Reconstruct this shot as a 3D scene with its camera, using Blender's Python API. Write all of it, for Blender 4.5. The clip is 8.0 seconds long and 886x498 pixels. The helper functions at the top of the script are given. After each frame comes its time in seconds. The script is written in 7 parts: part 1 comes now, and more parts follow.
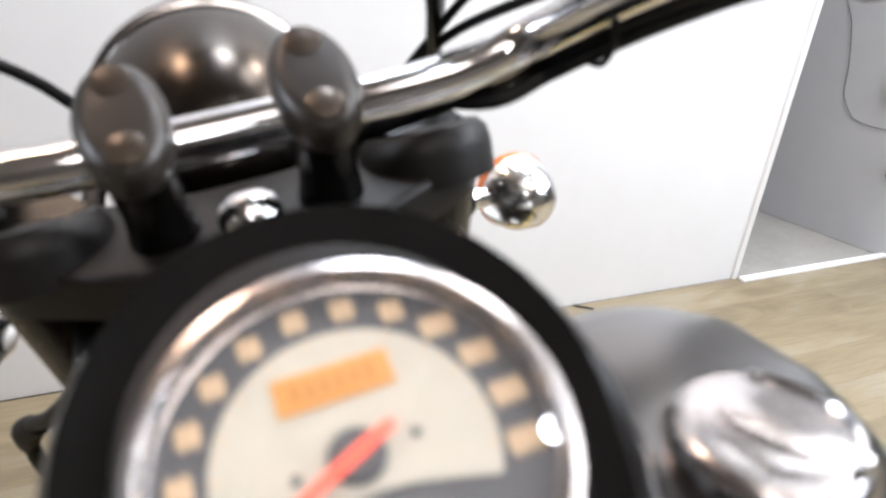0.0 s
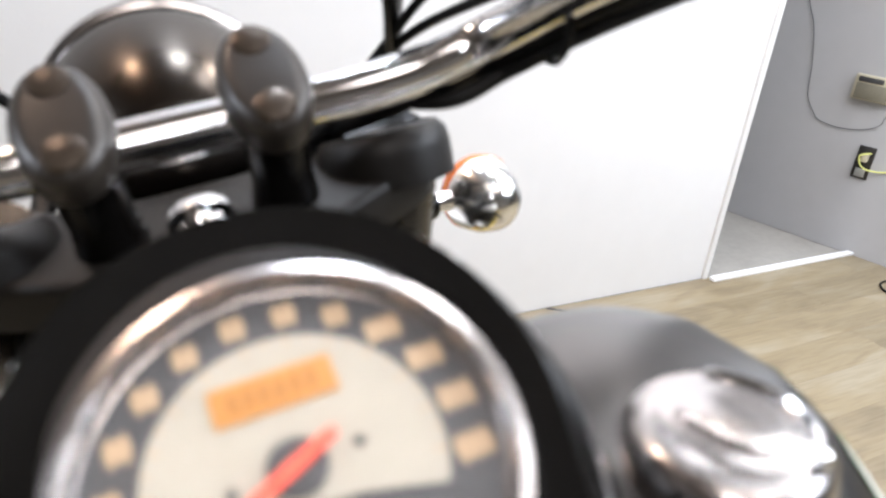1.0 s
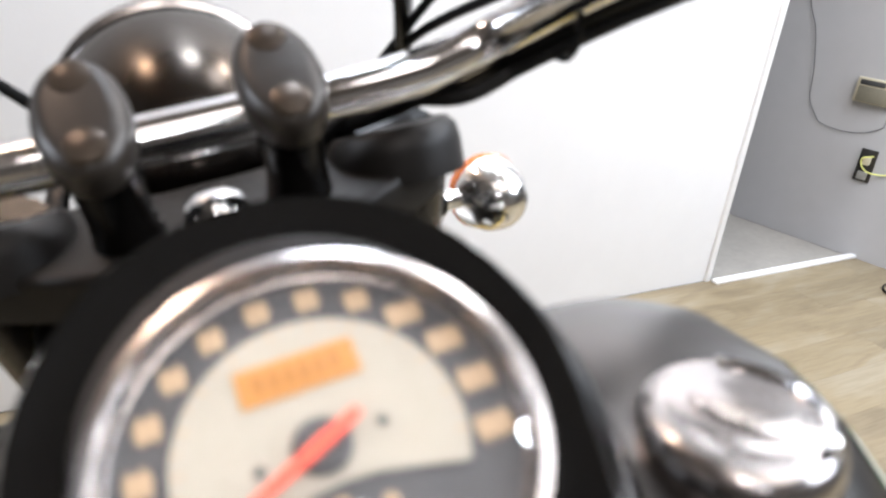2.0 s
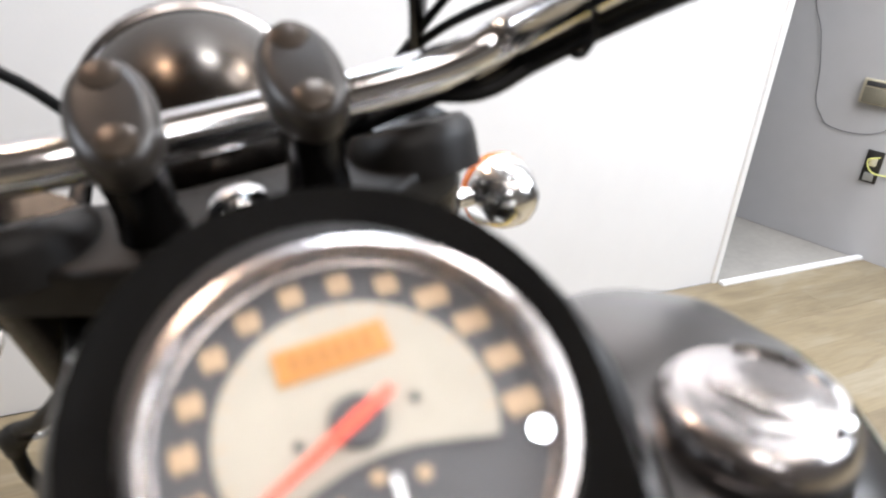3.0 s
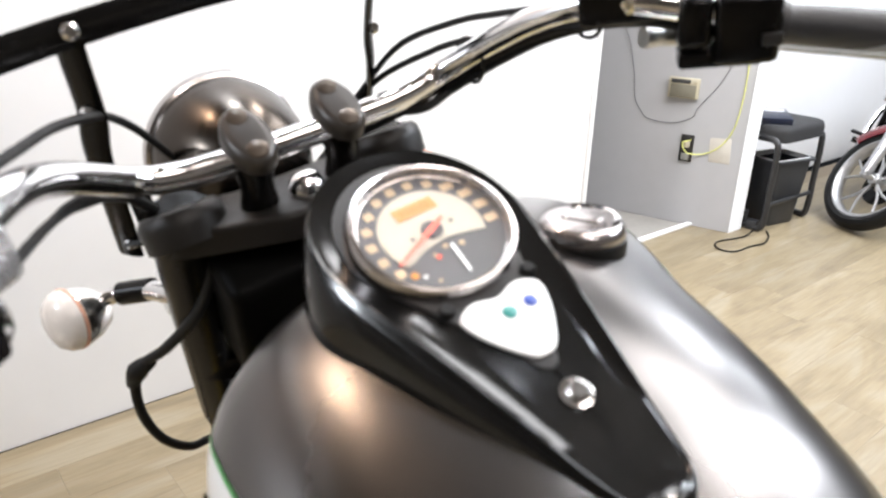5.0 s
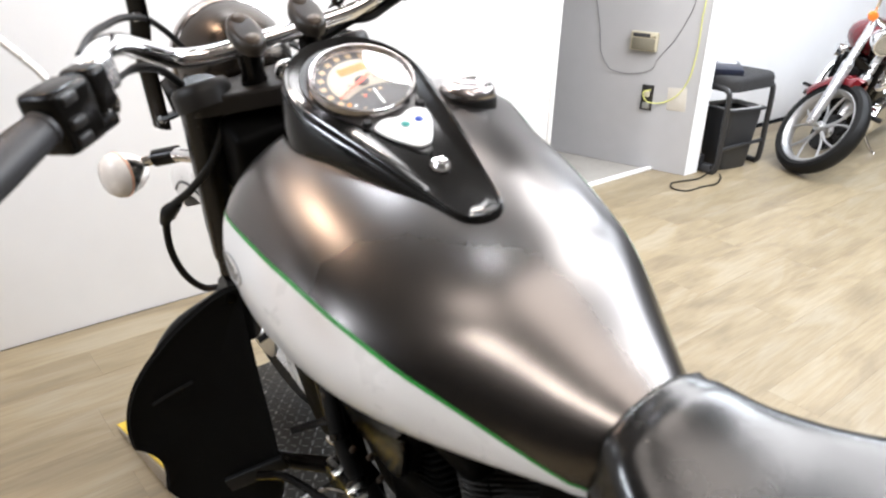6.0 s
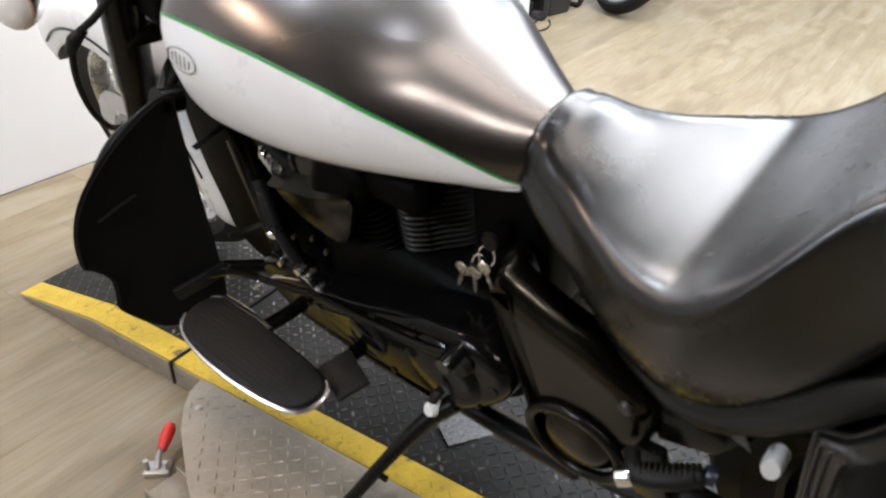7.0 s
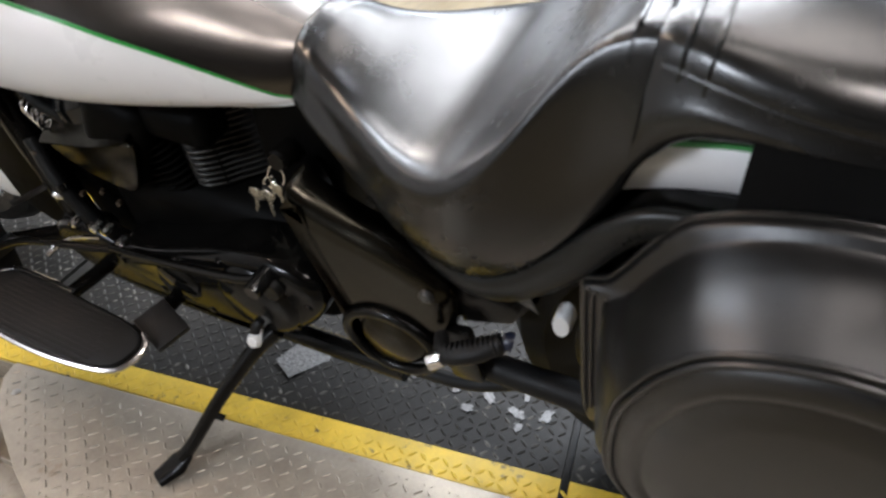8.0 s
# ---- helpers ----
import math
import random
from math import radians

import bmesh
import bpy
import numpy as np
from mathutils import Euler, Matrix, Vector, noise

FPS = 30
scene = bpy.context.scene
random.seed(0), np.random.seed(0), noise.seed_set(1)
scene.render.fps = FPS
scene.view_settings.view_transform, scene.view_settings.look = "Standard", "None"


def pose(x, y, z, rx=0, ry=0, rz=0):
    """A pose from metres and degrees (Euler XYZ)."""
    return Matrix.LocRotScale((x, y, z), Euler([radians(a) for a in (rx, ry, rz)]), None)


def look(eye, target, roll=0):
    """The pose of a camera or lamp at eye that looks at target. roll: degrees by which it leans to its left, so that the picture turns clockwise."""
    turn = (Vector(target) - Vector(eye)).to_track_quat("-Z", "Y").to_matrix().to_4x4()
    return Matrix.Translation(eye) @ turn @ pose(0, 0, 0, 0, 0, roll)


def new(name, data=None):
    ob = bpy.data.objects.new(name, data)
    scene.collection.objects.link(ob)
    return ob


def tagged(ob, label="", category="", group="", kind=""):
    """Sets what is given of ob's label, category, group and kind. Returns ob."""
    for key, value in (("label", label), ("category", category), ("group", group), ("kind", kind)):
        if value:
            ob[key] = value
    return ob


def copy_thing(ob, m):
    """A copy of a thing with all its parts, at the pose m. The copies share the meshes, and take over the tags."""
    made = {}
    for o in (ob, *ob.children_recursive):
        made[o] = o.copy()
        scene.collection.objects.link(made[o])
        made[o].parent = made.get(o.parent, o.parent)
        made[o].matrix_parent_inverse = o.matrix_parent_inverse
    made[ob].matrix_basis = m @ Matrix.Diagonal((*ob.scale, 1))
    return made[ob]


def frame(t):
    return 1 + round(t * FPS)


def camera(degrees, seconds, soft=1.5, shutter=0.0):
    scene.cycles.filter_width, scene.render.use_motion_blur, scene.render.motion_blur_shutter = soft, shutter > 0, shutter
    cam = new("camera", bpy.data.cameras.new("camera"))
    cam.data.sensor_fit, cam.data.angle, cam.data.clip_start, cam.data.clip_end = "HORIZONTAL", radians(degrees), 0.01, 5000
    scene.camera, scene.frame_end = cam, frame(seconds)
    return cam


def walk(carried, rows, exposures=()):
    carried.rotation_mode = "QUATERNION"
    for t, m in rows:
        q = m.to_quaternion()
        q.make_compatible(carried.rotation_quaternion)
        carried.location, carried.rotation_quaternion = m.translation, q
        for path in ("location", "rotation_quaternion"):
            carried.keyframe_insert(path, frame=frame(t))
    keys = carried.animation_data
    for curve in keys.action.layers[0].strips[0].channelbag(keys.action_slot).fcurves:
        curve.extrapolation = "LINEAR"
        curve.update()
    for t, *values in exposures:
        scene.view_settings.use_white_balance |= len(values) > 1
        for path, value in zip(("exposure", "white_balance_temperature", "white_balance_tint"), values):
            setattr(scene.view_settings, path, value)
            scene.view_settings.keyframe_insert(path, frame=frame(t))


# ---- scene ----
cam = camera(63.0, 8.0, 2.2)
cam.data.dof.use_dof = True
cam.data.dof.focus_distance, cam.data.dof.aperture_fstop = 2.4, 6.0
PATH = [
    (0, (-0.069, -0.132, 1.172), (0.799, 1.442, 0.295), 6.2),
    (0.5, (-0.058, -0.127, 1.174), (0.862, 1.432, 0.325), 6.2),
    (1, (-0.057, -0.131, 1.168), (0.873, 1.419, 0.311), 6.1),
    (1.5, (-0.062, -0.134, 1.166), (0.868, 1.419, 0.315), 6.1),
    (3, (-0.077, -0.141, 1.162), (0.841, 1.426, 0.324), 5.7),
    (3.5, (-0.096, -0.159, 1.167), (0.827, 1.415, 0.35), 4.8),
    (4, (-0.123, -0.189, 1.172), (0.812, 1.382, 0.36), 3.8),
    (4.2, (-0.138, -0.212, 1.166), (0.814, 1.34, 0.339), 2.5),
    (5.3, (-0.414, -0.496, 1.235), (0.85, 0.877, 0.515), 1.9),
    (5.5, (-0.438, -0.583, 1.238), (0.781, 0.821, 0.502), 1.6),
    (6, (-0.524, -0.731, 1.201), (0.682, 0.64, 0.384), 1.8),
    (6.5, (-0.67, -0.765, 1.174), (0.721, 0.337, 0.253), -0.2),
    (7, (-0.782, -0.799, 1.129), (0.616, 0.146, 0.056), 1.6),
    (7.5, (-0.795, -0.831, 1.111), (0.629, 0.021, -0.007), 1.0),
    (8, (-0.783, -0.893, 1.1), (0.727, -0.335, -0.087), 0.3),
]
walk(cam, [(t, look(eye, target, roll)) for t, eye, target, roll in PATH], [(0, -0.37, 5860, 10), (1.5, -0.39, 5860, 10), (4.2, -0.27, 6000, 10), (5.4, -0.06, 6030, 10), (7, -0.06, 5920, 10), (8, -0.06, 5860, 10)])

# ---------- light ----------
ROOM = pose(0, 0, 0, 0, 0, -1.2)   # the walls stand a little askew to the bike
LIGHT = 0.80
world = bpy.data.worlds.new("world")
scene.world = world
world.use_nodes = True
world.node_tree.nodes["Background"].inputs[0].default_value = (0.75, 0.78, 0.82, 1)
world.node_tree.nodes["Background"].inputs[1].default_value = 0.02


def ceiling_lamp(x, y, watts, size, colour, sy=None):
    d = bpy.data.lights.new("ceiling_lamp", "AREA")
    d.shape = "RECTANGLE" if sy else "DISK"
    d.size, d.energy, d.color = size, watts, colour
    if sy:
        d.size_y = sy
    ob = new("ceiling_lamp", d)
    ob.matrix_world = ROOM @ pose(x, y, 2.985)
    return ob


WARM, PALE, WHITE, COOL = (1.0, 0.70, 0.48), (1.0, 0.86, 0.74), (1.0, 0.95, 0.90), (0.965, 0.982, 1.0)
# bright white troffers over the open part of the showroom
for lx, ly, w in ((2.25, 0.62, 52), (1.99, -0.03, 46), (1.81, -0.77, 54), (3.06, -0.94, 95), (3.9, 0.5, 75), (2.73, -2.21, 100), (4.6, -1.1, 70), (5.9, 0.1, 60), (4.6, -2.5, 70)):
    ceiling_lamp(lx, ly, LIGHT * w, 1.3, WHITE if lx < 2.5 else COOL, 0.7)
# wall washers along the white wall; the one at x -4.10 is added unseen fill
for lx, w, size, tone in ((-4.10, 225, 0.90, COOL), (-0.90, 24, 0.30, WARM), (0.27, 32, 0.4, COOL), (1.15, 28, 0.32, PALE)):
    ceiling_lamp(lx, {0.4: 1.22, 0.30: 1.34}.get(size, 1.10), LIGHT * w, size, tone)
# downlights round the bike; the last is added unseen fill for its left side
for lx, ly, w, size, tone in ((0.325, -0.31, 3.6, 0.11, COOL), (0.57, -1.21, 21, 1.0, PALE), (0.86, 0.72, 14, 0.5, WHITE), (-0.42, -0.86, 7, 0.60, PALE), (-0.95, -1.66, 27, 0.45, PALE), (-0.79, -2.92, 34, 0.6, WHITE)):
    ceiling_lamp(lx, ly, LIGHT * w, size, tone)


# ---------- materials ----------
def material(name, colour, rough=0.5, metal=0.0, vary=0.12, scale=20.0, bump=0.0, bump_scale=120.0, spec=0.5, coat=0.0, rvary=0.08, stretch=None, coat_rough=0.04):
    m = bpy.data.materials.new(name)
    m.use_nodes = True
    nt = m.node_tree
    b = nt.nodes["Principled BSDF"]
    b.inputs["Metallic"].default_value = metal
    b.inputs["Specular IOR Level"].default_value = spec
    b.inputs["Coat Weight"].default_value = coat
    b.inputs["Coat Roughness"].default_value = coat_rough
    tc = nt.nodes.new("ShaderNodeTexCoord")
    vec = tc.outputs["Object"]
    if stretch:
        mp = nt.nodes.new("ShaderNodeMapping")
        mp.inputs["Scale"].default_value = stretch
        nt.links.new(vec, mp.inputs["Vector"])
        vec = mp.outputs["Vector"]
    n1, n2 = nt.nodes.new("ShaderNodeTexNoise"), nt.nodes.new("ShaderNodeTexNoise")
    n1.inputs["Scale"].default_value, n2.inputs["Scale"].default_value = scale, scale * 6.3
    n1.inputs["Detail"].default_value = n2.inputs["Detail"].default_value = 5
    nt.links.new(vec, n1.inputs["Vector"])
    nt.links.new(vec, n2.inputs["Vector"])
    mx = nt.nodes.new("ShaderNodeMath")
    mx.operation = "MULTIPLY_ADD"
    mx.inputs[1].default_value = 0.4
    nt.links.new(n2.outputs["Fac"], mx.inputs[0])
    half = nt.nodes.new("ShaderNodeMath")
    half.operation = "MULTIPLY"
    half.inputs[1].default_value = 0.6
    nt.links.new(n1.outputs["Fac"], half.inputs[0])
    nt.links.new(half.outputs[0], mx.inputs[2])
    ramp = nt.nodes.new("ShaderNodeValToRGB")
    lo, hi = [c * (1 - vary) for c in colour], [min(1, c * (1 + vary)) for c in colour]
    ramp.color_ramp.elements[0].position, ramp.color_ramp.elements[1].position = 0.3, 0.7
    ramp.color_ramp.elements[0].color, ramp.color_ramp.elements[1].color = (*lo, 1), (*hi, 1)
    nt.links.new(mx.outputs[0], ramp.inputs[0])
    nt.links.new(ramp.outputs[0], b.inputs["Base Color"])
    rr = nt.nodes.new("ShaderNodeMapRange")
    rr.inputs["From Min"].default_value, rr.inputs["From Max"].default_value = 0.3, 0.7
    rr.inputs["To Min"].default_value, rr.inputs["To Max"].default_value = max(0.0, rough - rvary), rough + rvary
    nt.links.new(mx.outputs[0], rr.inputs["Value"])
    nt.links.new(rr.outputs[0], b.inputs["Roughness"])
    if bump:
        n3 = nt.nodes.new("ShaderNodeTexNoise")
        n3.inputs["Scale"].default_value, n3.inputs["Detail"].default_value = bump_scale, 4
        nt.links.new(vec, n3.inputs["Vector"])
        bp = nt.nodes.new("ShaderNodeBump")
        bp.inputs["Strength"].default_value, bp.inputs["Distance"].default_value = bump, 0.002
        nt.links.new(n3.outputs["Fac"], bp.inputs["Height"])
        nt.links.new(bp.outputs["Normal"], b.inputs["Normal"])
    return m


def glass(name, colour=(1, 1, 1), rough=0.0, ior=1.45):
    m = bpy.data.materials.new(name)
    m.use_nodes = True
    b = m.node_tree.nodes["Principled BSDF"]
    b.inputs["Base Color"].default_value = (*colour, 1)
    b.inputs["Transmission Weight"].default_value = 1.0
    b.inputs["Roughness"].default_value, b.inputs["IOR"].default_value = rough, ior
    return m


def lit(m, colour, strength):
    b = m.node_tree.nodes["Principled BSDF"]
    b.inputs["Emission Color"].default_value = (*colour, 1)
    b.inputs["Emission Strength"].default_value = strength
    return m


M_CHROME = material("chrome", (0.86, 0.86, 0.87), 0.11, 1.0, 0.03, 30, rvary=0.03)
M_STRUT = material("satin_frame_black", (0.0095, 0.0100, 0.0095), 0.32, 0.0, 0.12, 20, 0.05, 600, spec=0.26)
M_SATINCHROME = material("brushed_chrome", (0.86, 0.85, 0.83), 0.20, 1.0, 0.04, 40)
M_CAPCHROME = material("soft_chrome", (0.50, 0.47, 0.46), 0.24, 1.0, 0.05, 40, rvary=0.03)
M_SATIN = material("satin_metallic_grey_paint", (0.105, 0.097, 0.092), 0.26, 1.0, 0.04, 9, rvary=0.01, coat=0.7, coat_rough=0.30)
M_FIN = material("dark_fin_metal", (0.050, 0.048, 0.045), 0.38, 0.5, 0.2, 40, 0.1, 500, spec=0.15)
M_SHELL = material("satin_bronze_shell_paint", (0.062, 0.053, 0.045), 0.24, 1.0, 0.03, 12, rvary=0.01)
M_COVER = material("dark_bronze_satin_paint", (0.034, 0.0315, 0.0250), 0.22, 1.0, 0.03, 12, rvary=0.01)
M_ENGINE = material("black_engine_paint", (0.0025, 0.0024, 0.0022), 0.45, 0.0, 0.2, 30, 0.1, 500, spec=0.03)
M_WHITE = material("pearl_white_paint", (0.84, 0.84, 0.84), 0.28, 0.0, 0.01, 8, coat=0.3, rvary=0.02)
M_GREEN = material("green_pinstripe", (0.035, 0.30, 0.05), 0.35, 0.0, 0.05, 30)
M_GLOSS = material("gloss_black_paint", (0.0045, 0.0045, 0.0045), 0.07, 0.0, 0.2, 20, rvary=0.03, spec=0.4)
M_CASE = material("black_case_lacquer", (0.0028, 0.0027, 0.0025), 0.12, 0.0, 0.3, 22, 0.06, 300, spec=0.15, rvary=0.05)
M_CONSOLE = material("black_console_paint", (0.0050, 0.0050, 0.0049), 0.14, 0.0, 0.15, 20, rvary=0.03, spec=0.45)
M_BLACK = material("satin_black_paint", (0.004, 0.0036, 0.0032), 0.22, 0.0, 0.25, 25, 0.1, 500, spec=0.18)
M_PANEL = material("matte_grey_plastic", (0.016, 0.015, 0.0145), 0.34, 0.0, 0.12, 40, 0.1, 900)
M_YOKE = material("brown_grey_cast_metal", (0.0090, 0.0076, 0.0064), 0.42, 0.0, 0.15, 30, 0.2, 500, spec=0.3)
M_CAP = material("satin_brown_black_cast", (0.030, 0.025, 0.0205), 0.34, 0.1, 0.05, 30, 0.03, 600, rvary=0.03)
M_BOLT = material("dark_bronze_plug", (0.062, 0.047, 0.034), 0.30, 0.5, 0.1, 60)
M_RUBBER = material("black_rubber", (0.006, 0.006, 0.006), 0.5, 0.0, 0.3, 30, 0.3, 300, spec=0.22)
M_GRIP = material("worn_grip_rubber", (0.028, 0.028, 0.03), 0.48, 0.0, 0.2, 40, 0.3, 500)
M_LEATHER = material("black_seat_vinyl", (0.0030, 0.0031, 0.0031), 0.25, 0.0, 0.4, 11, 0.12, 260, spec=0.48, rvary=0.05, coat=0.30, coat_rough=0.22)
M_BAG = material("black_bag_leather", (0.0050, 0.0050, 0.0048), 0.36, 0.0, 0.3, 9, 0.22, 380, spec=0.48, rvary=0.05, coat=0.34, coat_rough=0.30)
M_STITCH = material("faded_thread", (0.055, 0.048, 0.040), 0.6, 0.0, 0.2, 200, 0.4, 900)
M_SUEDE = material("dull_black_cloth", (0.004, 0.004, 0.004), 0.85, 0.0, 0.3, 30, 0.4, 300, spec=0.12)
M_CREAM = material("cream_dial", (0.30, 0.272, 0.222), 0.5, 0.0, 0.05, 60)
M_DIALDARK = material("charcoal_dial", (0.05, 0.05, 0.052), 0.5, 0.0, 0.1, 60)
M_TAN = material("tan_markings", (0.36, 0.255, 0.155), 0.5, 0.0, 0.05, 60)
M_LCD = lit(material("amber_display", (0.36, 0.165, 0.04), 0.4, 0.0, 0.08, 120), (1.0, 0.45, 0.1), 0.03)
M_LCDINK = material("display_segments", (0.30, 0.13, 0.03), 0.5, 0.0, 0.1, 60)
M_RED = material("red_needle", (0.75, 0.09, 0.05), 0.45, 0.0, 0.05, 50)
M_REDGLOSS = material("dark_red_metallic_paint", (0.13, 0.005, 0.010), 0.16, 0.2, 0.2, 12, coat=0.6)
M_PLATE = material("white_plastic", (0.78, 0.78, 0.77), 0.4, 0.0, 0.03, 30)
M_TEAL = material("teal_lens", (0.03, 0.22, 0.20), 0.25, 0.0, 0.1, 60)
M_BLUE = material("blue_lens", (0.04, 0.08, 0.36), 0.25, 0.0, 0.1, 60)
M_AMBER = material("amber_lens", (0.85, 0.20, 0.02), 0.2, 0.0, 0.08, 60, coat=0.5)
M_PINKLENS = material("faded_amber_ring", (0.72, 0.40, 0.27), 0.3, 0.0, 0.08, 60)
M_CLEARLENS = material("frosted_signal_lens", (0.80, 0.76, 0.72), 0.25, 0.0, 0.06, 60, coat=0.5)
M_GLASS = glass("clear_glass")
M_STEEL = material("worn_steel", (0.50, 0.50, 0.49), 0.32, 0.9, 0.2, 25, 0.15, 300)
M_KEY = material("brass_nickel_key", (0.72, 0.66, 0.52), 0.25, 0.9, 0.15, 60)
M_ALU = material("cast_aluminium_wheel", (0.55, 0.55, 0.55), 0.28, 0.8, 0.1, 30)
M_WALL = material("white_wall_paint", (0.86, 0.86, 0.87), 0.55, 0.0, 0.02, 2.5, 0.12, 160)
# partition side: base colour lowered to stand in for shade in the recess
M_SHADEDWALL = material("shaded_partition_paint", (0.43, 0.43, 0.44), 0.6, 0.0, 0.05, 2.0, 0.15, 160)
M_CONCRETE = material("recess_concrete", (0.30, 0.285, 0.26), 0.75, 0.0, 0.14, 6, 0.2, 120)
M_TRIM = material("white_trim_paint", (0.84, 0.84, 0.84), 0.4, 0.0, 0.03, 10)
M_CEIL = material("ceiling_paint", (0.20, 0.18, 0.165), 0.8, 0.0, 0.04, 3)
M_BACK = material("taupe_wall_paint", (0.115, 0.10, 0.085), 0.65, 0.0, 0.08, 2)
M_BEIGE = material("beige_plastic", (0.50, 0.46, 0.34), 0.45, 0.0, 0.06, 40)
M_PATCH = material("wall_filler_patch", (0.56, 0.53, 0.47), 0.7, 0.0, 0.08, 30)
M_YELLOWWIRE = material("yellow_wire", (0.72, 0.74, 0.22), 0.5, 0.0, 0.05, 60)
M_GREYWIRE = material("grey_wire", (0.03, 0.03, 0.03), 0.5, 0.0, 0.1, 60)
M_BIN = material("black_bin_plastic", (0.020, 0.021, 0.024), 0.42, 0.0, 0.12, 20, 0.1, 300)
M_CHAIR = material("black_chair_fabric", (0.016, 0.016, 0.017), 0.75, 0.0, 0.2, 60, 0.5, 500)
M_TUBE = material("black_powder_coat", (0.02, 0.02, 0.021), 0.4, 0.0, 0.15, 40)
M_NAVY = material("navy_plastic", (0.007, 0.010, 0.024), 0.35, 0.0, 0.1, 40)
M_REDGRIP = material("red_vinyl_grip", (0.62, 0.03, 0.02), 0.35, 0.0, 0.1, 40)
M_PAPER = material("scuffed_foil", (0.10, 0.10, 0.10), 0.35, 0.6, 0.6, 140, 1.0, 160)


def worn(name, paint, bare, amount, rough, metal, scale=14.0):
    """Paint worn through to what lies under it, in patches, with grime."""
    m = material(name, paint, rough, metal, 0.18, 22, 0.25, 260)
    nt = m.node_tree
    b = nt.nodes["Principled BSDF"]
    paint_out = b.inputs["Base Color"].links[0].from_socket
    tc = nt.nodes.new("ShaderNodeTexCoord")
    n = nt.nodes.new("ShaderNodeTexNoise")
    n.inputs["Scale"].default_value, n.inputs["Detail"].default_value, n.inputs["Roughness"].default_value = scale, 9, 0.72
    nt.links.new(tc.outputs["Object"], n.inputs["Vector"])
    r = nt.nodes.new("ShaderNodeValToRGB")
    r.color_ramp.elements[0].position, r.color_ramp.elements[1].position = 0.72 - amount, 0.78 - amount
    nt.links.new(n.outputs["Fac"], r.inputs[0])
    mix = nt.nodes.new("ShaderNodeMix")
    mix.data_type = "RGBA"
    nt.links.new(r.outputs[0], mix.inputs["Factor"])
    nt.links.new(paint_out, [s for s in mix.inputs if s.name == "A" and s.type == "RGBA"][0])
    [s for s in mix.inputs if s.name == "B" and s.type == "RGBA"][0].default_value = (*bare, 1)
    nt.links.new([s for s in mix.outputs if s.type == "RGBA"][0], b.inputs["Base Color"])
    return m


M_YELLOW = worn("worn_yellow_paint", (0.62, 0.43, 0.035), (0.085, 0.066, 0.028), 0.125, 0.5, 0.0, 24)
M_DECK = worn("worn_black_deck_paint", (0.0135, 0.0128, 0.0112), (0.13, 0.12, 0.105), 0.085, 0.50, 0.0, 26)
M_DECK.node_tree.nodes["Principled BSDF"].inputs["Specular IOR Level"].default_value = 0.2
M_DECKTREAD = worn("rubbed_tread_tops", (0.030, 0.0285, 0.025), (0.20, 0.19, 0.17), 0.17, 0.42, 0.3, 20)
M_TREAD = worn("bare_tread_plate", (0.37, 0.330, 0.270), (0.25, 0.205, 0.15), 0.10, 0.42, 0.5, 9)


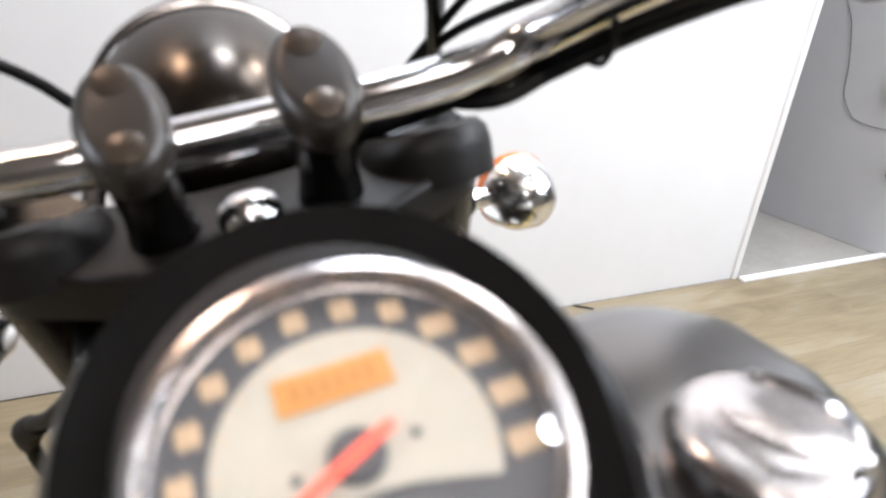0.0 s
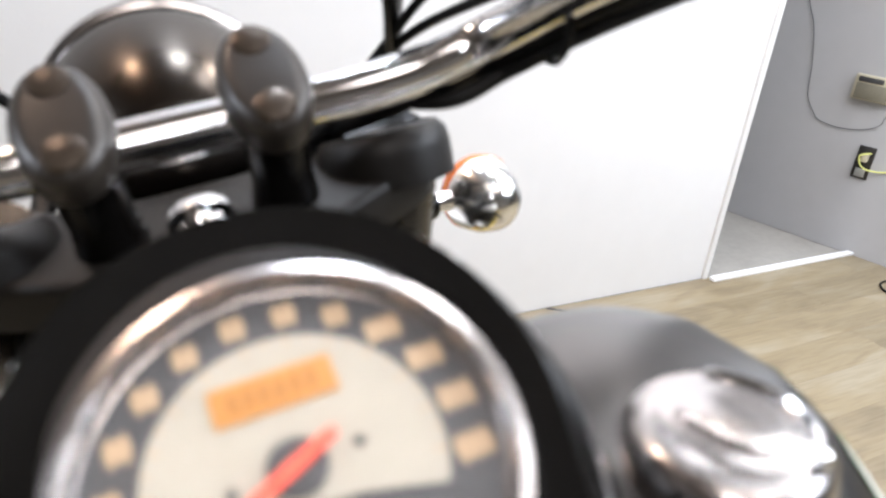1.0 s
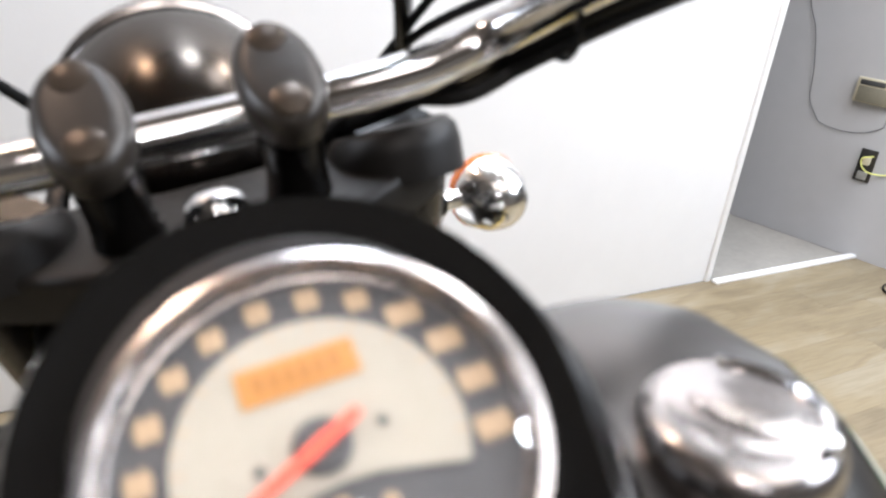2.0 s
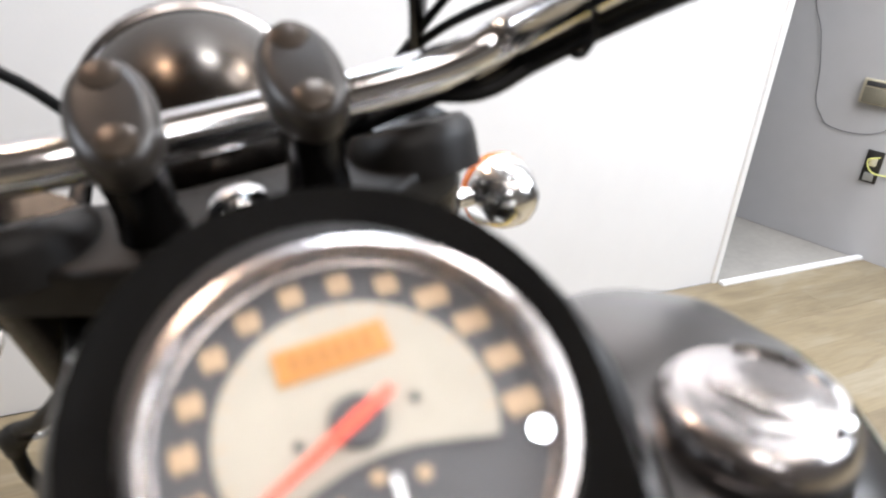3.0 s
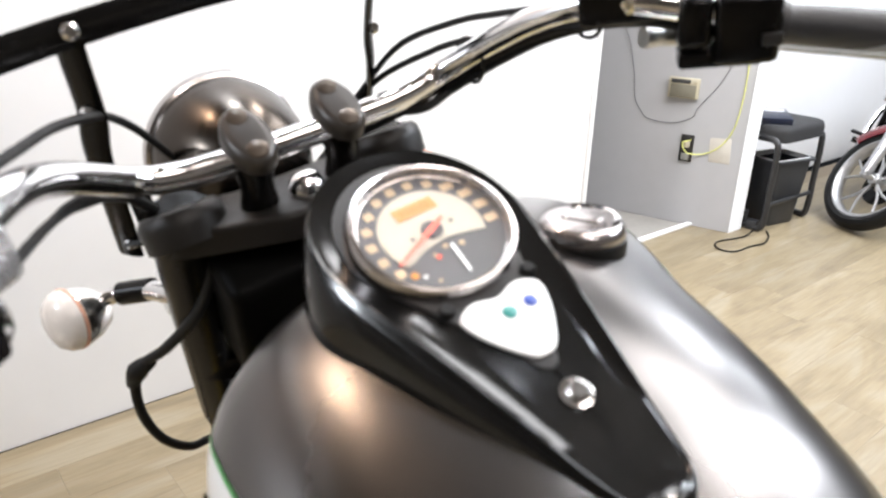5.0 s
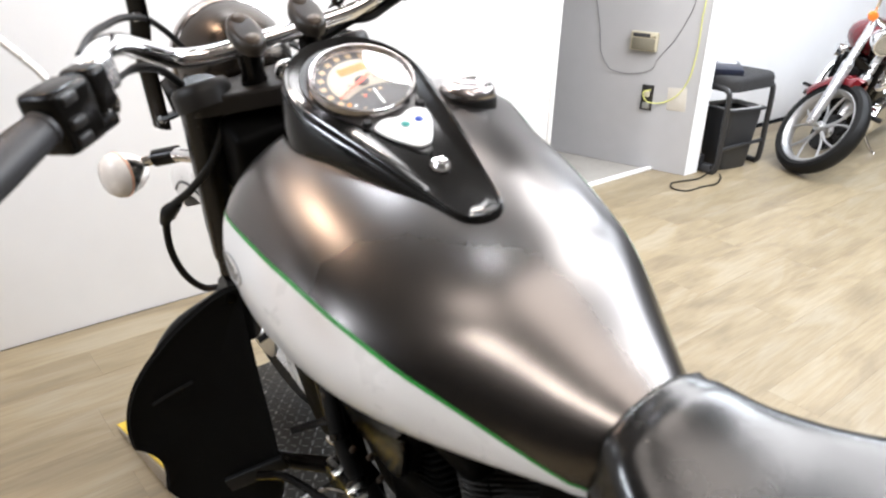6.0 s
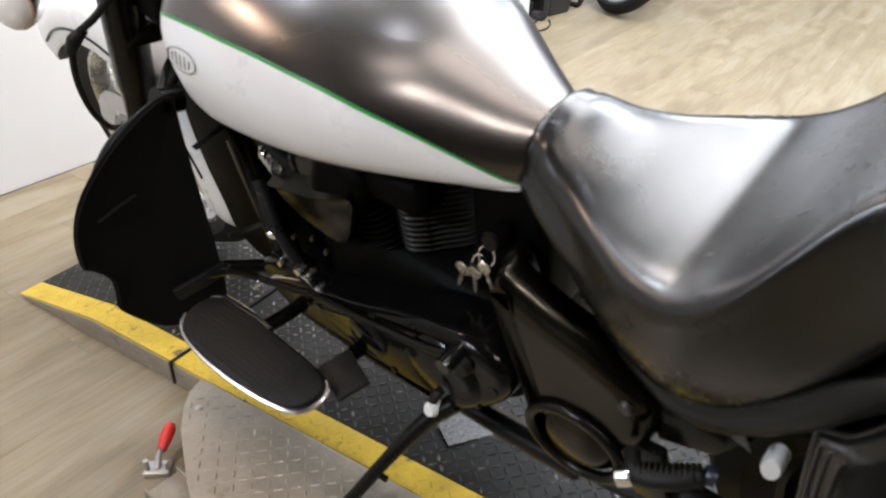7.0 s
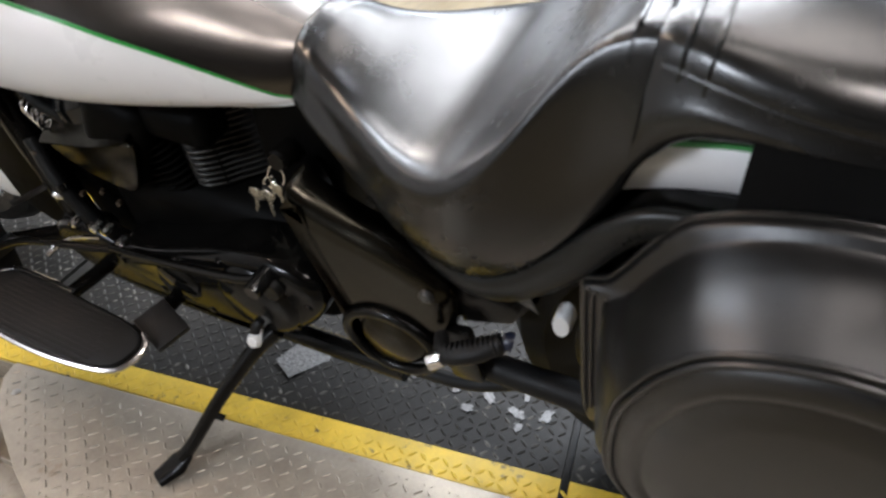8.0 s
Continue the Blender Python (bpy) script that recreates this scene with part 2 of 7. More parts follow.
def plank_material():
    m = bpy.data.materials.new("light_oak_vinyl_plank")
    m.use_nodes = True
    nt = m.node_tree
    b = nt.nodes["Principled BSDF"]
    tc, oi = nt.nodes.new("ShaderNodeTexCoord"), nt.nodes.new("ShaderNodeObjectInfo")
    off = nt.nodes.new("ShaderNodeVectorMath")
    off.operation = "SCALE"
    off.inputs[0].default_value = (37.0, 11.0, 5.0)
    nt.links.new(oi.outputs["Random"], off.inputs["Scale"])
    add = nt.nodes.new("ShaderNodeVectorMath")
    nt.links.new(tc.outputs["Object"], add.inputs[0])
    nt.links.new(off.outputs[0], add.inputs[1])

    def noise_at(sx, sy, detail, dist):
        mp = nt.nodes.new("ShaderNodeMapping")
        mp.inputs["Scale"].default_value = (sx, sy, 1)
        nt.links.new(add.outputs[0], mp.inputs["Vector"])
        n = nt.nodes.new("ShaderNodeTexNoise")
        n.inputs["Scale"].default_value, n.inputs["Detail"].default_value, n.inputs["Distortion"].default_value = 1.0, detail, dist
        nt.links.new(mp.outputs[0], n.inputs["Vector"])
        return n.outputs["Fac"]

    cloud, grain = noise_at(2.2, 9.0, 5, 1.2), noise_at(7.0, 110.0, 6, 0.6)
    r1 = nt.nodes.new("ShaderNodeValToRGB")
    e = r1.color_ramp.elements
    e[0].position, e[0].color = 0.33, (0.182, 0.146, 0.092, 1)
    e[1].position, e[1].color = 0.66, (0.266, 0.228, 0.160, 1)
    mid = e.new(0.5)
    mid.color = (0.240, 0.195, 0.121, 1)
    nt.links.new(cloud, r1.inputs[0])
    r2 = nt.nodes.new("ShaderNodeValToRGB")
    r2.color_ramp.elements[0].position, r2.color_ramp.elements[0].color = 0.35, (0.86, 0.84, 0.80, 1)
    r2.color_ramp.elements[1].position, r2.color_ramp.elements[1].color = 0.6, (1, 1, 1, 1)
    nt.links.new(grain, r2.inputs[0])
    mul = nt.nodes.new("ShaderNodeVectorMath")
    mul.operation = "MULTIPLY"
    nt.links.new(r1.outputs[0], mul.inputs[0])
    nt.links.new(r2.outputs[0], mul.inputs[1])
    tone = nt.nodes.new("ShaderNodeMapRange")
    tone.inputs["To Min"].default_value, tone.inputs["To Max"].default_value = 0.93, 1.06
    nt.links.new(oi.outputs["Random"], tone.inputs["Value"])
    sc = nt.nodes.new("ShaderNodeVectorMath")
    sc.operation = "SCALE"
    nt.links.new(mul.outputs[0], sc.inputs[0])
    nt.links.new(tone.outputs[0], sc.inputs["Scale"])
    nt.links.new(sc.outputs[0], b.inputs["Base Color"])
    rg = nt.nodes.new("ShaderNodeMapRange")
    rg.inputs["To Min"].default_value, rg.inputs["To Max"].default_value = 0.36, 0.58
    nt.links.new(cloud, rg.inputs["Value"])
    nt.links.new(rg.outputs[0], b.inputs["Roughness"])
    bp = nt.nodes.new("ShaderNodeBump")
    bp.inputs["Strength"].default_value, bp.inputs["Distance"].default_value = 0.2, 0.001
    nt.links.new(grain, bp.inputs["Height"])
    nt.links.new(bp.outputs[0], b.inputs["Normal"])
    return m


M_PLANK = plank_material()


# ---------- mesh tools ----------
def part(name, bm, mat, parent=None, label="", smooth=38):
    bmesh.ops.recalc_face_normals(bm, faces=bm.faces)
    me = bpy.data.meshes.new(name)
    bm.to_mesh(me)
    bm.free()
    me.materials.append(mat)
    me.polygons.foreach_set("use_smooth", [True] * len(me.polygons))
    me.set_sharp_from_angle(angle=radians(smooth))
    ob = new(name, me)
    if parent:
        ob.parent = parent
    if label:
        ob["label"] = label
    return ob


def empty(name, m, label, category, group="", kind=""):
    ob = new(name)
    ob.matrix_world = m
    return tagged(ob, label, category, group, kind)


def add(bm, other, m=None):
    """Pours other into bm."""
    me = bpy.data.meshes.new("tmp")
    if m is not None:
        other.transform(m)
    other.to_mesh(me)
    other.free()
    bm.from_mesh(me)
    bpy.data.meshes.remove(me)
    return bm


def box(cx, cy, cz, sx, sy, sz, bevel=0.004, seg=2, m=None):
    bm = bmesh.new()
    bmesh.ops.create_cube(bm, size=1)
    bmesh.ops.scale(bm, vec=(sx, sy, sz), verts=bm.verts)
    if bevel:
        bmesh.ops.bevel(bm, geom=bm.edges[:], offset=min(bevel, 0.45 * min(sx, sy, sz)), segments=seg, affect="EDGES", profile=0.5)
    if m is not None:
        bm.transform(m)
    bmesh.ops.translate(bm, vec=(cx, cy, cz), verts=bm.verts)
    return bm


def curve_points(pts, n=6, closed=False):
    """A smooth line through the points."""
    P = [Vector(p) for p in pts]
    k = len(P)
    out = []
    for i in range(k if closed else k - 1):
        if closed:
            a, b, c, d = P[i - 1], P[i], P[(i + 1) % k], P[(i + 2) % k]
        else:
            b, c = P[i], P[i + 1]
            a = P[i - 1] if i else b * 2 - c
            d = P[i + 2] if i + 2 < k else c * 2 - b
        for j in range(n):
            t = j / n
            out.append(0.5 * (2 * b + (c - a) * t + (2 * a - 5 * b + 4 * c - d) * t * t + (3 * b - a - 3 * c + d) * t ** 3))
    if not closed:
        out.append(P[-1])
    return out


def tube(pts, r, seg=10, n=6, closed=False, squash=1.0, up=(0, 0, 1)):
    """A round bar along a smooth line; r may be a list, one for each given point."""
    bm = bmesh.new()
    line = curve_points(pts, n, closed)
    k = len(line)
    rings = []
    prev = None
    for i, p in enumerate(line):
        if closed:
            d = line[(i + 1) % k] - line[i - 1]
        else:
            d = line[min(i + 1, k - 1)] - line[max(i - 1, 0)]
        d.normalize()
        if prev is None:
            u = Vector(up).cross(d)
            if u.length < 1e-3:
                u = Vector((1, 0, 0)).cross(d)
        else:
            u = prev - d * prev.dot(d)
        u.normalize()
        prev = u
        v = d.cross(u)
        if isinstance(r, (list, tuple)):
            f = i / max(1, k - 1) * (len(r) - 1)
            a = min(int(f), len(r) - 2)
            rad = r[a] + (r[a + 1] - r[a]) * (f - a)
        else:
            rad = r
        rings.append([bm.verts.new(p + rad * (math.cos(2 * math.pi * j / seg) * u + squash * math.sin(2 * math.pi * j / seg) * v)) for j in range(seg)])
    for i in range(k if closed else k - 1):
        A, B = rings[i], rings[(i + 1) % k]
        for j in range(seg):
            bm.faces.new((A[j], A[(j + 1) % seg], B[(j + 1) % seg], B[j]))
    if not closed:
        bm.faces.new(rings[0][::-1])
        bm.faces.new(rings[-1])
    return bm


def lathe(profile, m=None, seg=36):
    """Turns (radius, height) pairs round z; closes at radius 0."""
    bm = bmesh.new()
    rings = []
    for r, h in profile:
        if r < 1e-6:
            rings.append([bm.verts.new((0, 0, h))])
        else:
            rings.append([bm.verts.new((r * math.cos(2 * math.pi * j / seg), r * math.sin(2 * math.pi * j / seg), h)) for j in range(seg)])
    for A, B in zip(rings, rings[1:]):
        for j in range(seg):
            k = (j + 1) % seg
            if len(A) == 1 and len(B) > 1:
                bm.faces.new((A[0], B[j], B[k]))
            elif len(B) == 1 and len(A) > 1:
                bm.faces.new((A[j], A[k], B[0]))
            elif len(A) > 1:
                bm.faces.new((A[j], A[k], B[k], B[j]))
    if m is not None:
        bm.transform(m)
    return bm


def loft(rings, closed=True, cap=True):
    bm = bmesh.new()
    R = [[bm.verts.new(p) for p in ring] for ring in rings]
    n = len(R[0])
    for A, B in zip(R, R[1:]):
        for j in range(n if closed else n - 1):
            bm.faces.new((A[j], A[(j + 1) % n], B[(j + 1) % n], B[j]))
    if cap and closed:
        bm.faces.new(R[0][::-1])
        bm.faces.new(R[-1])
    return bm


def slab(outline, thick, m=None, bevel=0.003, seg=2):
    """A plate from an outline (u, v) in its plane, from height 0 to thick."""
    bm = bmesh.new()
    vs = [bm.verts.new((u, v, 0)) for u, v in outline]
    f = bm.faces.new(vs)
    r = bmesh.ops.extrude_face_region(bm, geom=[f])
    top = [g for g in r["geom"] if isinstance(g, bmesh.types.BMVert)]
    bmesh.ops.translate(bm, vec=(0, 0, thick), verts=top)
    if bevel:
        ed = [e for e in bm.edges if all(v in top for v in e.verts)]
        bmesh.ops.bevel(bm, geom=ed, offset=bevel, segments=seg, affect="EDGES", profile=0.5)
    if m is not None:
        bm.transform(m)
    return bm


def side_plane(x, thick_out=True):
    """u -> y, v -> z, height -> away from the bike's middle on its left side, at x."""
    return Matrix(((0, 0, -1, x), (1, 0, 0, 0), (0, 1, 0, 0), (0, 0, 0, 1)))


def interp(table, y):
    """Straight-line reading of a table of (y, value)."""
    t = sorted(table)
    if y <= t[0][0]:
        return t[0][1]
    for (a, va), (b, vb) in zip(t, t[1:]):
        if y <= b:
            return va + (vb - va) * (y - a) / (b - a)
    return t[-1][1]


def smooth_interp(table, y):
    """The same, gently rounded."""
    w = 0.02
    return sum(interp(table, y + d * w) * g for d, g in ((-1, 0.2), (-0.5, 0.2), (0, 0.2), (0.5, 0.2), (1, 0.2)))


def arc(cu, cv, r, a0, a1, n):
    return [(cu + r * math.cos(radians(a0 + (a1 - a0) * i / n)), cv + r * math.sin(radians(a0 + (a1 - a0) * i / n))) for i in range(n + 1)]


# ---------- the room ----------
def wall_box(name, x0, x1, y0, y1, z0, z1, mat, label, bevel=0.002, category="wall"):
    ob = part(name, box((x0 + x1) / 2, (y0 + y1) / 2, (z0 + z1) / 2, x1 - x0, y1 - y0, z1 - z0, bevel), mat)
    ob.matrix_world = ROOM
    return tagged(ob, label, category, kind="structure")


wall_box("wall_north", -5.1, 2.005, 1.508, 1.64, 0, 3.0, M_WALL, "bright white painted showroom wall behind the motorcycle")
wall_box("trim", 2.006, 2.030, 1.500, 1.635, 0, 3.0, M_TRIM, "white corner trim at the end of the white wall", category="trim")
wall_box("wall_north_far", 3.016, 8.7, 1.680, 1.80, 0, 3.0, M_WALL, "white painted wall behind the parked motorcycles")
wall_box("recess_wall_back", 0.9, 3.0, 3.70, 3.80, 0, 3.0, M_WALL, "white painted back wall of the recess")
wall_box("recess_wall_side", 0.8, 0.9, 1.645, 3.80, 0, 3.0, M_WALL, "white painted side wall of the recess")
wall_box("threshold", 2.032, 2.858, 1.468, 1.494, 0, 0.014, M_TRIM, "thin white threshold strip between plank and concrete floor", category="threshold")
# partition that runs back into the recess, a little askew, with a broad white end; the recess's shade is put into its
# side colour
U0, UD = Vector((2.903, 1.300)), Vector((-0.298, 0.9546))
far_in = U0 + UD * 2.52
pilaster = part("wall_partition", slab([tuple(U0), (3.014, 1.297), (3.014, 3.70), tuple(far_in)], 3.0, None, 0.004), M_SHADEDWALL)
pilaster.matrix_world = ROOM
tagged(pilaster, "painted partition wall, coloured darker for the recess's shade, with small electrical fittings", "wall", kind="structure")
cap_end = part("wall_partition_end", slab([(2.901, 1.296), (3.016, 1.293), (3.016, 1.2955), (2.902, 1.2985)], 3.0, None, 0), M_TRIM)
cap_end.matrix_world = ROOM
tagged(cap_end, "white painted end of the partition beside the waste bin", "wall", kind="structure")
recess_floor = part("recess_floor", box(1.95, 2.60, -0.012, 2.1, 2.2, 0.02, 0), M_CONCRETE)
recess_floor.matrix_world = ROOM
tagged(recess_floor, "bare grey concrete floor in the recess", "floor", kind="structure")
wall_box("wall_east", 8.6, 8.7, -4.7, 1.675, 0, 3.0, M_BACK, "taupe painted end wall of the showroom")
wall_box("wall_west", -5.1, -5.0, -4.7, 1.50, 0, 3.0, M_BACK, "taupe painted wall beside the entrance")
wall_box("wall_south", -4.99, 8.59, -4.7, -4.6, 0, 3.0, M_BACK, "taupe painted long wall of the showroom")
wall_box("ceiling", -5.1, 8.7, -4.7, 3.80, 3.0, 3.1, M_CEIL, "dark taupe ceiling with bright light panels", category="ceiling")

# ---------- display platform under the bike ----------
PZ = 0.06
PX0, PX1 = 0.0, 0.60
BAND = 0.060
platform = empty("display_platform", pose(-0.104, 0, 0, 0, 0, 2.75), "low black tread-plate platform with worn yellow painted edges on the floor", "platform")


def ramp_block(x0, x1, y_flat, y_toe, y_back):
    """A deck that slopes to the floor at its front."""
    bm = bmesh.new()
    sec = [(y_back, 0.0), (y_back, PZ), (y_flat, PZ), (y_toe, 0.004), (y_toe, 0.0)]
    A = [bm.verts.new((x0, y, z)) for y, z in sec]
    B = [bm.verts.new((x1, y, z)) for y, z in sec]
    n = len(sec)
    for i in range(n):
        bm.faces.new((A[i], A[(i + 1) % n], B[(i + 1) % n], B[i]))
    bm.faces.new(A[::-1])
    bm.faces.new(B)
    return bm


JOINT, RAMP, TOE = 0.353, 0.63, 0.945
part("deck_section", ramp_block(PX0 + BAND + 0.001, PX1 - BAND - 0.001, -0.84, -0.841, -2.3), M_DECK, platform)
part("deck_section", ramp_block(PX0 + BAND + 0.001, PX1 - BAND - 0.001, JOINT - 0.005, JOINT - 0.004, -0.825), M_DECK, platform)
part("ramp_section", ramp_block(PX0 + BAND + 0.001, PX1 - BAND - 0.001, RAMP, TOE, JOINT + 0.005), M_DECK, platform)
for x0, x1 in ((PX0, PX0 + BAND), (PX1 - BAND, PX1)):
    part("edge_strip", ramp_block(x0, x1, -0.84, -0.841, -2.3), M_YELLOW, platform)
    part("edge_strip", ramp_block(x0, x1, JOINT - 0.005, JOINT - 0.004, -0.825), M_YELLOW, platform)
    part("ramp_edge_strip", ramp_block(x0, x1, RAMP, TOE, JOINT + 0.005), M_YELLOW, platform)


def treads(x0, x1, y0, y1, zf, pitch=0.0205, l=0.0102, w=0.0031, h=0.0015):
    """Raised lozenges of a tread plate, turned crosswise by turns."""
    verts, faces = [], []
    i = 0
    y = y0 + pitch / 2
    while y < y1 - 0.4 * pitch:
        x, j = x0 + pitch / 2, 0
        while x < x1 - 0.4 * pitch:
            a = radians(45 if (i + j) % 2 else -45)
            c, s = math.cos(a), math.sin(a)
            base = len(verts)
            for u, v, k in ((l, 0, 0), (0.45 * l, w, 0), (-0.45 * l, w, 0), (-l, 0, 0), (-0.45 * l, -w, 0), (0.45 * l, -w, 0), (0.7 * l, 0, 1), (-0.7 * l, 0, 1)):
                px, py = x + c * u - s * v, y + s * u + c * v
                verts.append((px, py, zf(py) + 0.0002 + k * h))
            faces += [tuple(base + q for q in f) for f in ((0, 1, 6), (1, 2, 7, 6), (2, 3, 7), (3, 4, 7), (4, 5, 6, 7), (5, 0, 6))]
            x += pitch
            j += 1
        y += pitch
        i += 1
    bm = bmesh.new()
    me = bpy.data.meshes.new("tmp")
    me.from_pydata(verts, [], faces)
    bm.from_mesh(me)
    bpy.data.meshes.remove(me)
    return bm


flat = lambda y: PZ
slope = lambda y: PZ if y < RAMP else PZ - (y - RAMP) / (TOE - RAMP) * 0.056
D0, D1 = PX0 + BAND + 0.002, PX1 - BAND - 0.002
tagged(part("tread", treads(D0, D1, -1.5, -0.845, flat), M_DECKTREAD, platform), kind="stuff")
tagged(part("tread", treads(D0, D1, -0.82, JOINT - 0.008, flat), M_DECKTREAD, platform), kind="stuff")
tagged(part("tread", treads(D0, D1, JOINT + 0.009, TOE - 0.01, slope), M_DECKTREAD, platform), kind="stuff")
tagged(part("tread", treads(PX0 + 0.001, PX0 + BAND - 0.001, -1.5, JOINT - 0.008, flat), M_YELLOW, platform), kind="stuff")
tagged(part("tread", treads(PX0 + 0.001, PX0 + BAND - 0.001, JOINT + 0.009, TOE - 0.01, slope), M_YELLOW, platform), kind="stuff")
# bare tread side skirt
bm = bmesh.new()
vs = [bm.verts.new((PX0 - 0.004, y, z)) for y, z in ((-2.3, 0.0), (TOE - 0.015, 0.0), (TOE - 0.01, 0.004), (RAMP, 0.054), (-2.3, 0.054))]
f = bm.faces.new(vs)
r = bmesh.ops.extrude_face_region(bm, geom=[f])
bmesh.ops.translate(bm, vec=(0.0035, 0, 0), verts=[g for g in r["geom"] if isinstance(g, bmesh.types.BMVert)])
skirt = part("side_skirt", bm, M_TREAD, platform, "bare scuffed tread-plate side")
bm = bmesh.new()
rng = random.Random(5)
yy = -0.1
while yy < TOE - 0.04:
    h = interp([(RAMP, 0.054), (TOE - 0.01, 0.004)], yy)
    zz = 0.007
    while zz < h - 0.005:
        a = rng.choice((-45, 45))
        add(bm, box(PX0 - 0.0046, yy, zz, 0.0022, 0.0125, 0.004, 0, m=Euler((radians(a), 0, 0)).to_matrix().to_4x4()))
        zz += 0.0145
    yy += 0.0145
tagged(part("tread", bm, M_TREAD, skirt), kind="stuff")
part("joint_band", box(PX0 + 0.02, JOINT, PZ + 0.0015, 0.056, 0.008, 0.003, 0.001), M_RUBBER, platform, "black rubber joint between deck plates")
part("joint_band", box(PX0 + 0.30, -0.8325, PZ - 0.006, 0.60, 0.013, 0.010, 0.001), M_RUBBER, platform)
part("joint_band", box(PX0 - 0.0065, JOINT, 0.03, 0.004, 0.008, 0.058, 0.001), M_RUBBER, platform)
for sx, sy, l, w, a in ((0.095, -0.574, 0.05, 0.02, 20), (0.077, -0.668, 0.045, 0.02, -15), (0.073, -0.733, 0.05, 0.022, 40), (0.052, -0.79, 0.04, 0.022, 60), (0.10, -0.80, 0.04, 0.012, 5), (0.085, -0.62, 0.03, 0.012, 70), (0.13, -0.55, 0.035, 0.02, 15), (0.12, -0.66, 0.05, 0.014, -30), (0.035, -0.70, 0.03, 0.02, 80), (0.06, -0.845, 0.045, 0.02, -20), (0.14, -0.72, 0.03, 0.02, 30), (0.02, -0.80, 0.03, 0.015, 10)):
    out = []
    for i in range(16):
        k, q = i * math.pi / 8, 0.5 + 0.55 * rng.random()
        out.append((l * 0.5 * math.cos(k) * q, w * 0.62 * math.sin(k) * q))
    part("foil_scrap", slab(out, 0.0008, pose(sx + 0.125, sy + 0.070, PZ + 0.002, 0, 0, a), 0), M_PAPER, platform, "torn scrap of silvery film stuck to the deck")
# a folded foil sheet lying under the engine
part("foil_sheet", slab([(-0.05, -0.035), (0.045, -0.03), (0.055, 0.03), (0.0, 0.04), (-0.055, 0.02)], 0.001, pose(0.185, -0.285, PZ + 0.004, 4, 3, -40), 0), M_PAPER, platform, "crumpled silvery sheet under the engine")

# rounded bare plate bolted against the platform for the side stand
plate = empty("stand_plate", pose(0, 0, 0), "bare rounded tread-plate wing beside the platform under the side stand", "plate")
rim = [(-0.57, -0.62), (-0.535, -0.42), (-0.47, -0.24), (-0.41, -0.11), (-0.352, -0.005), (-0.318, 0.055), (-0.284, 0.105), (-0.243, 0.168), (-0.20, 0.212), (-0.165, 0.238), (-0.132, 0.248)]
part("sheet", slab([(-0.1235, 0.245), (-0.036, -1.55), (-0.57, -1.55)] + rim, 0.006, pose(0, 0, 0.064), 0.0015), M_TREAD, plate)
part("support_rail", box(-0.13, -0.75, 0.032, 0.03, 1.5, 0.063, 0.003), M_TREAD, plate)
part("support_rail", box(-0.42, -1.0, 0.032, 0.03, 1.0, 0.063, 0.003), M_TREAD, plate)
bm = treads(-0.56, -0.075, -1.45, 0.24, lambda y: 0.07, 0.0225, 0.0098, 0.0026, 0.0013)
edge = [(-1.6, -0.57)] + [(v, u) for u, v in rim]
bmesh.ops.delete(bm, geom=[v for v in bm.verts if v.co.x < interp(edge, v.co.y) + 0.016 or v.co.x > -0.128 - 0.048 * v.co.y], context="VERTS")
tagged(part("tread", bm, M_TREAD, plate), kind="stuff")
for u, v in ((-0.185, 0.185), (-0.30, -0.25)):
    part("rivet", lathe([(0, 0.003), (0.006, 0.002), (0.008, 0)], pose(u, v, 0.07), 12), M_STEEL, plate)

# clamp with a red handle on the floor beside the plate
clamp = empty("toggle_clamp", pose(-0.290, 0.186, 0.0, 0, 0, -50), "steel toggle clamp with a red vinyl handle on the floor", "clamp")
part("base", box(0.0, -0.015, 0.006, 0.05, 0.035, 0.012, 0.003), M_STEEL, clamp)
part("arm", tube([(0.0, -0.02, 0.012), (0.0, 0.0, 0.024), (0.005, 0.02, 0.03)], 0.006, 8, 4), M_STEEL, clamp)
part("handle", tube([(0.004, 0.012, 0.028), (0.008, 0.03, 0.036), (0.013, 0.052, 0.044), (0.015, 0.062, 0.048)], [0.009, 0.0125, 0.0125, 0.008], 12, 5), M_REDGRIP, clamp, "red vinyl dipped handle")
part("bolt", lathe([(0, 0.03), (0.005, 0.03), (0.005, 0.0)], pose(-0.018, -0.02, 0.006), 10), M_STEEL, clamp)
part("bolt", lathe([(0, 0.024), (0.005, 0.024), (0.005, 0.0)], pose(0.018, -0.02, 0.006), 10), M_STEEL, clamp)
strip = empty("floor_channel", pose(-0.318, 0.135, 0.0, 0, 0, -4), "short bare metal channel on the floor below the clamp", "channel")
part("web", box(0, -0.06, 0.003, 0.07, 0.14, 0.005, 0.001), M_TREAD, strip)
part("flange", box(-0.034, -0.06, 0.01, 0.004, 0.14, 0.018, 0.001), M_TREAD, strip)
part("flange", box(0.034, -0.06, 0.01, 0.004, 0.14, 0.018, 0.001), M_TREAD, strip)

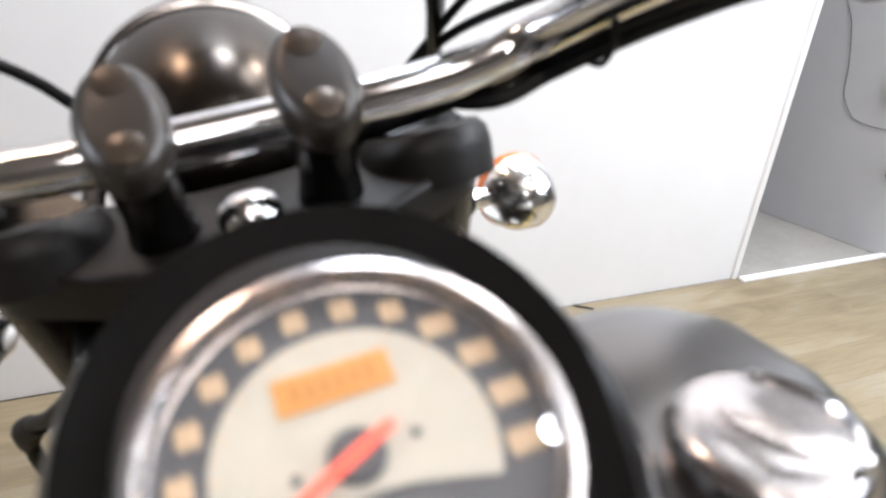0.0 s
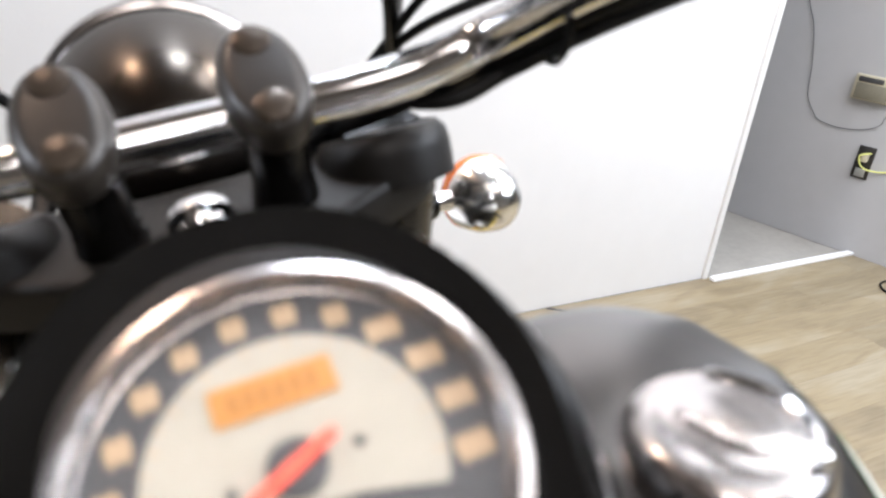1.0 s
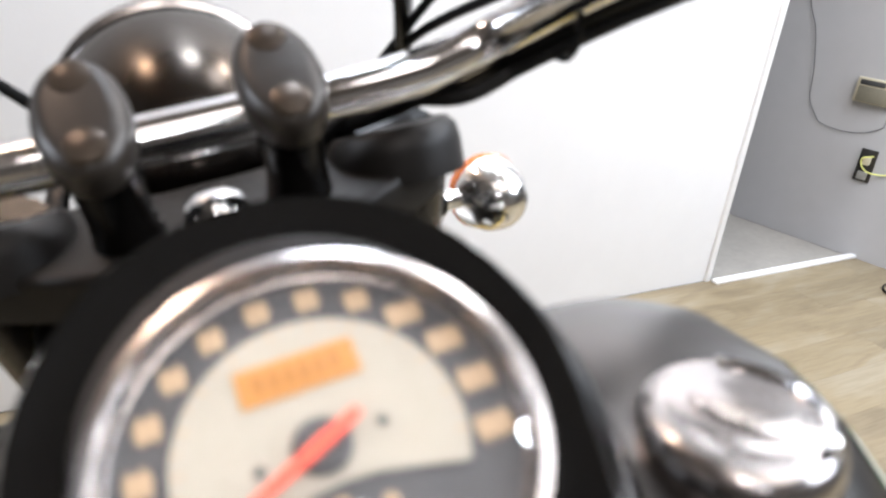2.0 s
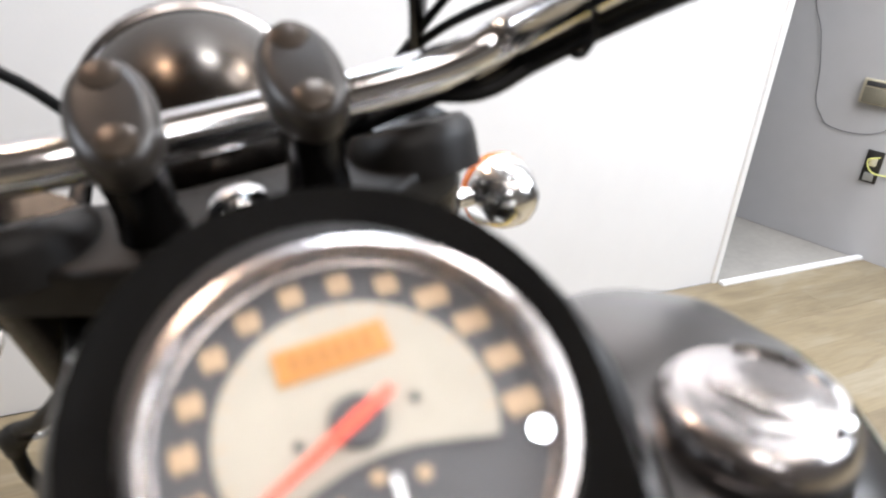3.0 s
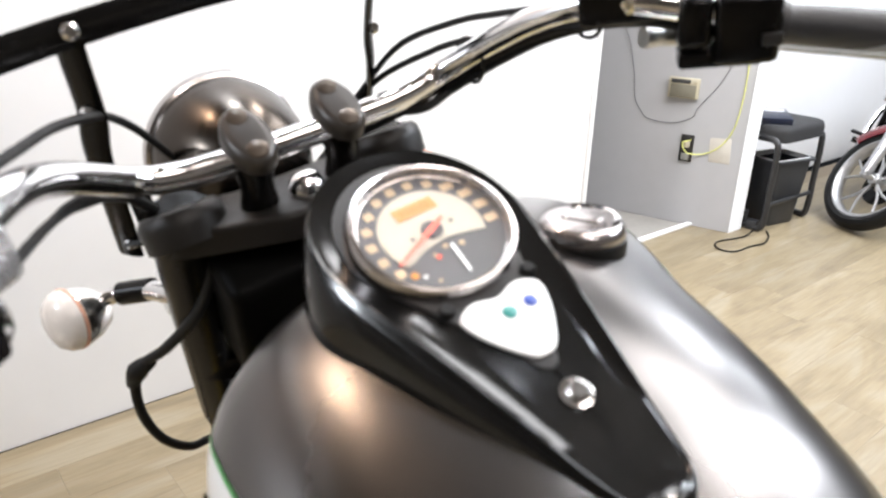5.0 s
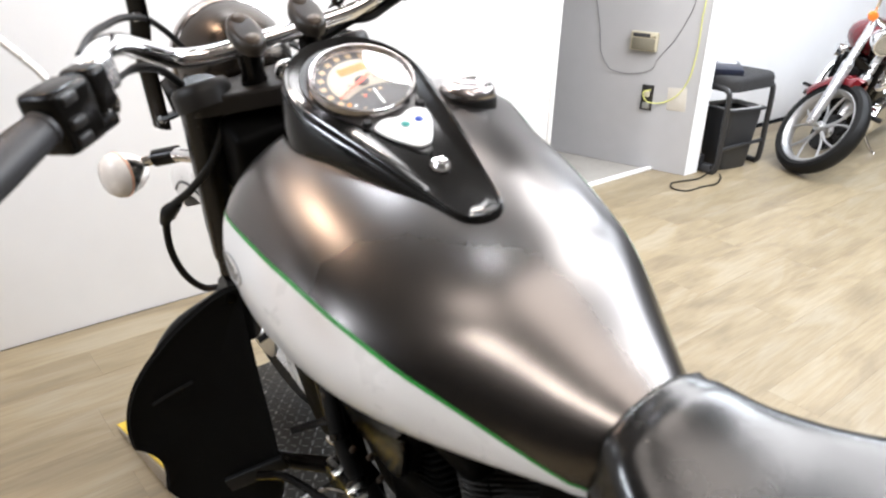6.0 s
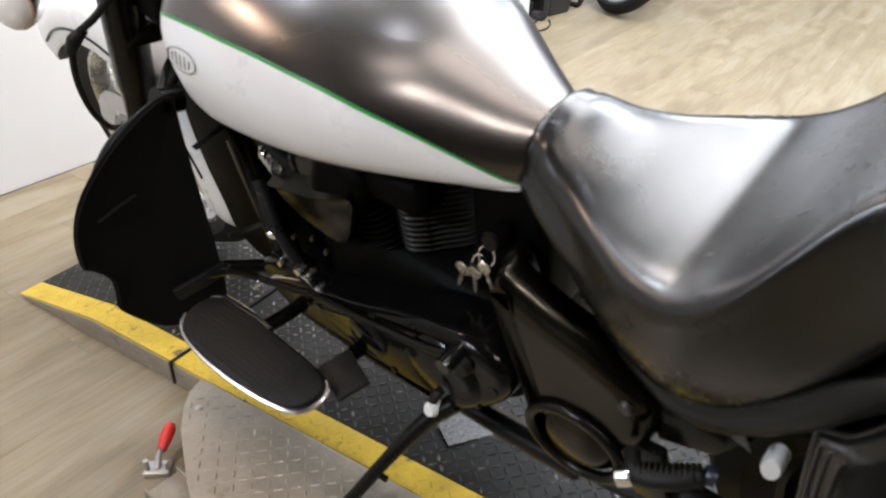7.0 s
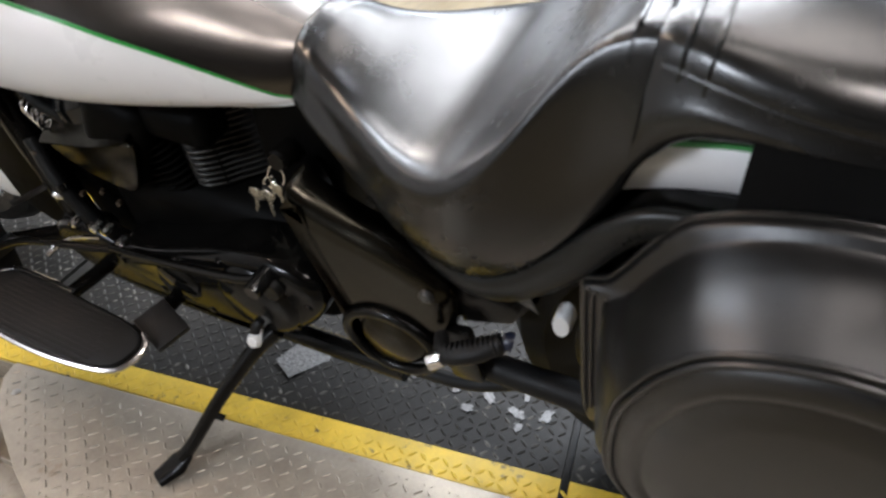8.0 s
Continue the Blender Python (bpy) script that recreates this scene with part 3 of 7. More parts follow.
# ---------- fittings on the partition ----------
# PARTN: u back along the partition's face, v up, w out of it
PARTN = ROOM @ Matrix(((-0.298, 0, -0.9546, 2.903), (0.9546, 0, -0.298, 1.300), (0, 1, 0, 0), (0, 0, 0, 1)))
FIT = PARTN @ Matrix(((-1, 0, 0, 0), (0, 0, 1, 0), (0, -1, 0, 0), (0, 0, 0, 1)))   # x towards the room, y into the wall, z up
th = empty("thermostat", FIT @ pose(-0.314, 0, 0.677) @ Matrix.Diagonal((0.71, 1, 1.10, 1)), "beige wall thermostat with a small dark display on the partition", "thermostat")
part("housing", box(0, -0.011, 0, 0.205, 0.022, 0.088, 0.005), M_BEIGE, th)
part("cover", box(0.0, -0.023, -0.012, 0.175, 0.005, 0.056, 0.002), material("beige_cover", (0.20, 0.185, 0.14), 0.45), th)
part("display", box(-0.02, -0.0225, 0.029, 0.13, 0.004, 0.017, 0.001), M_DIALDARK, th, "dark display strip")
part("button", box(0.078, -0.024, 0.029, 0.026, 0.006, 0.011, 0.002), M_BEIGE, th)
sock = empty("wall_outlet", FIT @ pose(-0.260, 0, 0.388) @ Matrix.Diagonal((0.58, 1, 1.03, 1)), "black wall outlet plate with a beige plug", "outlet")
part("plate", box(0, -0.004, 0, 0.11, 0.008, 0.13, 0.003), material("black_plate", (0.02, 0.018, 0.016), 0.4), sock)
part("lower_socket", box(0.0, -0.011, -0.04, 0.065, 0.008, 0.033, 0.003), material("grey_socket", (0.30, 0.30, 0.28), 0.5), sock, "grey lower socket")
part("plug", box(0.005, -0.022, 0.022, 0.045, 0.03, 0.03, 0.006), M_BEIGE, sock, "beige plug")
patch = part("wall_patch", slab([(0.149, 0.338), (0.048, 0.340), (0.056, 0.462), (0.155, 0.455)], 0.0015, PARTN, 0.0005), M_PATCH)
tagged(patch, "square beige filler patch on the partition", "patch", kind="structure")
on_part = lambda u, z, d=0.004: PARTN @ Vector((u, z, d))
wire = part("grey_cord", tube([on_part(u, z) for u, z in ((0.706, 1.15), (0.656, 0.966), (0.609, 0.871), (0.568, 0.716), (0.55, 0.6), (0.505, 0.533), (0.476, 0.509), (0.396, 0.499), (0.311, 0.511), (0.249, 0.546), (0.236, 0.588), (0.154, 0.705), (0.107, 0.814), (0.084, 0.894), (0.064, 1.2))], 0.0013, 6, 6), M_GREYWIRE)
tagged(wire, "thin dark grey cord hanging loosely on the partition", "cord")
wire = part("yellow_cord", tube([on_part(*p) for p in ((0.235, 0.437, 0.03), (0.271, 0.422, 0.045), (0.26, 0.385, 0.04), (0.228, 0.366, 0.02), (0.162, 0.377), (0.097, 0.428), (0.054, 0.515), (0.038, 0.635), (0.036, 0.745), (0.038, 0.821), (0.035, 0.898), (0.035, 1.2))], 0.0030, 6, 6), M_YELLOWWIRE)
tagged(wire, "yellow-green cord looping from the outlet up the partition", "cord")

# ---------- chair, bin and clutter beyond the partition ----------
chair = empty("side_chair", ROOM @ pose(3.27, 1.375, 0.0, 0, 0, -2) @ Matrix.Diagonal((0.90, 1.0, 1.08, 1)), "black fabric stacking chair with black tube legs against the wall", "chair")
seat_out = [(u, v) for u, v in arc(0.17, 0.11, 0.06, 0, 90, 5) + arc(-0.17, 0.11, 0.06, 90, 180, 5) + arc(-0.17, -0.13, 0.07, 180, 270, 5) + arc(0.17, -0.13, 0.07, 270, 360, 5)]
part("seat", slab(seat_out, 0.072, pose(0, 0, 0.415), 0.03, 6), M_CHAIR, chair)
for sx in (-0.235, 0.235):
    part("side_frame", tube([(sx * 0.94, 0.13, 0.435), (sx * 0.98, -0.08, 0.435), (sx, -0.165, 0.42), (sx, -0.18, 0.36), (sx, -0.18, 0.2), (sx, -0.18, 0.07), (sx, -0.165, 0.018), (sx, -0.10, 0.014), (sx, 0.12, 0.014)], 0.0155, 10, 5), M_TUBE, chair)
    part("foot_glide", lathe([(0, 0.012), (0.014, 0.012), (0.017, 0.0), (0, 0.0)], pose(sx, -0.15, 0.0), 12), M_RUBBER, chair)
part("stretcher", tube([(-0.235, -0.18, 0.13), (0.235, -0.18, 0.13)], 0.0105, 8, 2), M_TUBE, chair)
part("back_post", tube([(-0.09, 0.17, 0.44), (-0.09, 0.20, 0.72)], 0.0125, 8, 2), M_TUBE, chair)
part("back_post", tube([(0.10, 0.13, 0.40), (0.10, 0.155, 0.46)], 0.0125, 8, 2), M_TUBE, chair)
phone = empty("desk_phone", ROOM @ pose(3.15, 1.33, 0.523, 0, 0, -48) @ Matrix.Scale(1.0, 4), "dark desk telephone lying on the chair seat", "telephone")
part("body", box(0, 0, 0.024, 0.2, 0.16, 0.04, 0.01, m=pose(0, 0, 0, 8)), M_NAVY, phone)
part("handset", tube([(-0.085, -0.08, 0.055), (-0.085, -0.03, 0.07), (-0.085, 0.04, 0.072), (-0.085, 0.09, 0.06)], [0.022, 0.014, 0.014, 0.022], 10, 5), M_RUBBER, phone)
part("display", box(0.03, 0.04, 0.049, 0.10, 0.04, 0.004, 0.001, m=pose(0, 0, 0, 8)), M_SHADEDWALL, phone)
wbin = empty("waste_bin", ROOM @ pose(3.266, 1.290, 0.0, 0, 0, -11) @ Matrix.Diagonal((1.07, 1.0, 1.0, 1)), "black rectangular plastic waste bin under the chair", "waste bin")


def rect_ring(hx, hy, z, r=0.03, n=4):
    return [(u, v, z) for u, v in arc(hx - r, hy - r, r, 0, 90, n) + arc(-hx + r, hy - r, r, 90, 180, n) + arc(-hx + r, -hy + r, r, 180, 270, n) + arc(hx - r, -hy + r, r, 270, 360, n)]


part("shell", loft([rect_ring(0.095, 0.075, 0.001), rect_ring(0.10, 0.08, 0.01), rect_ring(0.125, 0.10, 0.33), rect_ring(0.14, 0.115, 0.333), rect_ring(0.14, 0.115, 0.345), rect_ring(0.122, 0.098, 0.345), rect_ring(0.097, 0.077, 0.012)]), M_BIN, wbin)
part("liner", loft([rect_ring(0.119, 0.095, 0.325), rect_ring(0.121, 0.097, 0.349), rect_ring(0.117, 0.093, 0.349)], cap=False), M_PLATE, wbin, "white bin liner edge")
ps = empty("power_adapter", ROOM @ pose(3.06, 1.262, 0.0, 0, 0, 9) @ Matrix.Scale(0.8, 4), "black power adapter block on the floor by the wall end", "adapter")
part("block", box(0, 0, 0.032, 0.05, 0.07, 0.062, 0.008), M_BIN, ps)
part("block", box(0.02, 0.07, 0.055, 0.05, 0.05, 0.11, 0.008), M_BIN, ps)
cord = part("loose_cord", tube([ROOM @ Vector(p) for p in ((3.05, 1.238, 0.01), (2.904, 1.216, 0.005), (2.732, 1.253, 0.005), (2.655, 1.197, 0.005), (2.687, 1.134, 0.005), (2.806, 1.127, 0.005), (2.903, 1.109, 0.005), (3.012, 1.144, 0.005), (3.078, 1.189, 0.005))], 0.004, 6, 6), M_RUBBER)
tagged(cord, "black power cord looped on the floor", "cord")
chip = part("wire_scrap", tube([ROOM @ Vector(p) for p in ((1.295, 1.500, 0.004), (1.315, 1.485, 0.005), (1.350, 1.462, 0.004))], 0.003, 6, 4), M_GREYWIRE)
tagged(chip, "bit of dark wire on the floor by the wall", "scrap")

# ---------- the motorcycle (x right, y ahead, z up from its own ground, 0 below the dial) ----------
BIKE = Matrix(((0.97098, 0.08196, -0.22467, 0.2029), (-0.09009, 0.99559, -0.02617, 0.05638), (0.22153, 0.04565, 0.97408, 0.11153), (0, 0, 0, 1)))
bike = empty("motorcycle", BIKE, "satin grey and white cruiser motorcycle leaning on its side stand", "motorcycle")

# --- fuel tank: rows run from the lower edge up to the crown, with the pinstripe as rows of its own ---
LIFT = 0.011
HALF = [(-0.495, 0.058), (-0.48, 0.080), (-0.46, 0.095), (-0.40, 0.133), (-0.35, 0.168), (-0.30, 0.199), (-0.24, 0.222), (-0.18, 0.233), (-0.12, 0.238), (-0.05, 0.236), (0.0, 0.230), (0.04, 0.218), (0.065, 0.200), (0.085, 0.165), (0.095, 0.12), (0.10, 0.07)]
CROWN = [(-0.495, 0.705), (-0.46, 0.722), (-0.421, 0.738), (-0.371, 0.768), (-0.328, 0.795), (-0.264, 0.822), (-0.2, 0.842), (-0.15, 0.853), (-0.1, 0.864), (-0.05, 0.873), (0.0, 0.879), (0.04, 0.879), (0.075, 0.872), (0.09, 0.855), (0.10, 0.82)]
SHOULDER = [(-0.495, 0.642), (-0.48, 0.646), (-0.46, 0.656), (-0.40, 0.695), (-0.35, 0.738), (-0.30, 0.778), (-0.24, 0.806), (-0.15, 0.822), (-0.01, 0.829), (0.10, 0.83)]
STRIPE = [(-0.495, 0.640), (-0.47, 0.649), (-0.44, 0.670), (-0.40, 0.695), (-0.35, 0.729), (-0.30, 0.757), (-0.25, 0.777), (-0.2, 0.789), (-0.15, 0.798), (-0.1, 0.803), (-0.06, 0.806), (-0.02, 0.807), (0.02, 0.805), (0.06, 0.795), (0.10, 0.77)]
LOWEDGE = [(-0.495, 0.641), (-0.40, 0.640), (-0.2, 0.641), (-0.05, 0.648), (0.02, 0.654), (0.06, 0.668), (0.085, 0.69), (0.10, 0.72)]
LOWHALF = [(-0.495, 0.057), (-0.48, 0.078), (-0.40, 0.11), (-0.30, 0.135), (-0.20, 0.165), (-0.10, 0.19), (-0.02, 0.20), (0.05, 0.19), (0.085, 0.15), (0.10, 0.065)]


def tank_section(y, n_low=9, n_top=16):
    w, wb = smooth_interp(HALF, y), smooth_interp(LOWHALF, y)
    zt, zs, zb, zh = (smooth_interp(t, y) + LIFT for t in (CROWN, STRIPE, LOWEDGE, SHOULDER))
    zs = max(zs, zb + 0.004)
    zm = zb + 0.55 * max(0.004, zh - zb)
    prof = []
    for i in range(61):                      # lower side: from the lower edge out to the widest line
        a = math.pi / 2 * i / 60
        prof.append((wb + (w - wb) * math.sin(a) ** 0.85, zb + (zm - zb) * (1 - math.cos(a))))
    e = 2 / 2.15
    for i in range(1, 121):                  # upper side: a full shoulder up to the crown
        a = math.pi / 2 * i / 120
        prof.append((w * math.cos(a) ** e if i < 120 else 0.0, zm + (zt - zm) * math.sin(a) ** e))

    def cut(z):
        for (xa, za), (xb, zb2) in zip(prof, prof[1:]):
            if za <= z <= zb2:
                f = 0 if zb2 == za else (z - za) / (zb2 - za)
                return xa + (xb - xa) * f, z
        return prof[-1]

    def resample(pts, n):
        L = [0.0]
        for a, b in zip(pts, pts[1:]):
            L.append(L[-1] + math.hypot(b[0] - a[0], b[1] - a[1]))
        out = []
        for i in range(n + 1):
            d = L[-1] * i / n
            k = max(j for j in range(len(L)) if L[j] <= d + 1e-12)
            k = min(k, len(pts) - 2)
            f = 0 if L[k + 1] == L[k] else (d - L[k]) / (L[k + 1] - L[k])
            out.append((pts[k][0] + (pts[k + 1][0] - pts[k][0]) * f, pts[k][1] + (pts[k + 1][1] - pts[k][1]) * f))
        return out

    s0, s1 = cut(zs), cut(min(zs + 0.0028, zt - 0.003))
    low = [p for p in prof if p[1] < s0[1] - 1e-6] + [s0]
    top = [s1] + [p for p in prof if p[1] > s1[1] + 1e-6]
    return resample(low, n_low), resample(top, n_top)


STATIONS = [-0.495, -0.488, -0.475, -0.46] + [-0.44 + 0.02 * i for i in range(25)] + [0.055, 0.068, 0.078, 0.086, 0.092, 0.097, 0.10]
secs = [tank_section(y) for y in STATIONS]


def strip_mesh(pick, side):
    rings = [[(side * x, y, z) for x, z in pick(s)] for y, s in zip(STATIONS, secs)]
    return loft(rings, closed=False)


top = bmesh.new()
rings = []
for y, (lo, hi) in zip(STATIONS, secs):
    rings.append([(x, y, z) for x, z in hi] + [(-x, y, z) for x, z in hi[-2::-1]])
add(top, loft(rings, closed=False))
# front and rear ends of the upper shell
for ring in (rings[0], rings[-1]):
    top.faces.new([top.verts.new(p) for p in ring])
tank = part("fuel_tank", top, M_SATIN, bike, "satin metallic grey upper tank shell", 60)
for side in (-1, 1):
    bm = strip_mesh(lambda s: s[0], side)
    ends = [[(side * x, y, z) for x, z in s[0]] + [(0, y, s[0][-1][1]), (0, y, s[0][0][1])] for y, s in ((STATIONS[0], secs[0]), (STATIONS[-1], secs[-1]))]
    for e in ends:
        bm.faces.new([bm.verts.new(p) for p in e])
    A = [bm.verts.new((side * s[0][0][0], y, s[0][0][1])) for y, s in zip(STATIONS, secs)]
    B = [bm.verts.new((0, y, s[0][0][1])) for y, s in zip(STATIONS, secs)]
    for i in range(len(A) - 1):
        bm.faces.new((A[i], A[i + 1], B[i + 1], B[i]))
    part("side_panel", bm, M_WHITE, tank, "pearl white lower tank side", 50)
    bm = strip_mesh(lambda s: [(s[0][-1][0] + 0.0006, s[0][-1][1] - 0.0004), (s[1][0][0] + 0.0006, s[1][0][1] + 0.0004)], side)
    part("pinstripe", bm, M_GREEN, tank, "bright green pinstripe", 60)
    lip = [(side * (s[0][0][0] + 0.001), y, s[0][0][1] - 0.001) for y, s in zip(STATIONS[2:-3], secs[2:-3])]
    part("seam_lip", tube(lip, 0.0035, 6, 1), M_WHITE, tank)
    # oval badge drawn as plain shapes: ring and a few bars
    bm = bmesh.new()

    def on_side(y, z):
        lo, hi = tank_section(y)
        pr = lo + hi
        for (xa, za), (xb, zb2) in zip(pr, pr[1:]):
            if za <= z <= zb2:
                return xa + (xb - xa) * (z - za) / max(1e-9, zb2 - za)
        return pr[0][0]

    ring = []
    for k in range(32):
        a = 2 * math.pi * k / 32
        yy, zz = -0.022 + 0.040 * math.cos(a), 0.772 + 0.017 * math.sin(a) - 0.1 * 0.04 * math.cos(a)
        ring.append((side * (on_side(yy, zz) + 0.0008), yy, zz))
    add(bm, tube(ring, 0.0016, 5, 1, closed=True))
    for k in range(5):
        yy = 0.001 - 0.0115 * k
        z0, z1 = 0.772 - (0.006 if k in (0, 4) else 0.010), 0.772 + (0.006 if k in (0, 4) else 0.009)
        add(bm, tube([(side * (on_side(yy, z0) + 0.0008), yy + 0.002, z0), (side * (on_side(yy, z1) + 0.0008), yy - 0.002, z1)], 0.0013, 5, 2))
    part("badge", bm, material("badge_grey", (0.36, 0.36, 0.36), 0.35, 0.4), tank, "thin grey oval badge outline")

# the right half is fuller at the front and slimmer at the rear
def ease(a):
    a = max(0.0, min(1.0, a))
    return a * a * (3 - 2 * a)


RIGHT = [(-0.495, 0.915), (-0.42, 0.915), (-0.25, 0.851), (-0.1, 0.954), (0.0, 1.177), (0.10, 1.177)]
for ob in [tank] + list(tank.children):
    for v in ob.data.vertices:
        v.co.x *= 0.985 if v.co.x < 0 else smooth_interp(RIGHT, v.co.y)
        if v.co.x > 0:
            v.co.x *= interp([(0.0, 1.0), (0.04, 1.03), (0.065, 1.09), (0.085, 1.21), (0.095, 1.42), (0.10, 1.7)], v.co.y)
        k = ease((v.co.x - 0.02) / 0.16) * ease((v.co.y + 0.14) / 0.22)
        v.co.y += 0.023 * k
        v.co.z += 0.004 * k

# filler cap on the right shoulder
cap_m = pose(0.151, -0.022, 0.873, -3, 10, 0) @ Matrix.Scale(0.94, 4)
cap = part("filler_cap", lathe([(0, 0.0135), (0.016, 0.0134), (0.029, 0.0130), (0.0335, 0.0115), (0.035, 0.0118), (0.0375, 0.0105), (0.0408, 0.006), (0.0420, 0.001), (0.0424, -0.003), (0.0415, -0.005), (0.039, -0.005)], cap_m, 64), M_CAPCHROME, tank, "polished chrome filler cap")
part("collar", lathe([(0.039, -0.0045), (0.0430, -0.006), (0.0440, -0.012), (0.0442, -0.03), (0.0442, -0.075), (0, -0.075)], cap_m, 48), M_RUBBER, cap, "black collar")
part("key_cover", slab([(p.x, p.y) for p in curve_points([(-0.010, -0.018, 0), (0.010, -0.018, 0), (0.013, 0.0, 0), (0.010, 0.018, 0), (-0.010, 0.018, 0), (-0.013, 0.0, 0)], 4, True)], 0.0028, cap_m @ pose(0, 0, 0.0122, 0, 0, 25), 0.001, 3), M_CAPCHROME, cap)
part("cap_ridge", tube([cap_m @ Vector((0.0335 * math.cos(radians(a)), 0.0335 * math.sin(radians(a)), 0.0118)) for a in range(-70, 80, 15)], 0.003, 8, 3), M_CHROME, cap)

# --- console ---
TOPZ = [(0.115, 0.972), (0.09, 0.968), (0.05, 0.951), (0.0, 0.931), (-0.05, 0.915), (-0.1, 0.899), (-0.15, 0.880), (-0.2, 0.858), (-0.262, 0.838)]


def teardrop(R, r, yc, yt, n=28):
    """A plan outline: a round of radius R about yc drawn out to a tip of radius r about yt."""
    d = yc - yt
    a = math.acos((R - r) / d)
    pts = []
    for i in range(n + 1):
        ang = math.pi / 2 - (math.pi - a) + 2 * (math.pi - a) * i / n
        pts.append((R * math.cos(ang), yc + R * math.sin(ang)))
    m = 10
    for i in range(m + 1):
        ang = math.pi / 2 + (math.pi - a) + 2 * a * i / m
        pts.append((r * math.cos(ang), yt + r * math.sin(ang)))
    # straight flanks filled in
    out = []
    k = len(pts)
    for i in range(k):
        p, q = pts[i], pts[(i + 1) % k]
        out.append(p)
        g = math.hypot(q[0] - p[0], q[1] - p[1])
        s = int(g / 0.02)
        out += [(p[0] + (q[0] - p[0]) * j / (s + 1), p[1] + (q[1] - p[1]) * j / (s + 1)) for j in range(1, s + 1)]
    return out


def crown_at(x, y):
    """The tank's surface height."""
    w = smooth_interp(HALF, max(-0.49, min(0.07, y)))
    zb, zs, zt = (smooth_interp(t, max(-0.49, min(0.07, y))) + LIFT for t in (LOWEDGE, SHOULDER, CROWN))
    zm = zb + 0.55 * (zs - zb)
    u = min(0.98, abs(x) / w)
    return zm + (zt - zm) * (1 - u ** 2.15) ** (1 / 2.15)


BASE, EDGE = teardrop(0.106, 0.041, -0.002, -0.222), teardrop(0.0885, 0.031, 0.002, -0.226)


def zt(y):
    return smooth_interp(TOPZ, y)


rings = []
ring0 = [(x, y, min(crown_at(x, y), zt(y) - 0.03) - 0.012) for x, y in BASE]
rings.append(ring0)
ring1 = [(x, y, min(crown_at(x, y), zt(y) - 0.03) + 0.003) for x, y in BASE]
rings.append(ring1)
for f, g in ((0.3, 0.45), (0.6, 0.78), (0.85, 0.94), (1.0, 1.0)):
    rings.append([(b[0] + (e[0] - b[0]) * f, b[1] + (e[1] - b[1]) * f, r1[2] + (zt(e[1]) - 0.002 - r1[2]) * g) for b, e, r1 in zip(BASE, EDGE, ring1)])
for s, dz in ((0.03, 0.0008), (0.07, 0.0), (0.11, -0.002), (0.4, -0.002), (0.75, -0.002), (0.97, -0.002)):
    rings.append([(x * (1 - s), y * (1 - s) + max(-0.2, min(0.0, y)) * s, zt(y * (1 - s) + max(-0.2, min(0.0, y)) * s) + dz) for x, y in EDGE])
console = part("console", loft(rings), M_CONSOLE, bike, "gloss black teardrop tank console", 50)
rings = []
for s in (0.10, 0.12, 0.5, 0.97):
    rings.append([(x * (1 - s), y * (1 - s) + max(-0.2, min(0.0, y)) * s, zt(y * (1 - s) + max(-0.2, min(0.0, y)) * s) + (0.0 if s > 0.11 else -0.004)) for x, y in teardrop(0.078, 0.012, 0.002, -0.135)])
part("top_panel", loft(rings), M_PANEL, console, "matte grey inner panel", 50)

# dial: built in its own plane, v pointing ahead
DIAL = pose(0.002, -0.011, 0.933, 22.5, 0, 0) @ Matrix.Scale(1.015, 4)


def dial_part(name, bm, mat, parent, label="", lift=0.0):
    bm.transform(DIAL @ Matrix.Translation((0, 0, lift)))
    return part(name, bm, mat, parent, label)


bezel = dial_part("gauge_bezel", lathe([(0.0592, 0.001), (0.0597, 0.006), (0.0615, 0.0092), (0.0647, 0.0085), (0.0672, 0.004), (0.0680, -0.002), (0.0680, -0.014), (0.0580, -0.014), (0.0580, 0.0005), (0.0592, 0.001)], None, 72), M_CAPCHROME, console, "polished chrome gauge ring")
dial = dial_part("gauge_face", lathe([(0, 0.0), (0.0590, 0.0), (0.0590, -0.006), (0, -0.006)], None, 64), M_DIALDARK, console, "charcoal dial")
cream = arc(0, 0, 0.0425, -27, 209, 48) + [(-0.0312, -0.0205), (-0.0189, -0.0155), (-0.0071, -0.0125), (0.004, -0.0118), (0.0136, -0.0128), (0.026, -0.0160)]
dial_part("cream_disc", slab(cream, 0.0006, None, 0), M_CREAM, dial, "cream coloured inner dial", 0.0002)
dial_part("display", slab([(-0.0185, 0.0185), (0.0185, 0.0185), (0.0185, 0.031), (-0.0185, 0.031)], 0.0008, None, 0.0002, 1), M_LCD, dial, "amber mileage display", 0.0008)
bm = bmesh.new()
for k in range(6):
    add(bm, slab([(-0.0135 + 0.0047 * k, 0.0215), (-0.0107 + 0.0047 * k, 0.0215), (-0.0107 + 0.0047 * k, 0.028), (-0.0135 + 0.0047 * k, 0.028)], 0.0002, Matrix.Translation((0, 0, 0.0017)), 0))
dial_part("display_digits", bm, M_LCDINK, dial)
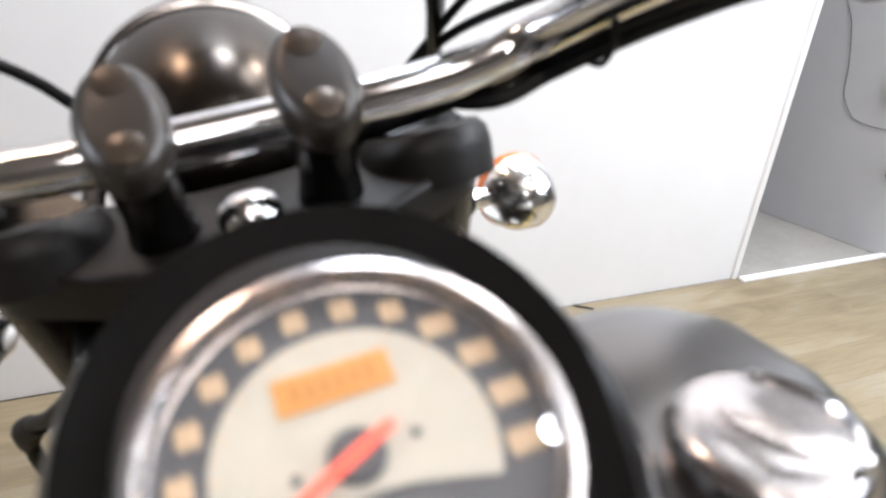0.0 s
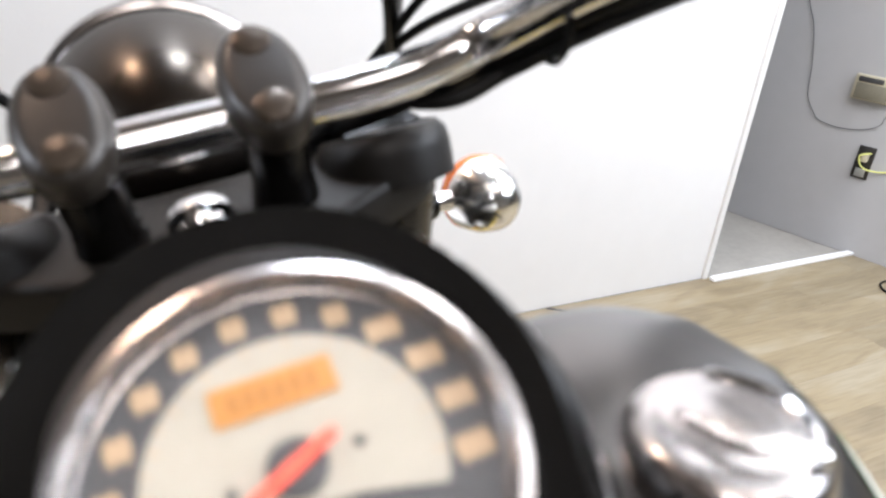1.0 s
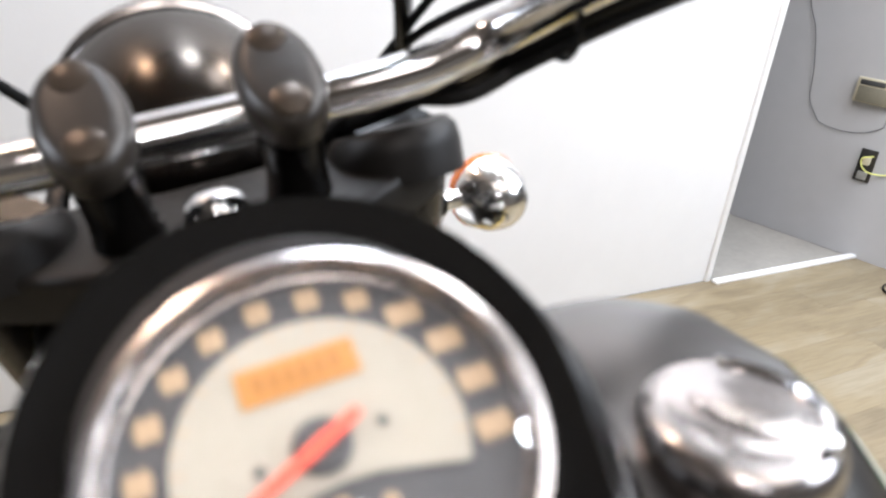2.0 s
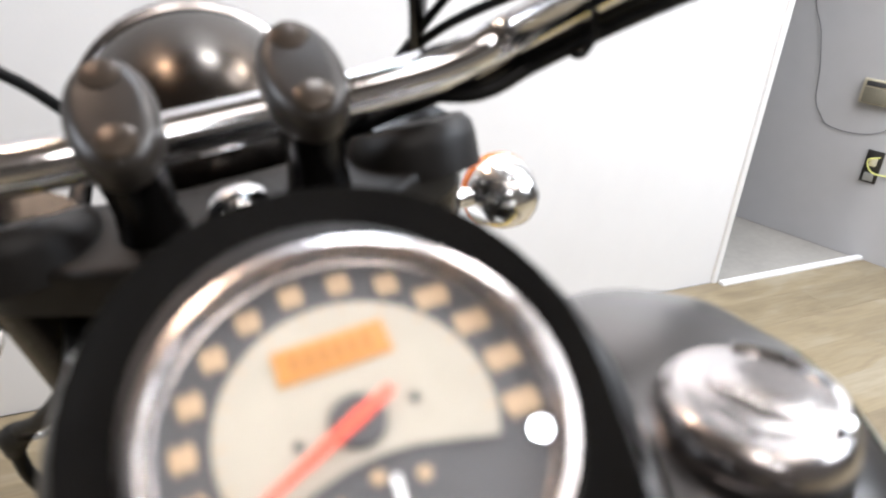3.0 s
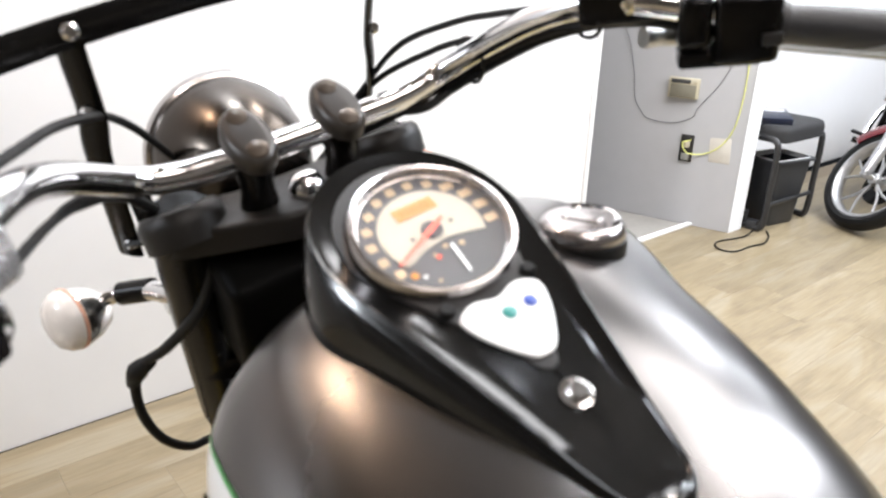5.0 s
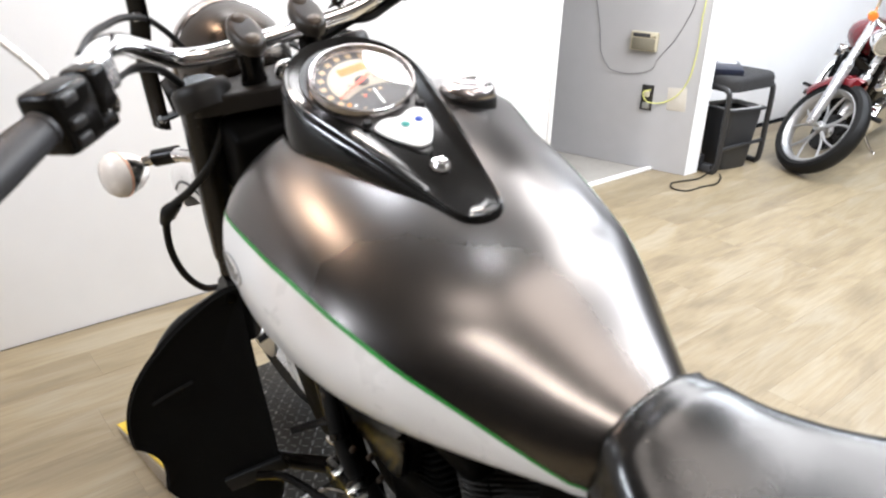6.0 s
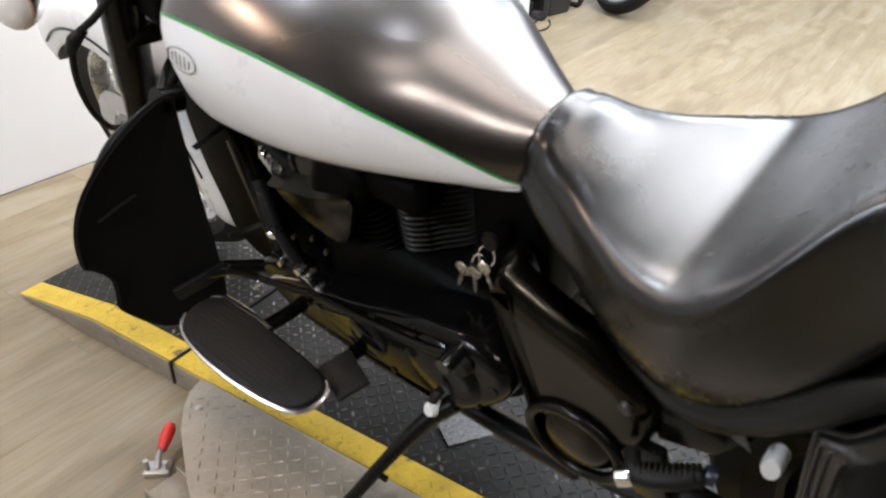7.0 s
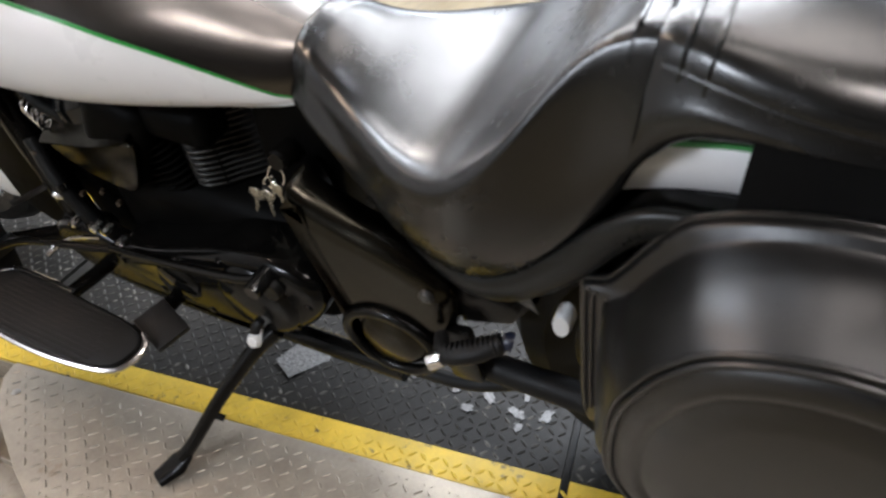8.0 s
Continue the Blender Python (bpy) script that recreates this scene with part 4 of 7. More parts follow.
# numerals stand as pairs of rounded tan blocks round the dial
for k in range(13):
    a = radians(208 - k * 222 / 12)
    bm = bmesh.new()
    c = (0.0503 * math.cos(a), 0.0503 * math.sin(a))
    wide = 3 if k > 8 else 2
    for q in range(wide):
        u = (q - (wide - 1) / 2) * 0.0037
        add(bm, slab([(c[0] + u + 0.0020 * math.cos(t), c[1] + 0.0047 * math.sin(t)) for t in [i * math.pi / 5 for i in range(10)]], 0.0003, None, 0))
    dial_part("numeral", bm, M_TAN, dial, lift=0.0003)
bm = bmesh.new()
for k in range(25):
    a = radians(208 - k * 222 / 24)
    r0, r1, h = (0.0385 if k % 2 == 0 else 0.0400), 0.0418, 0.0004
    ca, sa = math.cos(a), math.sin(a)
    add(bm, slab([(r0 * ca - h * sa, r0 * sa + h * ca), (r0 * ca + h * sa, r0 * sa - h * ca), (r1 * ca + h * sa, r1 * sa - h * ca), (r1 * ca - h * sa, r1 * sa + h * ca)], 0.0002, None, 0))
dial_part("tick_marks", bm, M_TAN, dial, lift=0.0009)
ca, sa = math.cos(radians(204)), math.sin(radians(204))
nd = lambda l, w: (l * ca - w * sa, l * sa + w * ca)
dial_part("needle", slab([nd(-0.014, 0.0016), nd(-0.014, -0.0016), nd(0.0, -0.0022), nd(0.046, -0.0006), nd(0.046, 0.0006), nd(0.0, 0.0022)], 0.0012, None, 0.0003, 1), M_RED, dial, "orange-red needle", 0.0032)
dial_part("needle_hub", lathe([(0, 0.0034), (0.0075, 0.0032), (0.0088, 0.002), (0.0088, 0)], None, 24), M_DIALDARK, dial)
for u, v in ((0.0185, 0.001), (-0.0185, -0.001)):
    dial_part("pin_hole", lathe([(0, 0.0014), (0.0018, 0.0012), (0.0018, 0)], Matrix.Translation((u, v, 0)), 12), M_DIALDARK, dial)
bm = slab([(0.0032, -0.0195), (0.0056, -0.0195), (0.0026, -0.0470), (0.0006, -0.0470)], 0.0008, None, 0)
dial_part("fuel_needle", bm, M_PLATE, dial, "pale fuel needle", 0.001)
for u, v, w, m in ((-0.0002, -0.0178, 0.003, M_TAN), (0.0126, -0.0215, 0.003, M_TAN), (-0.0105, -0.0245, 0.0025, M_RED), (-0.0125, -0.0215, 0.002, M_TAN), (-0.0365, -0.0299, 0.004, material("amber_lamp", (0.45, 0.18, 0.03), 0.3)), (-0.0300, -0.0347, 0.002, M_PLATE), (-0.0225, -0.0430, 0.002, M_TAN)):
    dial_part("dial_mark", lathe([(0, 0.0006), (w * 0.7, 0.0005), (w * 0.8, 0)], Matrix.Translation((u, v, 0.0002)), 12), m, dial)
g = dial_part("gauge_glass", lathe([(0, 0.0062), (0.03, 0.0060), (0.0590, 0.0052), (0.0590, 0.0042), (0.03, 0.0050), (0, 0.0052)], None, 48), M_GLASS, bezel, "clear gauge glass")
g.visible_shadow = False

# warning-light plate and its lenses, on the sloping top
SLOPE = pose(0.003, -0.110, zt(-0.110) + 0.0005, 20.5, 0, 0)


def slope_part(name, bm, mat, parent, label=""):
    bm.transform(SLOPE)
    return part(name, bm, mat, parent, label)


tri_out = curve_points([(-0.036, 0.022, 0), (-0.02, 0.031, 0), (0.0, 0.026, 0), (0.02, 0.031, 0), (0.036, 0.022, 0), (0.030, 0.0, 0), (0.012, -0.026, 0), (0.0, -0.031, 0), (-0.012, -0.026, 0), (-0.030, 0.0, 0)], 4, True)
ind = slope_part("indicator_plate", slab([(p.x, p.y) for p in tri_out], 0.0025, None, 0.0008), M_PLATE, console, "white warning-light plate")
for u, v, r, m, lab in ((-0.001, 0.0105, 0.0062, M_TEAL, "teal warning light"), (0.0185, 0.0105, 0.0058, M_BLUE, "blue warning light"), (-0.0205, 0.0105, 0.0058, M_PLATE, "unlit pale warning light")):
    slope_part("warning_light", lathe([(0, 0.0038), (r * 0.8, 0.0034), (r, 0.0024), (r, 0.001)], Matrix.Translation((u, v, 0)), 20), m, ind, lab)
bm = bmesh.new()
for k in range(6):
    add(bm, box(-0.009 + 0.0036 * k, -0.0105, 0.0027, 0.0024, 0.0028, 0.0006, 0))
slope_part("lettering_bars", bm, material("pale_lettering", (0.45, 0.45, 0.45), 0.5), ind)
for u, v in ((0.038, 0.036), (-0.038, 0.036)):
    slope_part("plug_screw", lathe([(0, 0.004), (0.0045, 0.0038), (0.006, 0.002), (0.0062, -0.002)], Matrix.Translation((u, v, 0)), 16), M_RUBBER, console)
KN = pose(0, -0.168, zt(-0.168) - 0.002, 20, 0, 0)
part("console_bolt", lathe([(0, 0.007), (0.006, 0.0068), (0.0085, 0.004), (0.0085, 0.0022), (0.012, 0.0018), (0.012, 0)], KN, 20), M_CHROME, console, "chrome fixing bolt with washer")

# --- fork, yoke, bars ---
RAKE = 0.40          # metres ahead for each metre down


def fork(z):
    return 0.254 + (0.905 - z) * RAKE


def yoke_outline():
    return [(x * (0.89 if x < 0 else 0.84), y - 0.036) for x, y in ((-0.165, 0.272), (-0.172, 0.30), (-0.155, 0.335), (-0.12, 0.345), (-0.07, 0.318), (0.07, 0.318), (0.12, 0.345), (0.155, 0.335), (0.172, 0.30), (0.165, 0.272), (0.13, 0.25), (0.07, 0.222), (0.035, 0.208), (-0.035, 0.208), (-0.07, 0.222), (-0.13, 0.25))]


part("top_yoke", slab([(p.x, p.y) for p in curve_points([(u, v, 0) for u, v in yoke_outline()], 3, True)], 0.028, pose(0, 0, 0.872, -1), 0.006, 3), M_YOKE, bike, "cast top yoke")
part("lower_yoke", slab([(p.x, p.y + 0.085) for p in curve_points([(u, v, 0) for u, v in yoke_outline()], 3, True)], 0.03, pose(0, 0, 0.66, -1), 0.005), M_BLACK, bike)
part("stem_nut", lathe([(0, 0.024), (0.008, 0.0233), (0.0145, 0.0195), (0.0185, 0.012), (0.0195, 0.004), (0.0195, -0.003), (0.023, -0.005), (0.023, -0.012)], pose(-0.004, 0.213, 0.893, -8, 0, 0), 24), M_CHROME, bike, "chrome steering stem nut")
part("stem_cover", box(-0.008, 0.232, 0.780, 0.225, 0.075, 0.150, 0.014, 3, Euler((radians(21), 0, 0)).to_matrix().to_4x4()), M_ENGINE, bike, "black cover below the top yoke")
part("steering_head", tube([(0, 0.222, 0.872), (0, 0.31, 0.66)], 0.032, 16, 2), M_BLACK, bike)
for s in (-1, 1):
    x = 0.120 * s - 0.004
    leg = part("fork_cover", tube([(x, fork(0.90), 0.90), (x, fork(0.74), 0.74), (x, fork(0.56), 0.56), (x, fork(0.55), 0.55)], [0.036, 0.037, 0.036, 0.033], 24, 4), M_BLACK, bike, "black upper fork cover")
    part("fork_tube", tube([(x, fork(0.56), 0.56), (x, fork(0.46), 0.46)], 0.0205, 18, 2), M_CHROME, leg)
    part("fork_slider", tube([(x, fork(0.553), 0.553), (x, fork(0.53), 0.53), (x, fork(0.48), 0.48), (x, fork(0.40), 0.40), (x, fork(0.29), 0.29)], [0.029, 0.0315, 0.032, 0.030, 0.026], 20, 3), M_BLACK, leg)
    part("fork_boss", lathe([(0.026, 0.004), (0.030, 0.010), (0.038, 0.009), (0.043, 0.003), (0.044, -0.006), (0.043, -0.026)], pose(x, fork(0.897) + 0.001, 0.899, -20, 0, 0), 32), M_YOKE, leg)
    part("fork_cap", lathe([(0, 0.010), (0.016, 0.009), (0.022, 0.006), (0.0245, 0.0), (0.0245, -0.006)], pose(x, fork(0.897) + 0.001, 0.899, -20, 0, 0), 24), M_YOKE, leg)
    part("fork_reflector", lathe([(0, 0.008), (0.016, 0.006), (0.018, 0.0)], pose(x + 0.028 * s, fork(0.41), 0.41, 0, 90 * s, 0), 18), M_AMBER, leg, "amber side reflector")
    # riser with its lens-shaped cap
    rx = 0.0485 * s - 0.0035
    post = part("bar_riser", tube([(rx, 0.228, 0.890), (rx, 0.220, 0.915), (rx, 0.213, 0.945), (rx, 0.211, 0.955)], [0.021, 0.017, 0.019, 0.019], 18, 4), M_BLACK, bike, "black handlebar riser")
    capm = pose(rx, 0.213, 0.962, 30, 0, 0)
    out = [(p.x, p.y) for p in curve_points([(0, -0.038, 0), (0.014, -0.031, 0), (0.022, -0.012, 0), (0.022, 0.012, 0), (0.014, 0.031, 0), (0, 0.038, 0), (-0.014, 0.031, 0), (-0.022, 0.012, 0), (-0.022, -0.012, 0), (-0.014, -0.031, 0)], 4, True)]
    c = part("clamp_cap", slab(out, 0.020, capm, 0.0098, 6), M_CAP, post, "lens-shaped dark clamp cap")
    for v in (-0.022, 0.022):
        part("clamp_bolt", lathe([(0, 0.0222), (0.006, 0.0220), (0.0098, 0.0208), (0.0112, 0.0185), (0.0112, 0.014)], capm @ pose(0, v, 0), 24), M_BOLT, c)

BAR = [(0, 0.213, 0.953), (0.085, 0.213, 0.954), (0.13, 0.215, 0.957), (0.165, 0.211, 0.967), (0.190, 0.183, 0.987), (0.207, 0.148, 1.007), (0.222, 0.108, 1.026), (0.240, 0.060, 1.040), (0.264, 0.015, 1.042), (0.298, -0.022, 1.031), (0.345, -0.068, 1.014), (0.438, -0.162, 0.992)]
BARL = BAR[:4] + [(0.192, 0.188, 0.987), (0.218, 0.158, 1.008), (0.240, 0.122, 1.025), (0.262, 0.082, 1.035), (0.290, 0.034, 1.036), (0.322, -0.018, 1.029), (0.360, -0.066, 1.017), (0.456, -0.148, 0.996)]
line = [(-x, y, z) for x, y, z in BARL[::-1]] + BAR[1:]
handlebar = part("handlebar", tube([(x + 0.006, y, z) for x, y, z in line], 0.0135, 18, 6), M_CHROME, bike, "polished chrome pull-back handlebar", 60)


for s in (-1, 1):
    P = lambda x, y, z: (s * x + 0.006, y, z)
    # grip
    a, b = (Vector((0.345, -0.068, 1.014)), Vector((0.440, -0.164, 0.992))) if s > 0 else (Vector((0.360, -0.066, 1.017)), Vector((0.458, -0.149, 0.996)))
    d = b - a
    pts = [P(*(a + d * f)) for f in (0, 0.04, 0.08, 0.5, 0.93, 0.98, 1.0)]
    part("grip", tube(pts, [0.0185, 0.0185, 0.0165, 0.0175, 0.0170, 0.0178, 0.012], 20, 4), M_GRIP, handlebar, "worn dark rubber grip")
    part("grip_end", tube([P(*(a + d * 0.995)), P(*(a + d * 1.03))], 0.0155, 18, 2), M_GRIP, handlebar)
    # switch housing
    c = a - d.normalized() * 0.028
    ang = math.degrees(math.atan2(d.y, d.x))
    rot = Euler((0, 0, radians(ang if s > 0 else 180 - ang))).to_matrix().to_4x4()
    hx, hy, hz = P(*c)
    housing = part("switch_housing", box(hx, hy, hz - 0.004, 0.056, 0.044, 0.062, 0.008, 3, rot), M_BLACK, handlebar, "black switch housing")
    bm = bmesh.new()
    c2 = a - d.normalized() * 0.072
    add(bm, box(*P(c2.x, c2.y, c2.z - 0.002), 0.03, 0.040, 0.046, 0.008, 3, rot))
    part("lever_clamp", bm, M_BLACK, handlebar)
    if s > 0:
        k = part("stop_switch", box(hx - 0.004, hy - 0.010, hz + 0.027, 0.026, 0.018, 0.014, 0.003, 2, rot), M_REDGRIP, housing, "red engine stop switch")
        part("start_button", box(hx, hy - 0.028, hz - 0.012, 0.018, 0.012, 0.012, 0.003, 2, rot), M_PANEL, housing)
        # brake reservoir with sight glass
        res = part("brake_reservoir", box(*P(c2.x - 0.035, c2.y + 0.055, c2.z + 0.018), 0.075, 0.045, 0.038, 0.006, 3, rot), M_BLACK, handlebar, "black brake fluid reservoir")
        part("sight_glass", lathe([(0, 0.003), (0.007, 0.002), (0.009, 0)], Matrix.Translation(P(c2.x - 0.045, c2.y + 0.032, c2.z + 0.018)) @ pose(0, 0, 0, 90, 0, -20), 16), M_KEY, res)
    else:
        perch = part("lever_perch", box(*P(c2.x - 0.020, c2.y + 0.040, c2.z - 0.002), 0.034, 0.026, 0.040, 0.007, 3, rot), M_ALU, handlebar, "bright clutch lever perch")
        part("perch_ring", tube([P(c2.x - 0.007 + 0.012 * math.cos(q), c2.y + 0.018 + 0.016 * math.cos(q), c2.z - 0.020 + 0.022 * math.sin(q)) for q in [i * math.pi / 8 for i in range(16)]], 0.0045, 8, 2, closed=True), M_CHROME, perch)
        for dz, dy in ((0.016, -0.02), (-0.006, -0.024), (-0.024, -0.02)):
            part("thumb_switch", box(hx + 0.006, hy + dy, hz + dz, 0.02, 0.012, 0.011, 0.003, 2, rot), M_PANEL, housing)
    part("clamp_screw", lathe([(0, 0.003), (0.0045, 0.0028), (0.0055, 0)], Matrix.Translation(P(c2.x + 0.006, c2.y - 0.020, c2.z + 0.004)) @ pose(0, 0, 0, 90, 0, 0), 12), M_STEEL, handlebar)
    part("clamp_screw", lathe([(0, 0.003), (0.0045, 0.0028), (0.0055, 0)], Matrix.Translation(P(c2.x + 0.006, c2.y - 0.020, c2.z - 0.018)) @ pose(0, 0, 0, 90, 0, 0), 12), M_STEEL, handlebar)
    part("lever_bracket", box(*P(c.x - 0.012, c.y + 0.016, c.z - 0.030), 0.075, 0.034, 0.016, 0.005, 2, rot), M_BLACK, handlebar)
    # lever, ahead of and a little below the grip
    part("lever", tube([P(*(a + Vector(o))) for o in (((-0.070, 0.090, -0.008), (-0.036, 0.084, -0.012), (0.010, 0.036, -0.020), (0.045, -0.045, -0.026), (0.072, -0.108, -0.027)) if s > 0 else ((-0.066, 0.090, -0.008), (-0.030, 0.086, -0.010), (0.020, 0.060, -0.014), (0.070, 0.014, -0.018), (0.110, -0.028, -0.020)))], [0.008, 0.009, 0.008, 0.007, 0.009], 10, 6, squash=1.3), M_CHROME if s < 0 else M_STEEL, handlebar, "polished lever")
    part("mirror_stalk", tube([P(*(a + Vector(o))) for o in ((-0.026, 0.080, 0.012), (-0.022, 0.088, 0.028), (-0.004, 0.105, 0.060), (0.030, 0.135, 0.110))], 0.0038, 8, 6), M_STEEL, handlebar, "thin steel mirror stalk")
# cables sweeping from the controls to the steering head
bm_r = [[(0.262, 0.012, 1.062), (0.232, 0.09, 1.040), (0.223, 0.16, 1.026), (0.215, 0.225, 1.012), (0.188, 0.31, 0.980), (0.152, 0.36, 0.924), (0.10, 0.39, 0.86)],
        [(0.250, 0.045, 1.024), (0.218, 0.13, 1.012), (0.216, 0.19, 0.998), (0.206, 0.26, 0.978), (0.165, 0.355, 0.929), (0.11, 0.38, 0.86)]]
for pts in bm_r:
    part("control_cable", tube(pts, 0.0038, 8, 8), M_RUBBER, bike, "black control cable")
under = [(x + 0.006, y + 0.004, z - 0.0150) for x, y, z in BAR[2:10]]
part("brake_hose", tube([(0.06, 0.36, 0.84), (0.08, 0.30, 0.895), (0.105, 0.24, 0.928)] + under, 0.0068, 10, 6), M_RUBBER, bike, "black brake hose under the bar")
part("switch_loom", tube([(0.05, 0.33, 0.86), (0.10, 0.25, 0.930)] + [(x + 0.009, y - 0.011, z - 0.004) for x, y, z in under], 0.0052, 8, 6), M_RUBBER, bike, "black wiring sleeve strapped below the bar")
for k in (2, 5):
    c0 = Vector(under[k]) + Vector((0.002, -0.002, 0.008))
    part("cable_tie", tube([c0 + Vector((0.0, 0.022 * math.cos(q), 0.024 * math.sin(q))) for q in [w * math.pi / 6 for w in range(12)]], 0.0022, 6, 2, closed=True), M_RUBBER, bike)
part("control_cable", tube([(-0.290, 0.03, 1.046), (-0.262, 0.09, 1.050), (-0.232, 0.15, 1.043), (-0.204, 0.21, 1.033), (-0.170, 0.28, 1.014), (-0.142, 0.337, 0.992), (-0.112, 0.375, 0.955), (-0.08, 0.40, 0.90)], 0.0045, 8, 8), M_RUBBER, bike)
part("clutch_cable", tube([(-0.286, 0.018, 1.004), (-0.255, 0.09, 0.995), (-0.232, 0.145, 0.985), (-0.208, 0.192, 0.973), (-0.17, 0.25, 0.945), (-0.13, 0.29, 0.89), (-0.10, 0.30, 0.85)], [0.004, 0.004, 0.004, 0.0065, 0.0065, 0.0055, 0.0055], 8, 8), M_RUBBER, bike)
# hose with a boot down the left leg
part("brake_line", tube([(-0.098, 0.245, 0.885), (-0.115, 0.242, 0.84), (-0.140, 0.265, 0.785), (-0.178, 0.308, 0.733), (-0.214, 0.352, 0.692), (-0.228, 0.38, 0.62), (-0.218, 0.415, 0.535), (-0.188, 0.455, 0.465), (-0.155, 0.49, 0.43)], 0.0064, 12, 8), M_RUBBER, bike, "black brake line looping beside the fork")
part("line_boot", tube([(-0.198, 0.334, 0.709), (-0.214, 0.352, 0.692), (-0.224, 0.366, 0.668)], [0.008, 0.0125, 0.008], 12, 4), M_RUBBER, bike)
part("line_clip", tube([(-0.224, 0.369, 0.675), (-0.207, 0.389, 0.658), (-0.192, 0.389, 0.67), (-0.182, 0.374, 0.69)], 0.0025, 6, 6), M_STEEL, bike)

# headlight
HL = pose(-0.006, 0.366, 0.871, -90, 0, 0) @ Matrix.Scale(1.01, 4)
lamp = part("headlight_shell", lathe([(0, -0.055), (0.02, -0.053), (0.045, -0.042), (0.068, -0.018), (0.085, 0.02), (0.0945, 0.06), (0.0965, 0.078), (0.0965, 0.084)], HL, 48), M_SHELL, bike, "satin dark bronze headlight shell")
part("headlight_rim", lathe([(0.0965, 0.083), (0.101, 0.086), (0.102, 0.096), (0.098, 0.106), (0.090, 0.108), (0.088, 0.100)], HL, 48), M_CAPCHROME, lamp, "thin dull bright headlight rim")
part("headlight_glass", lathe([(0.0885, 0.10), (0.06, 0.112), (0.03, 0.117), (0, 0.118)], HL, 40), M_GLASS, lamp)
part("reflector_bowl", lathe([(0.0885, 0.099), (0.06, 0.05), (0.03, 0.02), (0, 0.012)], HL, 40), M_CHROME, lamp)
for s in (-1, 1):
    part("headlight_bracket", tube([(s * 0.115, fork(0.84) + 0.01, 0.84), (s * 0.108, 0.385, 0.86), (s * 0.095, 0.42, 0.875)], 0.009, 8, 4, squash=0.5), M_BLACK, bike)
    # turn signal: chrome ball, lens ahead
    stalk = part("signal_stalk", tube([(s * 0.135, fork(0.76) + 0.01, 0.772), (s * 0.165, 0.385, 0.768), (s * 0.195, 0.400 if s > 0 else 0.418, 0.762), (s * 0.225, 0.402 if s > 0 else 0.428, 0.757)], [0.013, 0.012, 0.0105, 0.0105], 16, 4), M_CHROME, bike, "chrome signal stalk")
    part("signal_collar", tube([(s * 0.160, 0.383, 0.768), (s * 0.192, 0.398 if s > 0 else 0.415, 0.762)], 0.0145, 16, 2), M_BLACK, stalk)
    SG = pose(0.249, 0.402, 0.753, -90, 0, 8) if s > 0 else pose(-0.246, 0.424, 0.752, -78, 0, 112)
    part("signal_shell", lathe([(0, -0.040), (0.012, -0.038), (0.024, -0.030), (0.033, -0.015), (0.0375, 0.002), (0.038, 0.008)], SG, 32), M_SATINCHROME, stalk, "round chrome turn signal")
    part("signal_ring", lathe([(0.0375, 0.007), (0.0388, 0.008), (0.0388, 0.0105), (0.037, 0.012)], SG, 32), M_AMBER if s > 0 else M_PINKLENS, stalk, "thin tinted ring round the lens")
    part("signal_lens", lathe([(0.038, 0.012), (0.0365, 0.019), (0.030, 0.028), (0.015, 0.034), (0, 0.035)], SG, 32), M_AMBER if s > 0 else M_CLEARLENS, stalk, "amber signal lens" if s > 0 else "pale frosted signal lens")

# windshield: struts, cross bar and a clear curved pane
def strut_at(z):
    """Fore and aft place of the windshield struts, which lean back with the fork."""
    return 0.404 - 0.445 * (z - 0.827)


for s in (-1, 1):
    x0 = 0.158 * s
    st = part("windshield_strut", tube([(x0 + 0.006 * s, strut_at(z), z) for z in (0.808, 0.87, 0.957)] + [(x0, strut_at(z), z) for z in (1.0, 1.05, 1.086)], 0.0155, 8, 4, squash=0.28, up=(-0.70, 0.637 * s, 0.287 * s)), M_BLACK, bike, "flat black windshield strut")
    part("strut_foot", tube([(s * 0.132, strut_at(0.83) - 0.03, 0.838), (s * 0.150, strut_at(0.83) - 0.012, 0.83), (s * 0.160, strut_at(0.83), 0.828)], 0.013, 8, 3, squash=0.5), M_BLACK, st)
    part("strut_clip", slab([(-0.012, -0.026), (0.012, -0.026), (0.012, 0.024), (0.005, 0.030), (-0.012, 0.024)], 0.006, pose(s * 0.138, strut_at(0.87) - 0.012, 0.868, 66, 0, 0), 0.002, 2), M_BLACK, st)
    for z in (0.827, 1.006):
        part("strut_bolt", lathe([(0, 0.008), (0.005, 0.008), (0.0075, 0.005), (0.008, 0)], pose(x0 + 0.003 * s, strut_at(z) - 0.004, z, 72, 0, 0), 12), M_CHROME, st)
bar_at = lambda x: Vector((x, 0.296 - 0.55 * x * x, 1.092 - 0.15 * x * x))
part("windshield_bar", tube([bar_at(x) for x in (-0.262, -0.21, -0.15, -0.07, 0, 0.07, 0.15, 0.21, 0.262)], 0.0155, 8, 4, squash=0.3, up=(0, 1, 0.2)), M_BLACK, bike, "black windshield cross bar")
for x in (-0.245, -0.156, 0.156, 0.245):
    part("bar_bolt", lathe([(0, 0.008), (0.005, 0.008), (0.008, 0.005), (0.008, 0)], Matrix.Translation(bar_at(x) + Vector((0, -0.004, 0))) @ pose(0, 0, 0, 76, 0, -30 * x), 12), M_CHROME, bike)

# --- front wheel and fender ---
AX = Vector((0, fork(0.29) + 0.110, 0.29))
WHEEL = Matrix.Translation(AX) @ pose(0, 0, 0, 0, 90, 0)


